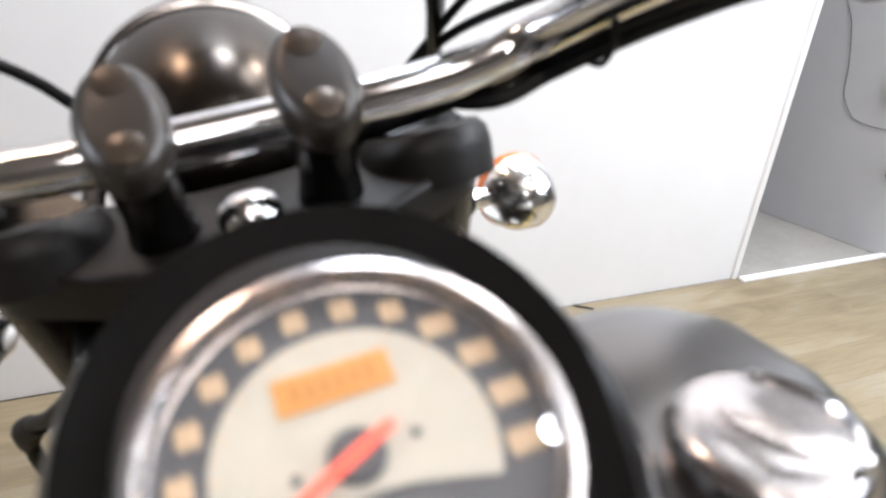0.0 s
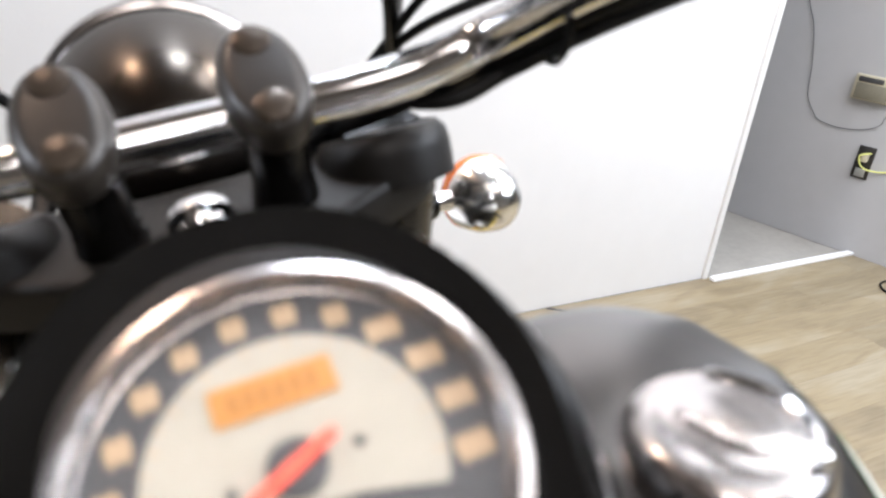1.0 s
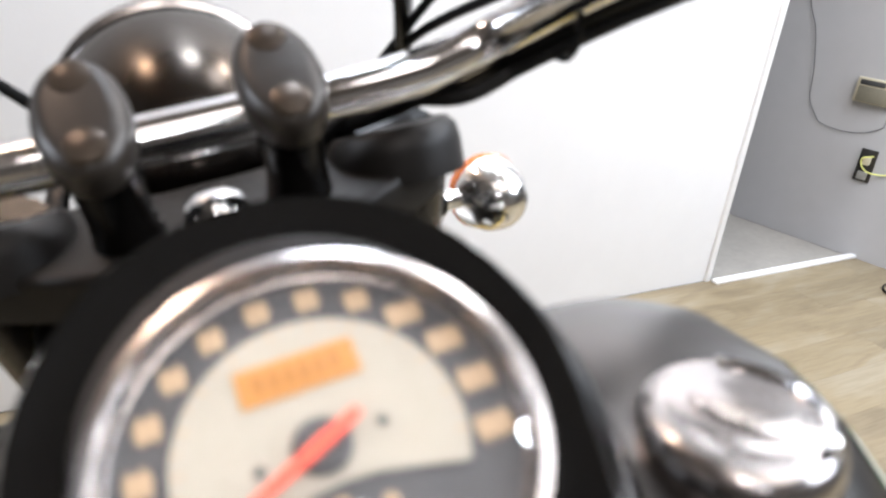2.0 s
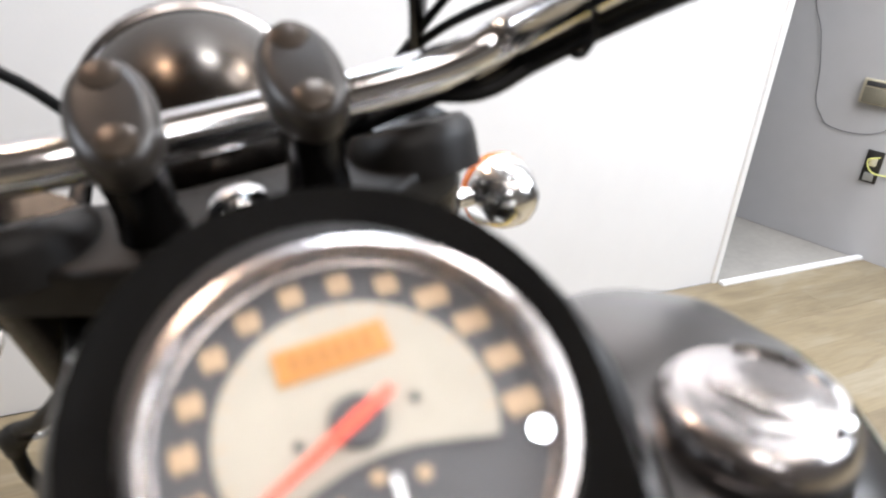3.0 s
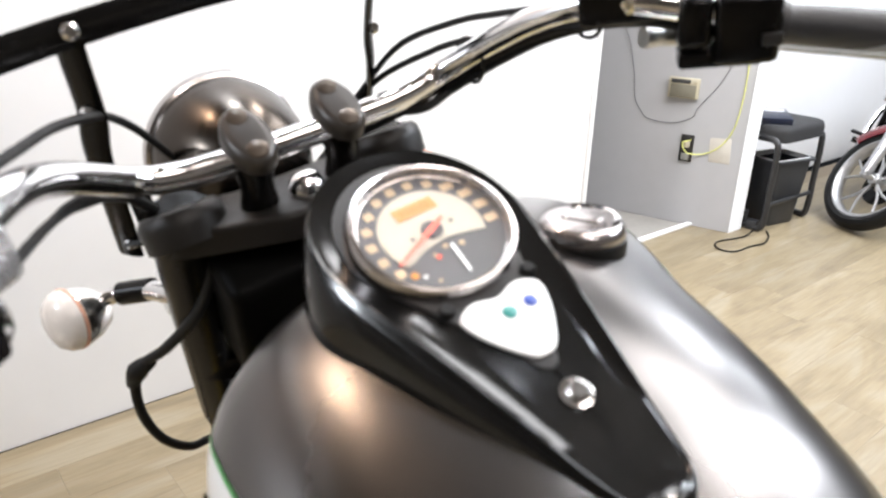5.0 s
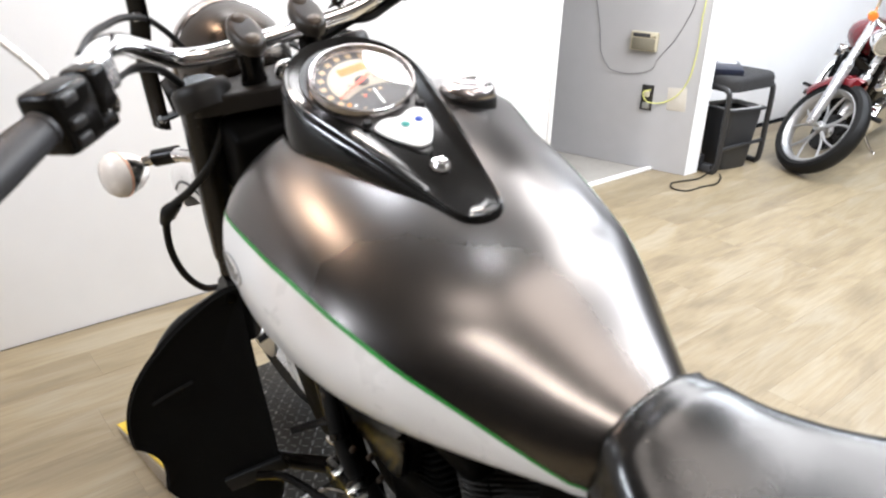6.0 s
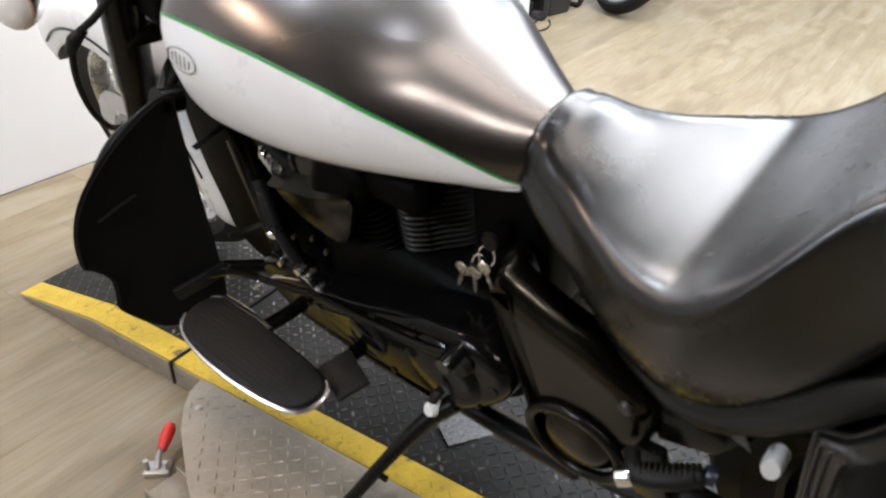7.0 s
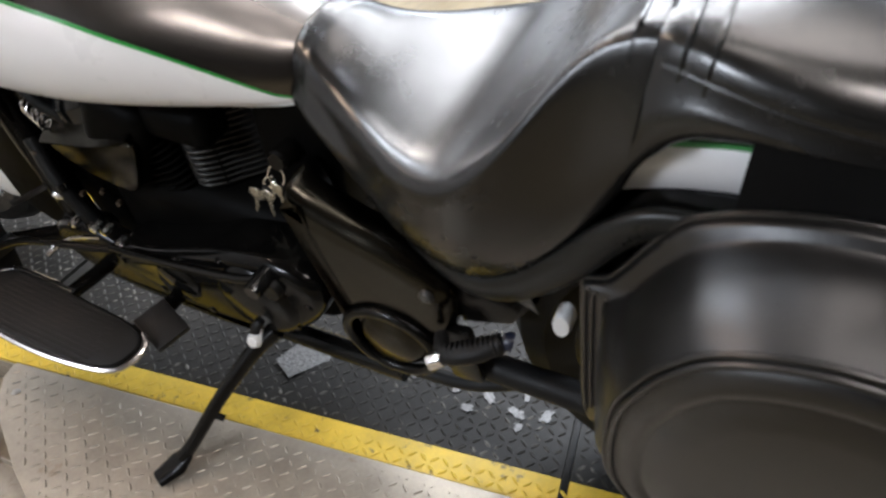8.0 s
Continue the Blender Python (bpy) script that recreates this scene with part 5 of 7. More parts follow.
def wheel(parent, m, R, w, spokes, tyre_mat=M_RUBBER, rim_mat=M_ALU, thin=1.0):
    h = w / 2
    rr = R - w * 0.72
    t = part("tyre", lathe([(rr, -h * 0.75), (R - w * 0.42, -h), (R - w * 0.18, -h * 0.86), (R - 0.004, -h * 0.42), (R, 0), (R - 0.004, h * 0.42), (R - w * 0.18, h * 0.86), (R - w * 0.42, h), (rr, h * 0.75), (rr, -h * 0.75)], m, 56), tyre_mat, parent, "black rubber tyre")
    rim = part("rim", lathe([(rr + 0.012, -h * 0.8), (rr, -h * 0.82), (rr - 0.018, -h * 0.5), (rr - 0.024, 0), (rr - 0.018, h * 0.5), (rr, h * 0.82), (rr + 0.012, h * 0.8), (rr + 0.012, -h * 0.8)], m, 56), rim_mat, parent, "cast wheel rim")
    part("hub", lathe([(0, -h * 0.7), (0.03, -h * 0.7), (0.034, -h * 0.6), (0.034, h * 0.6), (0.03, h * 0.7), (0, h * 0.7)], m, 24), rim_mat, parent)
    for k in range(spokes):
        a = 2 * math.pi * (k // 2) / (spokes / 2) + (0.20 if k % 2 else -0.20)
        a0 = 2 * math.pi * (k // 2) / (spokes / 2)
        p0, p1 = Vector((0.025 * math.cos(a0), 0.025 * math.sin(a0), 0)), Vector((0.5 * rr * math.cos(a0 + 0.6 * (a - a0)), 0.5 * rr * math.sin(a0 + 0.6 * (a - a0)), 0))
        p2 = Vector(((rr - 0.016) * math.cos(a * 1.0 + (a - a0) * 0.5), (rr - 0.016) * math.sin(a + (a - a0) * 0.5), 0))
        bm = tube([p0, p1, p2], [0.017 * thin, 0.013 * thin, 0.012 * thin], 8, 4)
        bm.transform(m)
        part("spoke", bm, rim_mat, rim)


fw = part("front_axle", tube([(-0.15, AX.y, AX.z), (0.15, AX.y, AX.z)], 0.014, 12, 2), M_BLACK, bike)
wheel(fw, WHEEL, 0.318, 0.125, 10)
part("brake_disc", lathe([(0.09, -0.004), (0.145, -0.004), (0.145, 0.002), (0.09, 0.002), (0.09, -0.004)], Matrix.Translation((-0.085, AX.y, AX.z)) @ pose(0, 0, 0, 0, 90, 0), 40), M_STEEL, fw)


def fender(cy, cz, R, hw, a0, a1, n=30, drop=0.06, th=0.003):
    """A fender shell over a wheel: an arc with rounded sides and a rounded lower end."""
    prof = [(-hw, -drop), (-hw, -drop * 0.4), (-hw * 0.93, -drop * 0.08 + 0.004), (-hw * 0.7, 0.016), (-hw * 0.35, 0.024), (0, 0.026), (hw * 0.35, 0.024), (hw * 0.7, 0.016), (hw * 0.93, -drop * 0.08 + 0.004), (hw, -drop * 0.4), (hw, -drop)]
    rings = []
    for i in range(n + 1):
        a = radians(a0 + (a1 - a0) * i / n)
        e = min(1.0, math.sqrt(max(0.0, min(i, n - i)) / 3) + 0.35)
        ring = [(x * e, cy + (R + d) * math.cos(a), cz + (R + d) * math.sin(a)) for x, d in prof]
        ring += [(x * e * 0.97, cy + (R + d - th) * math.cos(a), cz + (R + d - th) * math.sin(a)) for x, d in prof[::-1]]
        rings.append(ring)
    return loft(rings)


ff = part("front_fender", fender(AX.y, AX.z, 0.345, 0.108, 35, 199, drop=0.075), M_WHITE, bike, "pearl white front fender", 50)
for s in (-1, 1):
    arcp = [(s * 0.1085, AX.y + 0.30 * math.cos(radians(a)), AX.z + 0.30 * math.sin(radians(a))) for a in range(50, 180, 10)]
    part("fender_stripe", tube(arcp, 0.0035, 6, 2), M_BLACK, ff)
    part("fender_stay", tube([(s * 0.112, AX.y - 0.02, AX.z + 0.05), (s * 0.114, AX.y - 0.12, AX.z + 0.16), (s * 0.112, AX.y - 0.20, AX.z + 0.24)], 0.008, 8, 4), M_BLACK, ff)

# --- frame, engine guard, leg shield ---
part("frame_backbone", tube([(0, 0.27, 0.80), (0, 0.10, 0.76), (0, -0.2, 0.68), (0, -0.5, 0.60), (0, -0.7, 0.50)], 0.03, 12, 6), M_BLACK, bike)
for s in (-1, 1):
    part("down_tube", tube([(s * 0.03, 0.25, 0.78), (s * 0.07, 0.20, 0.66), (s * 0.115, 0.08, 0.42), (s * 0.13, 0.02, 0.26), (s * 0.13, -0.08, 0.18), (s * 0.13, -0.35, 0.165), (s * 0.14, -0.62, 0.20)], [0.020, 0.024, 0.027, 0.025, 0.022, 0.020, 0.019], 14, 6), M_BLACK, bike, "black frame down tube")
    g = part("engine_guard", tube([(s * 0.085, 0.20, 0.675), (s * 0.15, 0.17, 0.665), (s * 0.21, 0.134, 0.64), (s * 0.29, 0.176, 0.59), (s * 0.345, 0.204, 0.51), (s * 0.355, 0.209, 0.43), (s * 0.32, 0.192, 0.34), (s * 0.23, 0.142, 0.28), (s * 0.12, 0.04, 0.25)], 0.0145, 14, 6), M_BLACK, bike, "black engine guard hoop")
    part("guard_clamp", lathe([(0, -0.02), (0.022, -0.02), (0.022, 0.02), (0, 0.02)], Matrix.Translation((s * 0.20, 0.125, 0.645)) @ pose(0, 0, 0, 0, 70 * s, 0), 16), M_BLACK, g)
# soft leg shield stretched over the left guard
SH = [(-0.202, 0.662), (-0.232, 0.654), (-0.285, 0.618), (-0.334, 0.573), (-0.375, 0.524), (-0.400, 0.478), (-0.414, 0.434), (-0.419, 0.394), (-0.412, 0.386), (-0.396, 0.366), (-0.391, 0.340), (-0.398, 0.300), (-0.402, 0.278), (-0.378, 0.231), (-0.348, 0.198), (-0.300, 0.186), (-0.250, 0.200), (-0.234, 0.260), (-0.222, 0.400), (-0.213, 0.540), (-0.203, 0.645)]
so = curve_points([(x, z, 0) for x, z in SH], 3, True)
cx, cz = -0.30, 0.44


def shield_ring(f, dy):
    return [(cx + (p.x - cx) * f, -0.002 - 0.5 * (cx + (p.x - cx) * f) + dy, cz + (p.y - cz) * f) for p in so]


rows = ((0.03, 0.010), (0.35, 0.009), (0.7, 0.006), (0.90, 0.003), (0.965, 0.001), (0.992, -0.001), (1.003, 0.004), (1.003, 0.009), (0.992, 0.014), (0.96, 0.018), (0.7, 0.030), (0.35, 0.036), (0.04, 0.037))
shield = part("leg_shield", loft([shield_ring(f, dy) for f, dy in rows]), M_SUEDE, bike, "dull black soft leg shield laced over the guard", 60)
part("shield_piping", tube(shield_ring(1.003, 0.006)[::2], 0.0026, 8, 2, closed=True), M_SUEDE, shield)
part("shield_crease", tube([(-0.368, 0.183, 0.478), (-0.336, 0.167, 0.494), (-0.304, 0.151, 0.508)], 0.0024, 6, 4), M_RUBBER, shield)
part("shield_pocket", box(-0.27, 0.128, 0.285, 0.11, 0.012, 0.03, 0.004, 2, Euler((0, radians(-14), radians(-26))).to_matrix().to_4x4()), M_RUBBER, shield)
part("shield_strap", tube([(-0.2, 0.10, 0.56), (-0.16, 0.10, 0.565), (-0.12, 0.115, 0.56)], 0.009, 8, 3, squash=0.3), M_RUBBER, shield)
part("shield_strap", tube([(-0.2, 0.10, 0.36), (-0.16, 0.09, 0.355), (-0.125, 0.07, 0.36)], 0.009, 8, 3, squash=0.3), M_RUBBER, shield)

# --- engine ---
engine = part("crankcase", box(0, -0.28, 0.33, 0.25, 0.44, 0.24, 0.05, 4), M_ENGINE, bike, "satin black crankcase")


FIN = [(u, v) for u, v in arc(0.044, 0.037, 0.026, 0, 90, 4) + arc(-0.044, 0.037, 0.026, 90, 180, 4) + arc(-0.044, -0.037, 0.026, 180, 270, 4) + arc(0.044, -0.037, 0.026, 270, 360, 4)]
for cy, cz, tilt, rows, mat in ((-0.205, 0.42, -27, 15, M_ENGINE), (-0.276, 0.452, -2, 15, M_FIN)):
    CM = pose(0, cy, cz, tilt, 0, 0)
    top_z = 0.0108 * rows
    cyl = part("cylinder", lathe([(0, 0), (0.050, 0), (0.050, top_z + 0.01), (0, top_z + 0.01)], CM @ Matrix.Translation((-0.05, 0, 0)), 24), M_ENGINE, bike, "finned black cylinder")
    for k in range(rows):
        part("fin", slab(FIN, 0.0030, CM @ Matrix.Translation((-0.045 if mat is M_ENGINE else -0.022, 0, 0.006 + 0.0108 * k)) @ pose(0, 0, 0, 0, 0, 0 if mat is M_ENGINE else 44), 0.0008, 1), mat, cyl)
    hd = box(0, 0, top_z + 0.022, 0.17, 0.12, 0.04, 0.016, 3)
    hd.transform(CM)
    part("rocker_cover", hd, M_PANEL, cyl, "smooth dark rocker cover")
part("air_box", box(-0.085, -0.150, 0.525, 0.10, 0.120, 0.175, 0.030, 4, Euler((radians(22), 0, 0)).to_matrix().to_4x4()), M_ENGINE, engine, "dull black air box beside the front cylinder")
part("side_shroud", slab([(p.x, p.y) for p in curve_points([(u, v, 0) for u, v in ((0.175, 0.655), (0.10, 0.660), (0.02, 0.635), (-0.06, 0.60), (-0.10, 0.52), (-0.10, 0.40), (-0.10, 0.28), (-0.02, 0.20), (0.045, 0.22), (0.09, 0.40), (0.13, 0.52))], 4, True)], 0.03, side_plane(-0.060), 0.012, 4), M_ENGINE, engine, "black shroud beside the radiator")
part("radiator_shroud", slab([(p.x, p.y) for p in curve_points([(u, v, 0) for u, v in ((0.19, 0.655), (0.228, 0.61), (0.244, 0.54), (0.246, 0.44), (0.230, 0.33), (0.212, 0.25), (0.12, 0.22), (0.07, 0.36), (0.10, 0.52))], 4, True)], 0.012, side_plane(-0.112), 0.005, 3), M_ENGINE, engine, "black radiator side shroud behind the front fender")
part("battery_box", box(-0.01, -0.445, 0.52, 0.13, 0.13, 0.27, 0.02, 3), M_ENGINE, engine, "dull black battery box behind the cylinders")
part("intake_cover", box(-0.07, -0.27, 0.575, 0.10, 0.12, 0.07, 0.025, 4), M_ENGINE, engine)
part("rectifier_cover", slab([(p.x, p.y) for p in curve_points([(u, v, 0) for u, v in ((-0.005, 0.492), (-0.09, 0.512), (-0.17, 0.536), (-0.205, 0.540), (-0.195, 0.490), (-0.165, 0.435), (-0.105, 0.435), (-0.045, 0.455))], 4, True)], 0.014, side_plane(-0.128), 0.006, 4), M_COVER, engine, "dark bronze cover on the air box")
sections = ((0.006, 0.488, 0.519), (-0.05, 0.500, 0.529), (-0.11, 0.514, 0.541), (-0.165, 0.534, 0.558), (-0.205, 0.556, 0.573))
part("cover_facet", loft([[(-0.146, y, a), (-0.104, y - 0.006, b), (-0.104, y - 0.006, b - 0.008), (-0.140, y, a - 0.010)] for y, a, b in sections]), M_COVER, engine, "sloping upper facet of the bronze cover", 20)
part("horn_cover", lathe([(0, 0.03), (0.030, 0.028), (0.050, 0.016), (0.056, 0.0)], Matrix.Translation((-0.088, -0.050, 0.515)) @ pose(0, 0, 0, 0, -90, 0), 32), M_GLOSS, engine)
part("radiator", box(0, 0.115, 0.43, 0.20, 0.035, 0.30, 0.006, 2, Euler((radians(20), 0, 0)).to_matrix().to_4x4()), M_BLACK, bike, "black radiator between the down tubes")
part("oil_hose", tube([(-0.10, 0.06, 0.60), (-0.115, 0.01, 0.55), (-0.105, -0.05, 0.50), (-0.12, -0.10, 0.42)], 0.011, 10, 6), M_RUBBER, engine)
part("wiring_loom", tube([(-0.05, 0.10, 0.66), (-0.10, 0.03, 0.63), (-0.115, -0.08, 0.60), (-0.09, -0.2, 0.62)], 0.007, 8, 6), M_RUBBER, engine)
part("throttle_spring", tube([(-0.128 + 0.010 * math.cos(q), 0.014 - 0.0030 * q / math.pi, 0.545 - 0.0036 * q / math.pi + 0.013 * math.sin(q)) for q in [k * math.pi / 5 for k in range(45)]], 0.0022, 6, 2), M_CHROME, engine, "bright steel coil spring")
# added chrome oval that imitates a lens-shaped highlight on the down tube
part("hose_plug", lathe([(0, 0.006), (0.004, 0.0056), (0.007, 0.003), (0.008, -0.004)], Matrix.Translation((-0.160, 0.014, 0.378)) @ pose(0, 0, 0, 25, -75, 0) @ Matrix.Diagonal((1.0, 1.9, 1.0, 1.0)), 18), M_CHROME, engine, "added chrome oval in place of a bright highlight on the frame")
part("loom_clip", lathe([(0, -0.01), (0.012, -0.01), (0.012, 0.01), (0, 0.01)], Matrix.Translation((-0.135, 0.045, 0.635)) @ pose(0, 0, 0, 20, 60, 0), 12), M_STEEL, engine)
# clutch cover: a long rounded case
CC = [(-0.105, 0.315), (-0.13, 0.286), (-0.20, 0.262), (-0.30, 0.252), (-0.40, 0.262), (-0.48, 0.305), (-0.53, 0.375), (-0.525, 0.43), (-0.46, 0.452), (-0.38, 0.437), (-0.30, 0.405), (-0.20, 0.362), (-0.13, 0.34)]
co = [(p.x, p.y) for p in curve_points([(u, v, 0) for u, v in CC], 4, True)]
case = part("clutch_cover", slab(co, 0.085, side_plane(-0.115), 0.022, 5), M_CASE, engine, "gloss black clutch cover", 50)
part("cover_boss", lathe([(0, 0.014), (0.055, 0.013), (0.068, 0.006), (0.072, 0.0)], Matrix.Translation((-0.199, -0.415, 0.355)) @ pose(0, 0, 0, 0, -90, 0), 36), M_CASE, case)
part("cover_boss", lathe([(0, 0.008), (0.035, 0.007), (0.044, 0.0)], Matrix.Translation((-0.199, -0.25, 0.318)) @ pose(0, 0, 0, 0, -90, 0), 30), M_CASE, case)
for u, v in ((-0.13, 0.315), (-0.20, 0.275), (-0.30, 0.268), (-0.40, 0.278), (-0.475, 0.32), (-0.51, 0.385), (-0.45, 0.435), (-0.36, 0.415), (-0.27, 0.378)):
    part("cover_bolt", lathe([(0, 0.006), (0.006, 0.006), (0.0075, 0.003), (0.0075, -0.004)], Matrix.Translation((-0.196, u, v)) @ pose(0, 0, 0, 0, -90, 0), 12), M_BLACK, case)
part("front_mount", box(-0.135, 0.015, 0.265, 0.05, 0.10, 0.085, 0.016, 3), M_BLACK, engine, "black front engine mount")
part("lower_cover", slab([(p.x, p.y) for p in curve_points([(u, v, 0) for u, v in ((0.06, 0.30), (-0.02, 0.325), (-0.10, 0.30), (-0.16, 0.25), (-0.30, 0.225), (-0.40, 0.21), (-0.30, 0.185), (-0.10, 0.18), (0.02, 0.20), (0.07, 0.25))], 4, True)], 0.04, side_plane(-0.135), 0.014, 4), M_BLACK, engine, "black lower engine cover")
part("coolant_hose", tube([(-0.13, 0.05, 0.47), (-0.148, 0.012, 0.41), (-0.155, -0.025, 0.35), (-0.15, -0.05, 0.29)], 0.014, 12, 6), M_RUBBER, engine)
part("hose_clip", tube([(-0.150, 0.006, 0.40), (-0.152, 0.0, 0.39)], 0.0165, 14, 2), M_GLOSS, engine)
part("hose_clip", tube([(-0.154, -0.032, 0.335), (-0.153, -0.036, 0.325)], 0.0165, 14, 2), M_GLOSS, engine)
for u, v, x in ((0.035, 0.455, -0.146), (-0.035, 0.39, -0.150), (-0.075, 0.40, -0.14), (-0.055, 0.345, -0.176), (-0.12, 0.40, -0.15), (0.085, 0.58, -0.125), (0.07, 0.60, -0.12)):
    part("frame_bolt", lathe([(0, 0.004), (0.003, 0.004), (0.0045, 0.002), (0.005, -0.006)], Matrix.Translation((x, u, v)) @ pose(0, 0, 0, 25, -75, 0), 12), M_BOLT, engine)
# shift pedal and linkage
shifter = part("shift_lever", tube([(-0.205, -0.45, 0.435), (-0.212, -0.40, 0.415), (-0.21, -0.25, 0.38), (-0.20, -0.12, 0.345)], 0.007, 10, 5), M_BLACK, bike, "black shift linkage")
part("shift_pivot", lathe([(0, 0.03), (0.012, 0.03), (0.014, 0.022), (0.014, -0.03), (0, -0.03)], Matrix.Translation((-0.205, -0.45, 0.432)) @ pose(0, 0, 0, 0, -90, 0), 16), M_GLOSS, shifter, "chrome pivot bolt")
part("pivot_boot", lathe([(0, 0.012), (0.018, 0.012), (0.021, 0.0), (0.021, -0.02)], Matrix.Translation((-0.20, -0.455, 0.41)) @ pose(0, 0, 0, 0, -90, 0), 16), M_RUBBER, shifter)
part("toe_pedal", tube([(-0.195, -0.11, 0.33), (-0.215, -0.05, 0.335), (-0.245, 0.03, 0.345), (-0.28, 0.06, 0.35)], 0.007, 8, 5), M_BLACK, shifter)
for y, z in ((-0.113, 0.331), (-0.02, 0.345), (-0.07, 0.352), (-0.097, 0.356)):
    part("link_bolt", lathe([(0, 0.010), (0.007, 0.009), (0.008, 0.0), (0.008, -0.012)], Matrix.Translation((-0.178, y, z)) @ pose(0, 0, 0, 0, -90, 0), 12), M_CHROME, shifter)
part("link_rod", tube([(-0.16, -0.06, 0.30), (-0.20, -0.02, 0.325), (-0.24, 0.0, 0.315)], 0.004, 8, 3), M_CHROME, shifter)

# footboard: rubber pad in a chrome-edged plate
FB = [(-0.335, 0.070), (-0.297, 0.072), (-0.264, 0.045), (-0.256, -0.03), (-0.258, -0.12), (-0.262, -0.21), (-0.272, -0.246), (-0.300, -0.258), (-0.345, -0.232), (-0.366, -0.14), (-0.370, -0.04), (-0.360, 0.035)]
fo = [(p.x, p.y) for p in curve_points([(u, v, 0) for u, v in FB], 5, True)]
FBM = pose(-0.330, -0.092, 0.286, 8, -9, 0) @ Matrix.Diagonal((0.93, 0.93, 1, 1)) @ Matrix.Translation((0.313, 0.09, 0))
board = part("footboard", slab(fo, 0.010, FBM, 0.003), M_BLACK, bike, "rider footboard with a ribbed rubber pad")
part("footboard_rim", tube([FBM @ Vector((u, v, 0.006)) for u, v in (fo + fo)[29:63:2]], 0.0052, 8, 3), M_CAPCHROME, board, "pale curved footboard rim")
part("footboard_trim", tube([FBM @ Vector((u + 0.002, v, 0.009)) for u, v in fo[8:19]], 0.005, 8, 3, squash=0.5), M_CHROME, board, "chrome strip along the inner edge")
inner = [(-0.313 + (u + 0.313) * 0.92, -0.09 + (v + 0.09) * 0.95) for u, v in fo]
pad = part("footboard_pad", slab(inner, 0.006, FBM @ Matrix.Translation((0, 0, 0.010)), 0.002), M_RUBBER, board, "black rubber pad")
bm = bmesh.new()
for k in range(11):
    u = -0.356 + 0.0088 * k
    add(bm, box(u, -0.085, 0.0166, 0.0035, 0.25 - 0.010 * abs(k - 5), 0.0018, 0.0005, 1))
bm.transform(FBM)
part("pad_rib", bm, M_RUBBER, pad)
part("footboard_arm", tube([(-0.13, -0.03, 0.23), (-0.20, -0.03, 0.235), (-0.29, -0.02, 0.245)], 0.014, 10, 4), M_BLACK, board)
part("footboard_arm", tube([(-0.13, -0.19, 0.22), (-0.20, -0.19, 0.225), (-0.29, -0.18, 0.235)], 0.014, 10, 4), M_BLACK, board)
part("heel_bracket", box(-0.255, -0.235, 0.262, 0.06, 0.075, 0.012, 0.003, 2, pose(0, 0, 0, 8, -5, -20)), M_RUBBER, board)

# side stand
stand = part("side_stand", tube([(-0.20, -0.43, 0.285), (-0.235, -0.40, 0.255), (-0.30, -0.365, 0.195), (-0.36, -0.33, 0.122), (-0.385, -0.315, 0.096)], [0.014, 0.014, 0.0115, 0.011, 0.012], 14, 5), M_BLACK, bike, "black side stand leg, deployed")
part("stand_foot", tube([(-0.375, -0.322, 0.103), (-0.395, -0.31, 0.088), (-0.43, -0.292, 0.080)], [0.014, 0.022, 0.017], 12, 5, squash=0.45), M_BLACK, stand)
part("stand_bolt", lathe([(0, 0.014), (0.009, 0.013), (0.013, 0.007), (0.013, -0.01)], Matrix.Translation((-0.222, -0.405, 0.278)) @ pose(0, 0, 0, 0, -70, 0), 20), M_PLATE, stand, "bright white stand bolt cap")
part("stand_spring", tube([(-0.19, -0.42, 0.315), (-0.215, -0.405, 0.30), (-0.22, -0.40, 0.27)], 0.008, 8, 4), M_RUBBER, stand)
part("stand_tang", tube([(-0.325, -0.352, 0.172), (-0.318, -0.372, 0.158)], 0.006, 8, 2), M_BLACK, stand)

# --- side cover, lock, keys ---
SC = [(-0.497, 0.592), (-0.530, 0.578), (-0.580, 0.558), (-0.640, 0.540), (-0.712, 0.500), (-0.728, 0.455), (-0.718, 0.395), (-0.66, 0.33), (-0.60, 0.292), (-0.562, 0.284), (-0.556, 0.34), (-0.545, 0.40), (-0.518, 0.47), (-0.500, 0.53)]
so2 = [(p.x, p.y) for p in curve_points([(u, v, 0) for u, v in SC], 4, True)]
cover = part("side_cover", slab(so2, 0.055, side_plane(-0.125), 0.03, 6), M_COVER, bike, "satin dark bronze side cover", 60)
part("cover_ring", tube([(-0.183, -0.632 + 0.070 * math.cos(2 * math.pi * k / 24), 0.352 + 0.062 * math.sin(2 * math.pi * k / 24)) for k in range(24)], 0.009, 10, 2, closed=True), M_BLACK, cover, "gloss black oval ring")
part("ring_disc", lathe([(0, 0.018), (0.04, 0.014), (0.058, 0.0)], Matrix.Translation((-0.175, -0.632, 0.352)) @ pose(0, 0, 0, 0, -90, 0), 30), M_COVER, cover)
part("cover_screw", lathe([(0, 0.006), (0.007, 0.006), (0.010, 0.003), (0.011, 0)], Matrix.Translation((-0.178, -0.695, 0.484)) @ pose(0, 0, 0, 0, -85, 0), 16), M_PANEL, cover)
FRONTC = [(-0.462, 0.545), (-0.485, 0.575), (-0.505, 0.54), (-0.528, 0.46), (-0.555, 0.38), (-0.566, 0.29), (-0.535, 0.285), (-0.515, 0.35), (-0.49, 0.42), (-0.46, 0.48)]
part("lower_frame_cover", slab([(p.x, p.y) for p in curve_points([(u, v, 0) for u, v in FRONTC], 3, True)], 0.03, side_plane(-0.085), 0.010, 3), M_BLACK, bike)
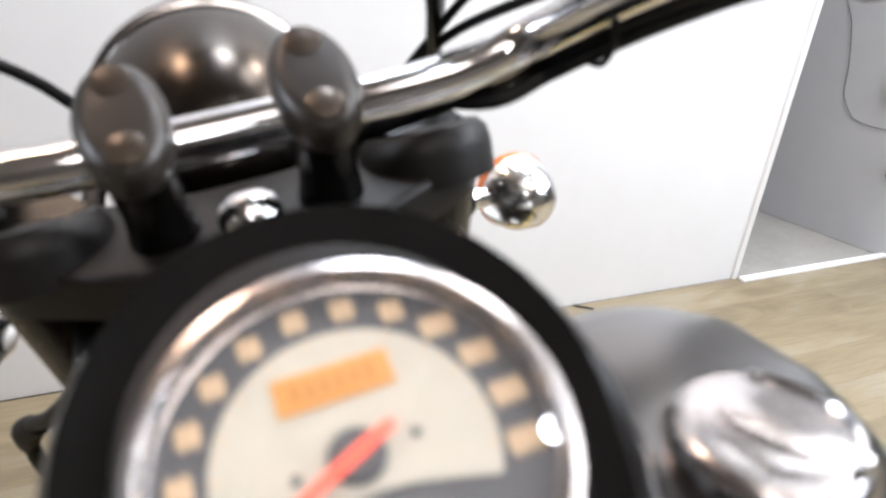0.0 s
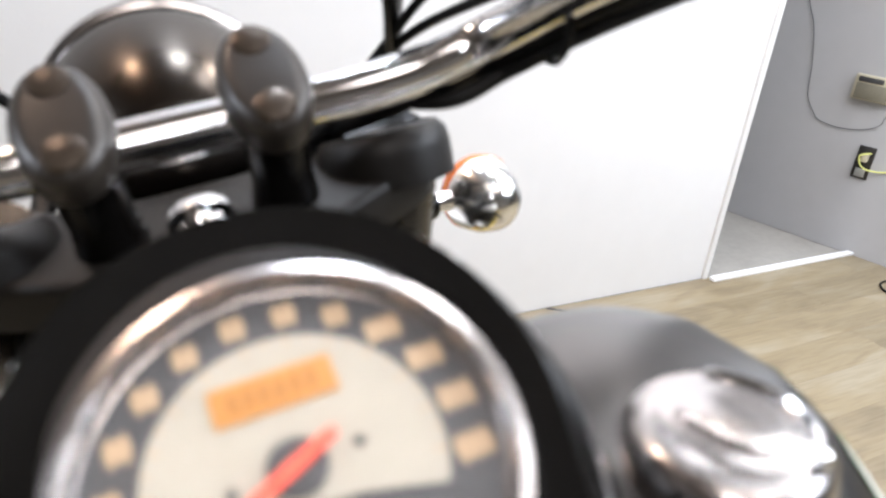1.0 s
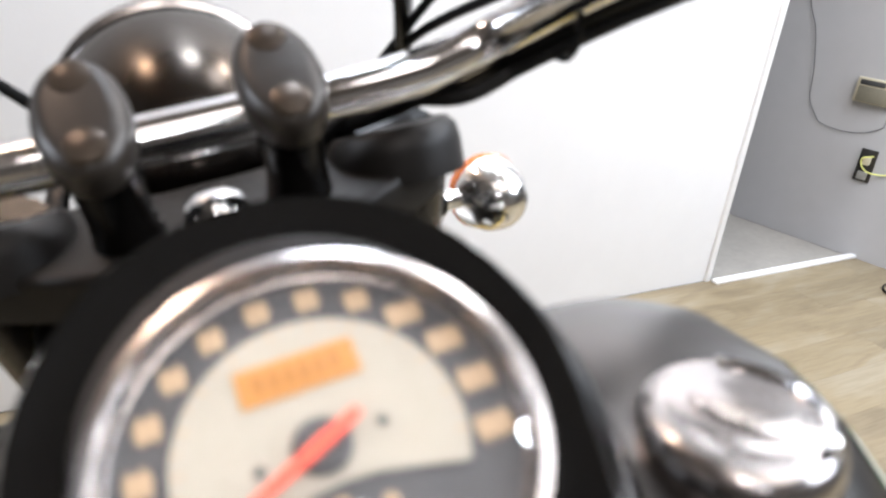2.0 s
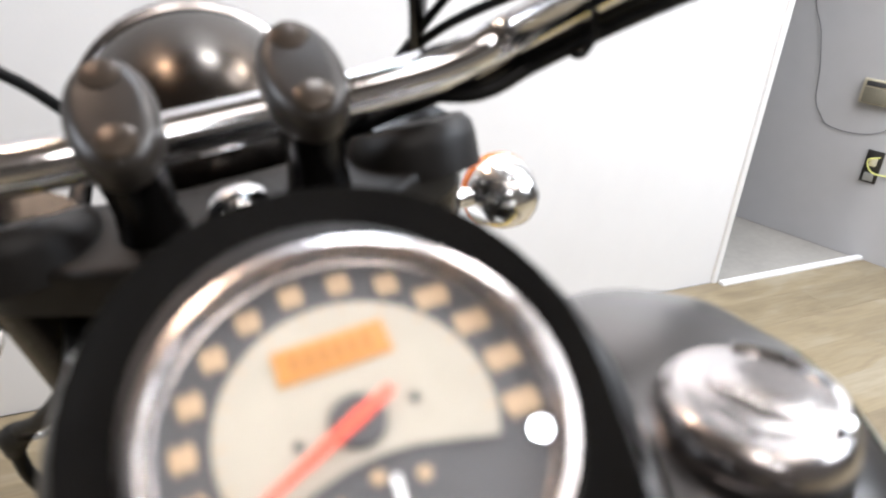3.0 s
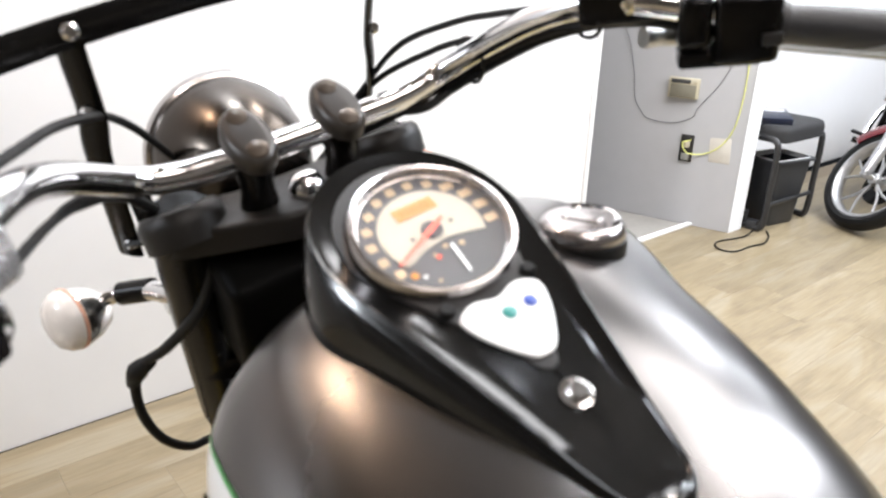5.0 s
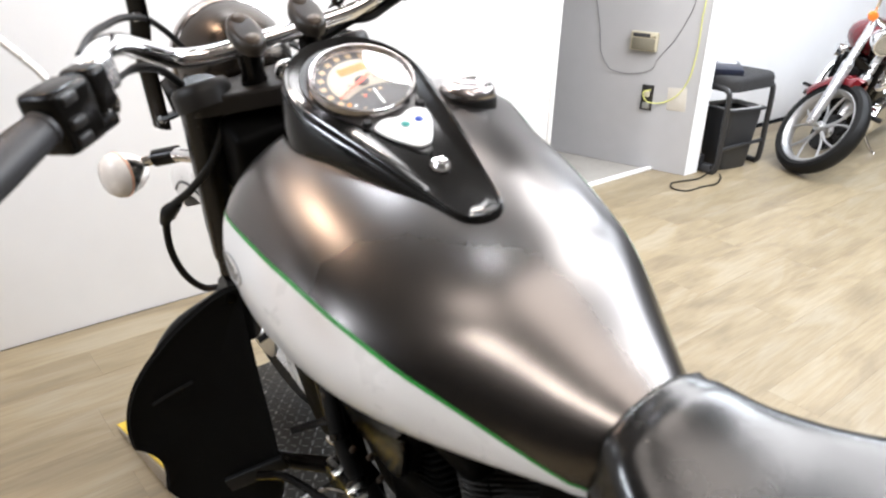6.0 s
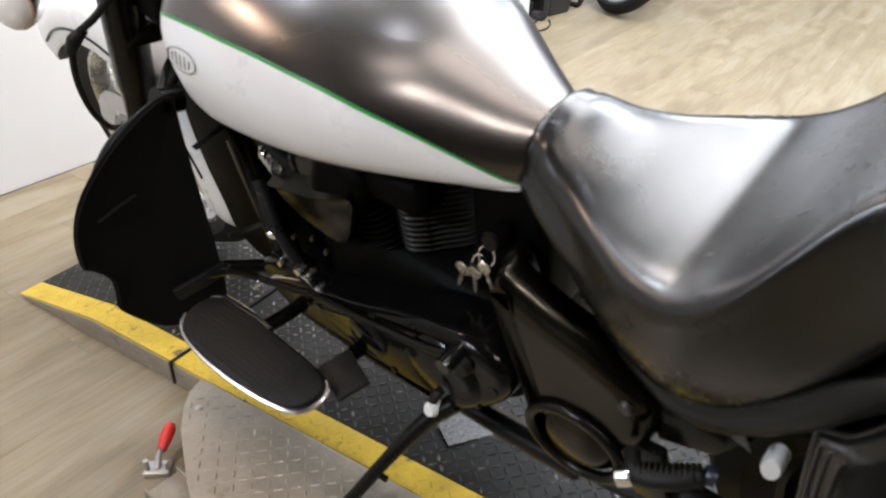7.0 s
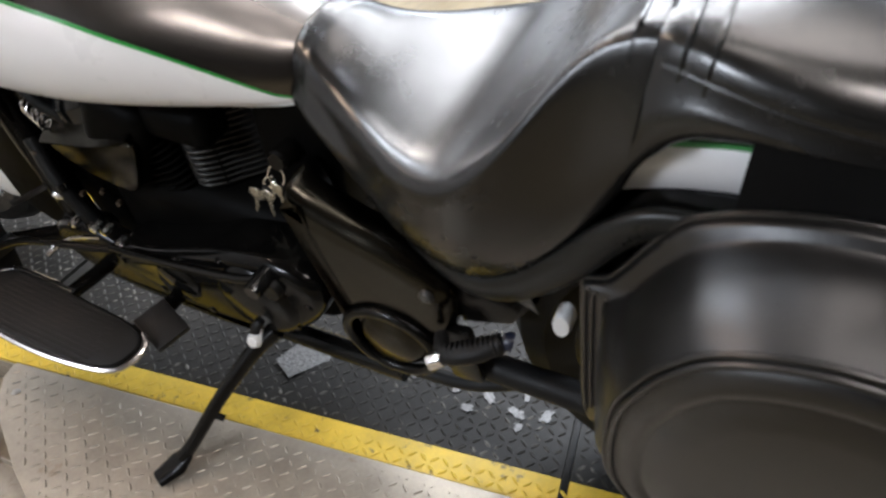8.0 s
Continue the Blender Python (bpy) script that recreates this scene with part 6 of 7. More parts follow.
lock = part("ignition_lock", lathe([(0, 0.022), (0.012, 0.022), (0.016, 0.018), (0.017, 0), (0.017, -0.03)], Matrix.Translation((-0.095, -0.449, 0.570)) @ pose(0, 0, 0, 0, -80, 0), 20), M_BLACK, bike)
KP = Vector((-0.120, -0.448, 0.563))
part("key_ring", tube([KP + Vector((0.004 * math.sin(a), 0.013 * math.cos(a) + 0.001, 0.015 * math.sin(a) - 0.011)) for a in [i * math.pi / 7 for i in range(14)]], 0.0016, 6, 2, closed=True), M_CHROME, lock, "steel split ring")
part("key_ring", tube([KP + Vector((-0.002 + 0.005 * math.sin(a), 0.011 * math.cos(a) + 0.014, 0.012 * math.sin(a) - 0.031)) for a in [i * math.pi / 6 for i in range(12)]], 0.0015, 6, 2, closed=True), M_CHROME, lock)


def key(dy, dz, lean, big):
    out = [(p.x, p.y) for p in curve_points([(0.0, 0.0, 0), (0.009 * big, 0.006, 0), (0.010 * big, 0.016, 0), (0, 0.022, 0), (-0.010 * big, 0.016, 0), (-0.009 * big, 0.006, 0)], 3, True)]
    bm = slab(out, 0.002, None, 0.0004, 1)
    add(bm, slab([(-0.003, 0.001), (-0.003, -0.020), (-0.0015, -0.030), (0.002, -0.031), (0.0035, -0.024), (0.0028, -0.018), (0.0036, -0.012), (0.003, 0.001)], 0.0018, None, 0.0003, 1))
    bm.transform(Matrix.Translation(KP + Vector((-0.006, dy, dz))) @ side_plane(0) @ pose(0, 0, 0, 0, 0, lean))
    return bm


part("key", key(0.043, -0.064, 15, 1.25), M_KEY, lock, "pale brass key")
part("key", key(0.020, -0.060, 0, 1.1), M_KEY, lock)
part("key", key(-0.002, -0.040, -20, 1.0), M_KEY, lock)
part("key_fob", slab([(-0.008, -0.012), (0.008, -0.012), (0.009, 0.010), (-0.007, 0.010)], 0.004, Matrix.Translation(KP + Vector((-0.003, 0.022, -0.045))) @ side_plane(0) @ pose(0, 0, 0, 0, 0, 25), 0.0015, 2), M_RUBBER, lock, "small black fob")

# --- seats ---
SEAT = [(-0.468, 0.050, 0.698, 0.722, 0.056, 0.655), (-0.478, 0.070, 0.715, 0.742, 0.074, 0.640), (-0.495, 0.080, 0.713, 0.743, 0.087, 0.634), (-0.53, 0.094, 0.698, 0.722, 0.106, 0.626), (-0.588, 0.127, 0.687, 0.701, 0.130, 0.600), (-0.63, 0.156, 0.686, 0.696, 0.144, 0.570), (-0.665, 0.177, 0.687, 0.697, 0.153, 0.545), (-0.70, 0.192, 0.691, 0.701, 0.158, 0.530), (-0.735, 0.199, 0.702, 0.712, 0.162, 0.522), (-0.766, 0.195, 0.728, 0.735, 0.163, 0.530), (-0.795, 0.178, 0.766, 0.766, 0.163, 0.549), (-0.82, 0.153, 0.808, 0.806, 0.162, 0.570), (-0.842, 0.133, 0.840, 0.840, 0.158, 0.596), (-0.865, 0.124, 0.857, 0.861, 0.155, 0.632), (-0.89, 0.122, 0.866, 0.872, 0.150, 0.682), (-0.905, 0.122, 0.868, 0.876, 0.147, 0.720)]
PILLION = [(-0.903, 0.120, 0.867, 0.874, 0.147, 0.716), (-0.912, 0.124, 0.870, 0.880, 0.146, 0.744), (-0.935, 0.132, 0.872, 0.888, 0.144, 0.788), (-0.98, 0.146, 0.868, 0.892, 0.144, 0.800), (-1.05, 0.155, 0.862, 0.894, 0.144, 0.808), (-1.12, 0.152, 0.860, 0.892, 0.138, 0.812), (-1.20, 0.138, 0.856, 0.886, 0.124, 0.816), (-1.26, 0.112, 0.852, 0.876, 0.10, 0.820), (-1.29, 0.07, 0.850, 0.860, 0.07, 0.824)]


def seat_ring(y, w, zs, zc, wb, zb):
    half = [(0.0, zc)]
    for f in (0.18, 0.36, 0.54, 0.70, 0.84):
        half.append((w * f, zc + (zs + 0.006 - zc) * f ** 2.2))
    half += [(w * 0.94, zs + 0.004), (w * 0.99, zs - 0.003), (w + 0.004, zs - 0.014), (w + 0.006 + 0.15 * (wb - w), zs - 0.03)]
    z0 = zs - 0.03
    for f in (0.2, 0.45, 0.7, 0.9):
        half.append((w + 0.006 + (wb - w) * (0.15 + 0.85 * f) + 0.010 * math.sin(math.pi * f), z0 + (zb + 0.008 - z0) * f))
    half += [(wb, zb + 0.004), (wb - 0.012, zb), (wb * 0.5, zb)]
    return [(-x, y, z) for x, z in half] + [(x, y, z) for x, z in half[:0:-1]]


def dense(rows, step=0.008):
    rows = sorted(rows, reverse=True)
    out = []
    tabs = [[(r[0], r[i]) for r in rows] for i in range(1, 6)]
    n = int((rows[0][0] - rows[-1][0]) / step)
    for k in range(n + 1):
        y = rows[0][0] + (rows[-1][0] - rows[0][0]) * k / n
        e = min(k, n - k)
        out.append((y, *[interp(t, y) if e < 3 else smooth_interp(t, y) for t in tabs]))
    return out


seat = part("rider_seat", loft([seat_ring(*r) for r in dense(SEAT)]), M_LEATHER, bike, "creased black vinyl rider seat", 60)
pil = part("pillion_seat", loft([seat_ring(*r) for r in dense(PILLION)]), M_LEATHER, bike, "black vinyl pillion seat", 60)


# piping where top and skirt meet, and lower down the skirt
for s in (-1, 1):
    part("seat_piping", tube([(s * (interp([(q[0], q[1]) for q in PILLION], y) + 0.004), y, interp([(q[0], q[2]) for q in PILLION], y) - 0.018) for y in [-0.915 - 0.05 * k for k in range(8)]], 0.003, 6, 4), M_LEATHER, pil)
for y in (-0.886, -0.930, -0.953):
    rows = SEAT if y > -0.9 else PILLION
    w, zs, zc = (interp([(q[0], q[i]) for q in rows], y) for i in (1, 2, 3))
    pts = [(x * w, y, zc + (zs + 0.006 - zc) * abs(x) ** 2.2 + 0.001) for x in (-0.9, -0.7, -0.4, 0, 0.4, 0.7, 0.9)]
    low = zs - (0.025 if y > -0.9 else 0.07)
    pts = [(-w - 0.006, y, low), (-w - 0.004, y, zs - 0.015)] + pts + [(w + 0.004, y, zs - 0.015), (w + 0.006, y, low)]
    part("seat_seam", tube(pts, 0.0019, 6, 4), M_LEATHER, seat if y > -0.9 else pil)

# --- rear fender, strut, wheel, peg ---
RX = Vector((0, -1.07, 0.349))
rf = part("rear_fender", fender(RX.y, 0.318, 0.452, 0.112, 15, 158, 36, 0.044), M_WHITE, bike, "pearl white rear fender with a green line", 50)
for s in (-1, 1):
    part("fender_stripe", tube([(s * 0.1050, RX.y + 0.4570 * math.cos(radians(a)), 0.318 + 0.4570 * math.sin(radians(a))) for a in range(20, 146, 7)], 0.0035, 6, 2), M_GREEN, rf, "green pinstripe")
part("inner_fender", fender(RX.y, 0.318, 0.384, 0.107, 5, 160, 30, 0.03), M_BLACK, bike, "black inner fender below the white one", 50)
wheel(part("rear_axle", tube([(-0.14, RX.y, RX.z), (0.14, RX.y, RX.z)], 0.016, 12, 2), M_BLACK, bike), Matrix.Translation(RX) @ pose(0, 0, 0, 0, 90, 0), 0.316, 0.17, 10, rim_mat=M_BLACK)
for s in (-1, 1):
    strut_out = [(p.x, p.y) for p in curve_points([(u, v, 0) for u, v in ((-0.60, 0.612), (-0.66, 0.572), (-0.72, 0.545), (-0.79, 0.552), (-0.855, 0.612), (-0.912, 0.686), (-0.96, 0.712), (-1.12, 0.720), (-1.12, 0.69), (-0.98, 0.685), (-0.940, 0.660), (-0.890, 0.585), (-0.84, 0.525), (-0.77, 0.492), (-0.70, 0.500), (-0.63, 0.552))], 4, True)]
    part("fender_strut", slab(strut_out, 0.030, side_plane(-0.116 if s < 0 else 0.086), 0.013, 5), M_BLACK, bike, "black backing of the fender strut", 60)
    part("fender_strut", tube([(s * x, y, z) for x, y, z in ((0.135, -0.605, 0.612), (0.142, -0.650, 0.566), (0.148, -0.700, 0.528), (0.153, -0.748, 0.511), (0.156, -0.800, 0.531), (0.156, -0.860, 0.596), (0.154, -0.910, 0.668), (0.150, -0.960, 0.697), (0.146, -1.10, 0.708))], [0.010, 0.015, 0.020, 0.023, 0.024, 0.024, 0.021, 0.018, 0.016], 16, 5, squash=0.55, up=(1, 0, 0.25)), M_STRUT, bike, "satin black fender strut sweeping below the seat", 60)
    part("swingarm", tube([(s * 0.13, -0.56, 0.29), (s * 0.135, -0.75, 0.30), (s * 0.14, -1.07, 0.318)], 0.022, 14, 4), M_RUBBER, bike)
    part("lower_rail", tube([(s * 0.125, -0.60, 0.185), (s * 0.125, -0.72, 0.205), (s * 0.11, -0.80, 0.235)], 0.012, 12, 4), M_RUBBER, bike)
part("strut_plate", slab([(-0.70, 0.50), (-0.76, 0.53), (-0.83, 0.50), (-0.80, 0.44), (-0.73, 0.41)], 0.02, side_plane(-0.13), 0.006), M_BLACK, bike)
peg = part("passenger_peg", tube([(-0.185, -0.715, 0.42), (-0.215, -0.735, 0.426), (-0.205, -0.775, 0.440), (-0.185, -0.800, 0.450)], [0.009, 0.012, 0.013, 0.012], 14, 5), M_RUBBER, bike, "ribbed rubber passenger peg, folded")
bm = bmesh.new()
for k in range(11):
    f = k / 10
    c = Vector((-0.214, -0.738, 0.427)).lerp(Vector((-0.188, -0.797, 0.449)), f)
    add(bm, tube([c, c + Vector((0.0011, -0.0026, 0.001))], 0.0148, 14, 2))
part("peg_rib", bm, M_RUBBER, peg)
part("peg_cap", lathe([(0, 0.007), (0.009, 0.006), (0.013, 0.0), (0.013, -0.006)], Matrix.Translation((-0.181, -0.806, 0.452)) @ pose(0, 0, 0, -75, 0, 15), 16), M_NAVY, peg, "dark blue peg end")
part("peg_joint", lathe([(0, 0.008), (0.010, 0.007), (0.012, 0.0), (0.012, -0.012)], Matrix.Translation((-0.222, -0.728, 0.421)) @ pose(0, 0, 0, 60, 0, 20), 14), M_CHROME, peg)
part("peg_bracket", box(-0.165, -0.735, 0.36, 0.02, 0.05, 0.11, 0.006, 2, Euler((radians(-12), 0, 0)).to_matrix().to_4x4()), M_BLACK, bike)
part("white_spacer", lathe([(0, 0.006), (0.020, 0.005), (0.024, 0.0), (0.024, -0.02)], Matrix.Translation((-0.12, -0.857, 0.436)) @ pose(0, 0, 0, 0, -90, 0) @ Matrix.Diagonal((1.0, 0.55, 1.0, 1.0)), 24), M_WHITE, bike)
part("frame_tag", slab([(-0.80, 0.505), (-0.835, 0.49), (-0.815, 0.53)], 0.002, side_plane(-0.152), 0.0004), M_PAPER, bike)

# --- saddlebag ---


BAG_IN = [(-0.911, 0.330), (-0.897, 0.45), (-0.884, 0.575), (-0.888, 0.592), (-0.911, 0.604), (-0.937, 0.657), (-0.961, 0.704), (-0.987, 0.727), (-1.046, 0.752), (-1.12, 0.764), (-1.21, 0.758), (-1.30, 0.730), (-1.365, 0.670), (-1.39, 0.57), (-1.385, 0.46), (-1.34, 0.37), (-1.24, 0.315), (-1.10, 0.290), (-0.985, 0.285), (-0.935, 0.300)]
BAG_OUT = [(-0.962, 0.455), (-0.955, 0.515), (-0.955, 0.555), (-0.959, 0.588), (-0.968, 0.616), (-0.980, 0.648), (-0.998, 0.677), (-1.018, 0.700), (-1.062, 0.724), (-1.12, 0.736), (-1.20, 0.728), (-1.28, 0.700), (-1.335, 0.645), (-1.36, 0.56), (-1.35, 0.47), (-1.31, 0.40), (-1.23, 0.36), (-1.11, 0.345), (-1.03, 0.365), (-0.985, 0.405)]


def bag_ring(x, f, shrink=1.0):
    """A ring of the bag: f runs from the inner outline to the outer one, shrunk towards the middle."""
    pts = [((a[0] + (b[0] - a[0]) * f, a[1] + (b[1] - a[1]) * f)) for a, b in zip(BAG_IN, BAG_OUT)]
    return [(x, -1.15 + (p.x + 1.15) * shrink, 0.54 + (p.y - 0.54) * shrink) for p in curve_points([(u, v, 0) for u, v in pts], 4, True)]


bag = part("saddlebag", loft([bag_ring(*q) for q in ((-0.142, 0.0, 0.8), (-0.146, 0.0, 0.97), (-0.150, 0.0, 0.995), (-0.157, 0.0), (-0.166, 0.02), (-0.171, 0.08), (-0.174, 0.36), (-0.178, 0.42), (-0.188, 0.44), (-0.215, 0.50), (-0.245, 0.64), (-0.266, 0.83), (-0.279, 0.96), (-0.284, 1.0), (-0.2845, 1.0, 0.985), (-0.2835, 1.0, 0.97), (-0.2885, 1.0, 0.955), (-0.295, 1.0, 0.92), (-0.299, 1.0, 0.86), (-0.299, 1.0, 0.815), (-0.2965, 1.0, 0.80), (-0.2965, 1.0, 0.785), (-0.300, 1.0, 0.76), (-0.302, 1.0, 0.6), (-0.303, 1.0, 0.3), (-0.303, 1.0, 0.04))]), M_BAG, bike, "rigid black leather saddlebag with double piping", 60)
for x, f, g, r in ((-0.157, 0.0, 1.003, 0.0034), (-0.284, 1.0, 1.002, 0.0034), (-0.289, 1.0, 0.968, 0.0040)):
    part("bag_piping", tube(bag_ring(x, f, g)[::2], r, 8, 2, closed=True), M_BAG, bag)
part("bag_strap", slab([(-1.005, 0.70), (-1.26, 0.70), (-1.26, 0.845), (-1.0, 0.835)], 0.005, side_plane(-0.148), 0.001), M_SUEDE, bag, "dark throw-over strap under the pillion seat")
for x, f in ((-0.1712, 0.09), (-0.1728, 0.22), (-0.1765, 0.39)):
    seam = bag_ring(x, f)
    part("gusset_seam", tube([(u - 0.0008, v + 0.0006, w) for u, v, w in seam[0:14:2]], 0.0016, 6, 3), M_STITCH, bag, "pale stitched seam")
bm = bmesh.new()
for k in range(6):
    add(bm, slab([(-1.05 - 0.022 * k, 0.452), (-1.065 - 0.022 * k, 0.452), (-1.065 - 0.022 * k, 0.480), (-1.05 - 0.022 * k, 0.480)], 0.002, side_plane(-0.3035), 0.0005, 1))
part("bag_lettering_bars", bm, M_RUBBER, bag)

# ---------- parked motorcycles along the wall ----------
M_CAST = material("dull_cast_alloy", (0.40, 0.40, 0.40), 0.36, 0.7, 0.15, 30)
M_SLIDER = material("brushed_fork_alloy", (0.50, 0.50, 0.51), 0.30, 0.85, 0.1, 30)
def parked_bike(m, steer):
    """A red cruiser: x right, y ahead, z up, 0 below its front axle."""
    b = empty("parked_motorcycle", m, "dark red cruiser motorcycle with alloy wheels parked along the wall", "motorcycle", "motorcycles parked along the wall")
    S = pose(0, -0.06, 0.315) @ Matrix.Rotation(radians(steer), 4, Vector((0, -0.47, 0.88))) @ pose(0, 0.06, -0.315)

    def sp(name, bm, mat, parent, label=""):
        bm.transform(S)
        return part(name, bm, mat, parent, label)

    ax = sp("front_axle", tube([(-0.11, 0, 0.315), (0.11, 0, 0.315)], 0.014, 10, 2), M_STEEL, b)
    wheel(ax, S @ pose(0, 0, 0.315) @ pose(0, 0, 0, 0, 90, 0), 0.315, 0.10, 10, rim_mat=M_CAST, thin=0.62)
    for s in (-1, 1):
        leg = sp("fork_leg", tube([(s * 0.088, 0.0, 0.295), (s * 0.088, -0.03, 0.36), (s * 0.088, -0.10, 0.50), (s * 0.088, -0.165, 0.615), (s * 0.088, -0.19, 0.66), (s * 0.088, -0.20, 0.68)], [0.026, 0.030, 0.031, 0.033, 0.036, 0.026], 14, 3), M_SLIDER, b, "polished fork slider")
        sp("fork_tube", tube([(s * 0.088, -0.185, 0.65), (s * 0.088, -0.34, 0.93)], 0.024, 12, 2), M_ALU, leg)
        sp("turn_signal", lathe([(0, -0.03), (0.024, -0.02), (0.03, 0.0), (0.028, 0.012), (0, 0.022)], pose(s * 0.15, -0.30, 0.93, -90), 18), M_AMBER, b, "amber turn signal")
        part("frame_tube", tube([(s * 0.03, -0.36, 0.78), (s * 0.08, -0.45, 0.5), (s * 0.10, -0.52, 0.2), (s * 0.10, -0.95, 0.17), (s * 0.11, -1.3, 0.25)], 0.016, 10, 5), M_BLACK, b)
        part("exhaust_pipe", tube([(s * 0.10, -0.55, 0.45), (s * 0.16, -0.48, 0.32), (s * 0.17, -0.6, 0.22), (s * 0.17, -1.1, 0.22), (s * 0.17, -1.75, 0.24)], [0.02, 0.02, 0.022, 0.032, 0.034], 14, 5), M_CHROME, b, "chrome exhaust pipe")
        part("foot_peg", tube([(s * 0.12, -0.5, 0.36), (s * 0.26, -0.49, 0.36)], 0.017, 10, 2), M_RUBBER, b)
    sp("yoke", box(0, -0.34, 0.93, 0.25, 0.07, 0.03, 0.008), M_CHROME, b)
    lamp2 = sp("headlight_shell", lathe([(0, -0.08), (0.04, -0.065), (0.065, -0.02), (0.073, 0.04), (0.073, 0.05)], pose(0, -0.255, 0.865, -90), 28), M_CHROME, b, "chrome headlight shell")
    sp("headlight_rim", lathe([(0.073, 0.04), (0.077, 0.048), (0.073, 0.062), (0.064, 0.062)], pose(0, -0.255, 0.865, -90), 28), M_CHROME, lamp2)
    sp("headlight_lens", lathe([(0.066, 0.058), (0.04, 0.068), (0, 0.072)], pose(0, -0.255, 0.865, -90), 28), M_STEEL, lamp2, "ribbed headlight lens")
    sp("fork_brace", box(0, -0.225, 0.70, 0.20, 0.05, 0.05, 0.012), M_BLACK, b)
    sp("brake_disc", lathe([(0.05, -0.003), (0.125, -0.003), (0.125, 0.003), (0.05, 0.003), (0.05, -0.003)], pose(-0.056, 0, 0.315) @ pose(0, 0, 0, 0, 90, 0), 32), M_BLACK, ax)
    part("radiator", box(0, -0.46, 0.50, 0.26, 0.06, 0.40, 0.01), M_BLACK, b, "black radiator")
    part("control_bracket", tube([(0.08, -0.52, 0.30), (0.17, -0.46, 0.35), (0.25, -0.45, 0.38)], 0.013, 8, 3), M_BLACK, b)
    part("toe_pedal", box(0.24, -0.44, 0.42, 0.075, 0.03, 0.018, 0.005), M_RUBBER, b)
    part("horn", lathe([(0, 0.05), (0.05, 0.045), (0.062, 0.02), (0.05, 0.0), (0, 0.0)], Matrix.Translation((-0.14, -0.50, 0.58)) @ pose(0, 0, 0, -70, 25, 0), 24), M_CHROME, b, "chrome horn cover")
    part("coil_box", box(0.13, -0.58, 0.56, 0.09, 0.16, 0.20, 0.02), M_BLACK, b)
    part("breather_cover", box(0.19, -0.72, 0.655, 0.10, 0.18, 0.085, 0.02, 3), M_CHROME, b, "chrome intake cover")
    part("rear_pipe", tube([(0.19, -0.72, 0.60), (0.22, -0.68, 0.54), (0.23, -0.62, 0.44), (0.22, -0.58, 0.34), (0.20, -0.66, 0.25)], 0.019, 12, 4), M_CHROME, b)
    sp("handlebar", tube([(-0.40, -0.62, 1.07), (-0.33, -0.50, 1.09), (-0.20, -0.36, 1.05), (-0.10, -0.34, 0.93), (0.10, -0.34, 0.93), (0.20, -0.36, 1.05), (0.33, -0.50, 1.09), (0.40, -0.62, 1.07)], 0.0125, 12, 5), M_CHROME, b, "chrome handlebar")
    for s in (-1, 1):
        sp("grip", tube([(s * 0.335, -0.51, 1.09), (s * 0.42, -0.655, 1.065)], 0.018, 12, 2), M_RUBBER, b)
        sp("lever", tube([(s * 0.31, -0.44, 1.08), (s * 0.36, -0.47, 1.07), (s * 0.42, -0.60, 1.05)], 0.007, 8, 4), M_ALU, b)
    sp("front_fender", fender(0, 0.315, 0.330, 0.06, 98, 172, 22, 0.05), M_REDGLOSS, b, "dark red front fender")
    part("fuel_tank", loft([[(x * w, y, zb + (z0 + 1) * 0.5 * (ztop - zb)) for x, z0 in [(math.cos(2 * math.pi * k / 20), math.sin(2 * math.pi * k / 20)) for k in range(20)]] for y, w, zb, ztop in ((-0.39, 0.05, 0.78, 0.85), (-0.41, 0.11, 0.73, 0.90), (-0.46, 0.17, 0.70, 0.93), (-0.56, 0.195, 0.68, 0.94), (-0.70, 0.17, 0.67, 0.90), (-0.85, 0.10, 0.66, 0.80), (-0.92, 0.05, 0.68, 0.74))]), M_REDGLOSS, b, "dark red fuel tank")
    part("seat", loft([[(x * w, y, zc + z0 * h) for x, z0 in [(math.cos(2 * math.pi * k / 18), math.sin(2 * math.pi * k / 18)) for k in range(18)]] for y, w, zc, h in ((-0.88, 0.07, 0.69, 0.03), (-1.0, 0.14, 0.65, 0.05), (-1.12, 0.16, 0.66, 0.06), (-1.22, 0.14, 0.74, 0.06), (-1.45, 0.12, 0.77, 0.05), (-1.60, 0.08, 0.77, 0.03))]), M_LEATHER, b, "black vinyl seat")
    eng = part("crankcase", box(0, -0.74, 0.37, 0.30, 0.44, 0.34, 0.04, 3), M_BLACK, b)
    for cy, t in ((-0.68, -22), (-0.82, 22)):
        bm = lathe([(0, 0), (0.05, 0), (0.05, 0.16), (0, 0.16)], None, 18)
        for k in range(8):
            add(bm, lathe([(0.048, 0.012 + 0.018 * k), (0.078, 0.014 + 0.018 * k), (0.078, 0.020 + 0.018 * k), (0.048, 0.022 + 0.018 * k)], None, 22))
        add(bm, box(0, 0, 0.18, 0.14, 0.12, 0.05, 0.015))
        bm.transform(pose(0, cy, 0.43, t))
        part("cylinder", bm, M_PANEL, eng)
    part("air_cleaner", lathe([(0, 0.06), (0.07, 0.055), (0.085, 0.03), (0.085, 0.0)], Matrix.Translation((-0.13, -0.74, 0.56)) @ pose(0, 0, 0, 0, -90, 0), 28), M_CHROME, eng, "chrome air cleaner")
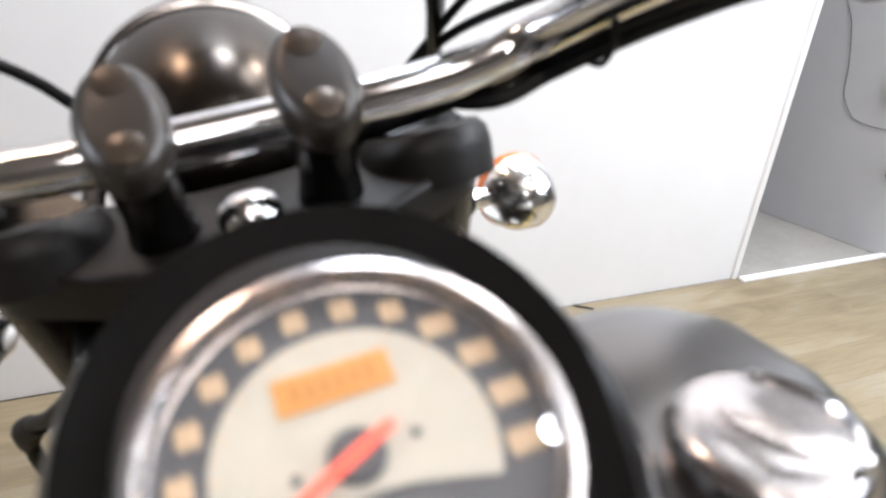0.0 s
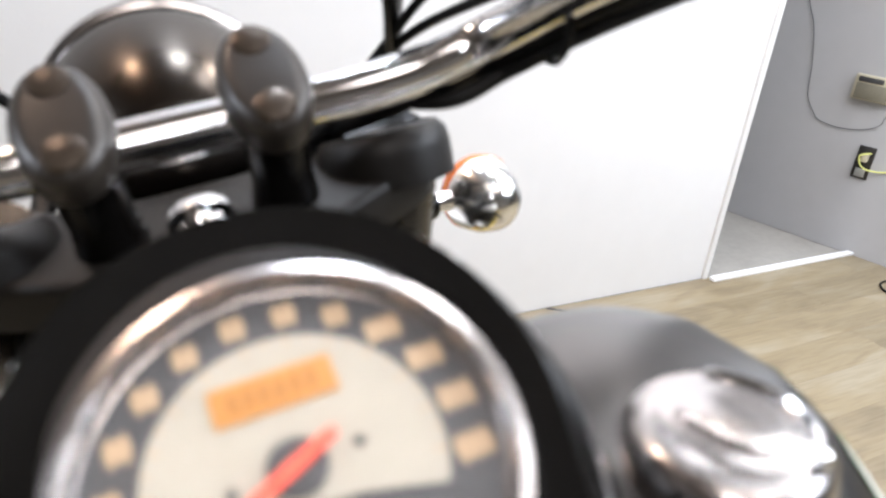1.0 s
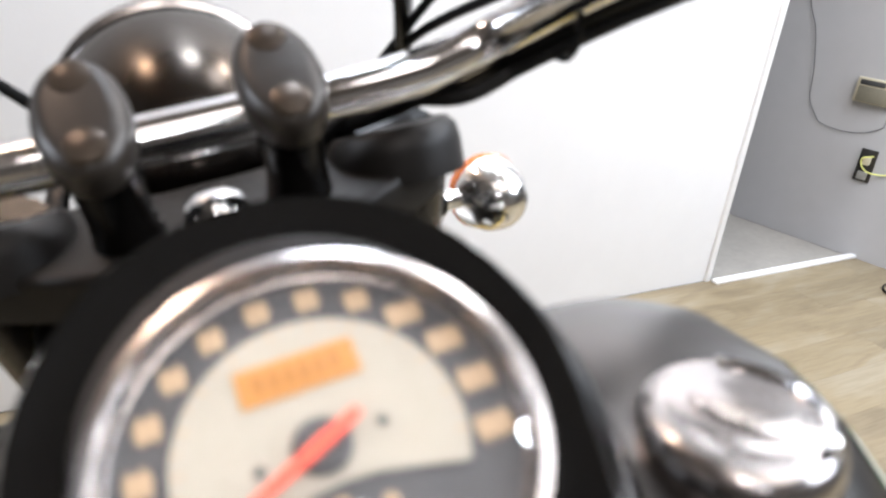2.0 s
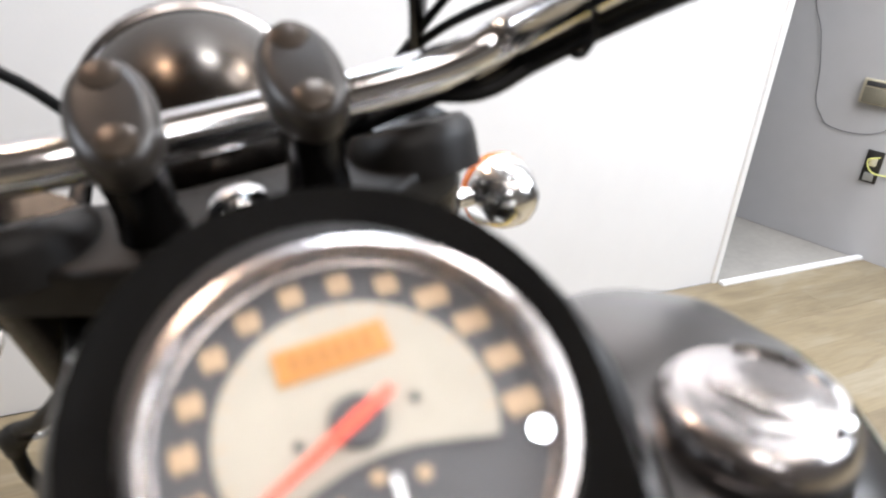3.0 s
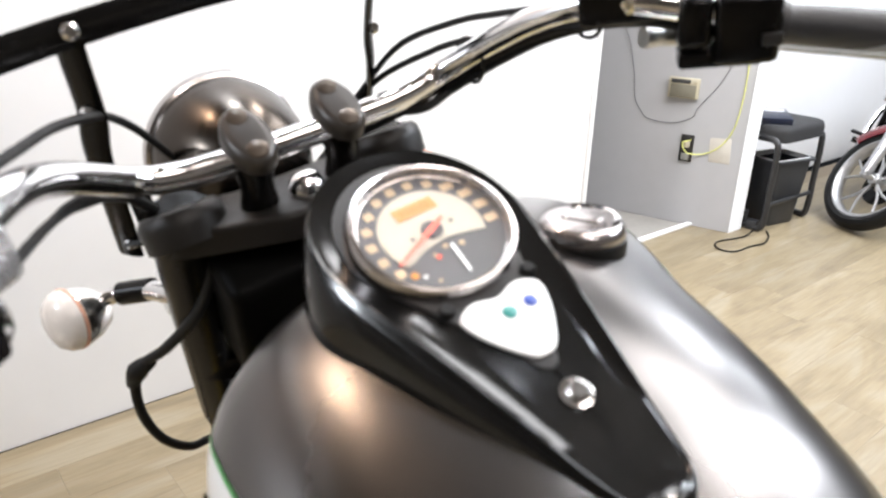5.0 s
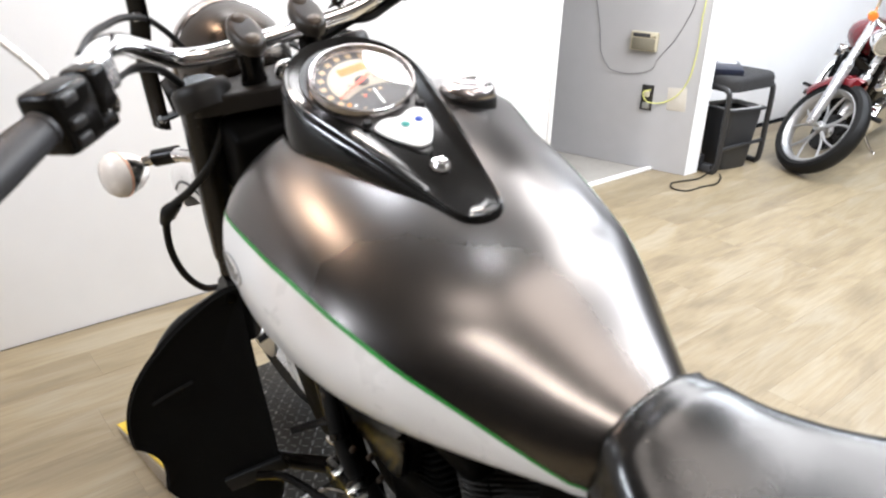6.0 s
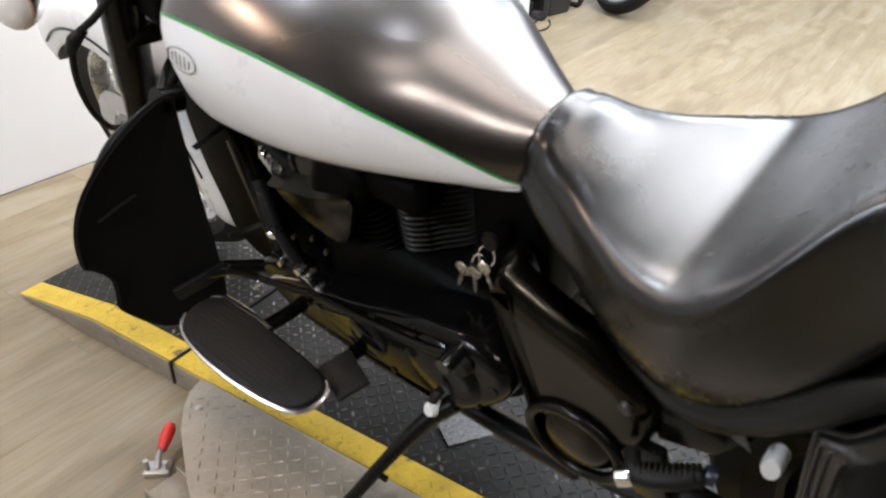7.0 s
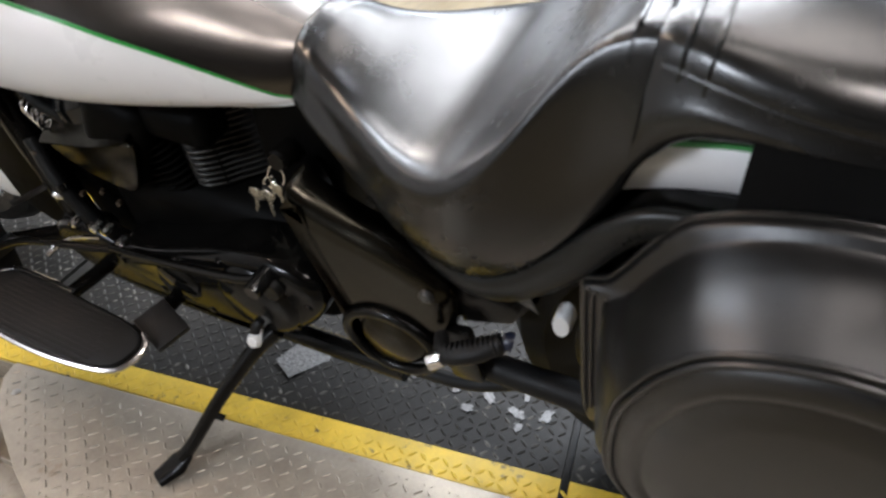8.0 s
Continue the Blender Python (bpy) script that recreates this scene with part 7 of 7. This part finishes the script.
    part("primary_cover", slab([(p.x, p.y) for p in curve_points([(-0.52, 0.34, 0), (-0.58, 0.24, 0), (-0.80, 0.23, 0), (-1.0, 0.26, 0), (-1.04, 0.36, 0), (-0.9, 0.42, 0), (-0.62, 0.42, 0)], 4, True)], 0.06, side_plane(-0.155), 0.02, 4), M_CHROME, eng, "chrome primary cover")
    rx = part("rear_axle", tube([(-0.12, -1.6, 0.31), (0.12, -1.6, 0.31)], 0.014, 10, 2), M_STEEL, b)
    wheel(rx, pose(0, -1.6, 0.31) @ pose(0, 0, 0, 0, 90, 0), 0.31, 0.15, 10)
    part("rear_fender", fender(-1.6, 0.31, 0.345, 0.09, 20, 140, 24, 0.06), M_REDGLOSS, b, "dark red rear fender")
    part("side_stand", tube([(-0.14, -0.78, 0.20), (-0.22, -0.80, 0.10), (-0.31, -0.81, 0.045), (-0.36, -0.85, 0.04)], [0.012, 0.011, 0.010, 0.012], 10, 4), M_CHROME, b, "chrome side stand")
    return b


first = parked_bike(ROOM @ pose(3.545, 1.018, -0.003, 0, 0, 98) @ pose(0, 0, 0, 0, -13, 0) @ Matrix.Scale(0.876, 4), 52)
copy_thing(first, ROOM @ pose(5.63, 1.165, -0.003, 0, 0, 98) @ pose(0, 0, 0, 0, -13, 0) @ Matrix.Scale(0.89, 4))

# ---------- floor ----------
floor = part("floor", box(1.8, -1.53, -0.03, 13.8, 6.34, 0.04, 0), material("floor_underlay", (0.20, 0.16, 0.11), 0.7))
floor.matrix_world = ROOM
tagged(floor, "light oak vinyl plank floor with a satin finish", "floor", kind="structure")
PL, PW = 1.22, 0.152
shared = None
y = 1.505 - PW / 2
rng = random.Random(11)
while y > -2.6:
    x = -1.6 - PL * rng.random()
    while x < 7.6:
        if shared is None:
            ob = part("plank", box(0, 0, -0.0048, PL - 0.0003, PW - 0.0003, 0.0096, 0.0002, 1), M_PLANK, floor)
            shared = ob.data
        else:
            ob = new("plank", shared)
            ob.parent = floor
        ob.location = (x + PL / 2, y, rng.uniform(-0.0003, 0.0))
        x += PL
    y -= PW
far = bmesh.new()
add(far, box(1.8, -3.66, -0.0062, 13.6, 1.96, 0.009, 0))
add(far, box(-3.30, -0.59, -0.0070, 3.4, 4.18, 0.009, 0))
add(far, box(8.1, -1.1, -0.0066, 1.1, 4.9, 0.009, 0))
tagged(part("far_planking", far, M_PLANK, floor), kind="stuff")
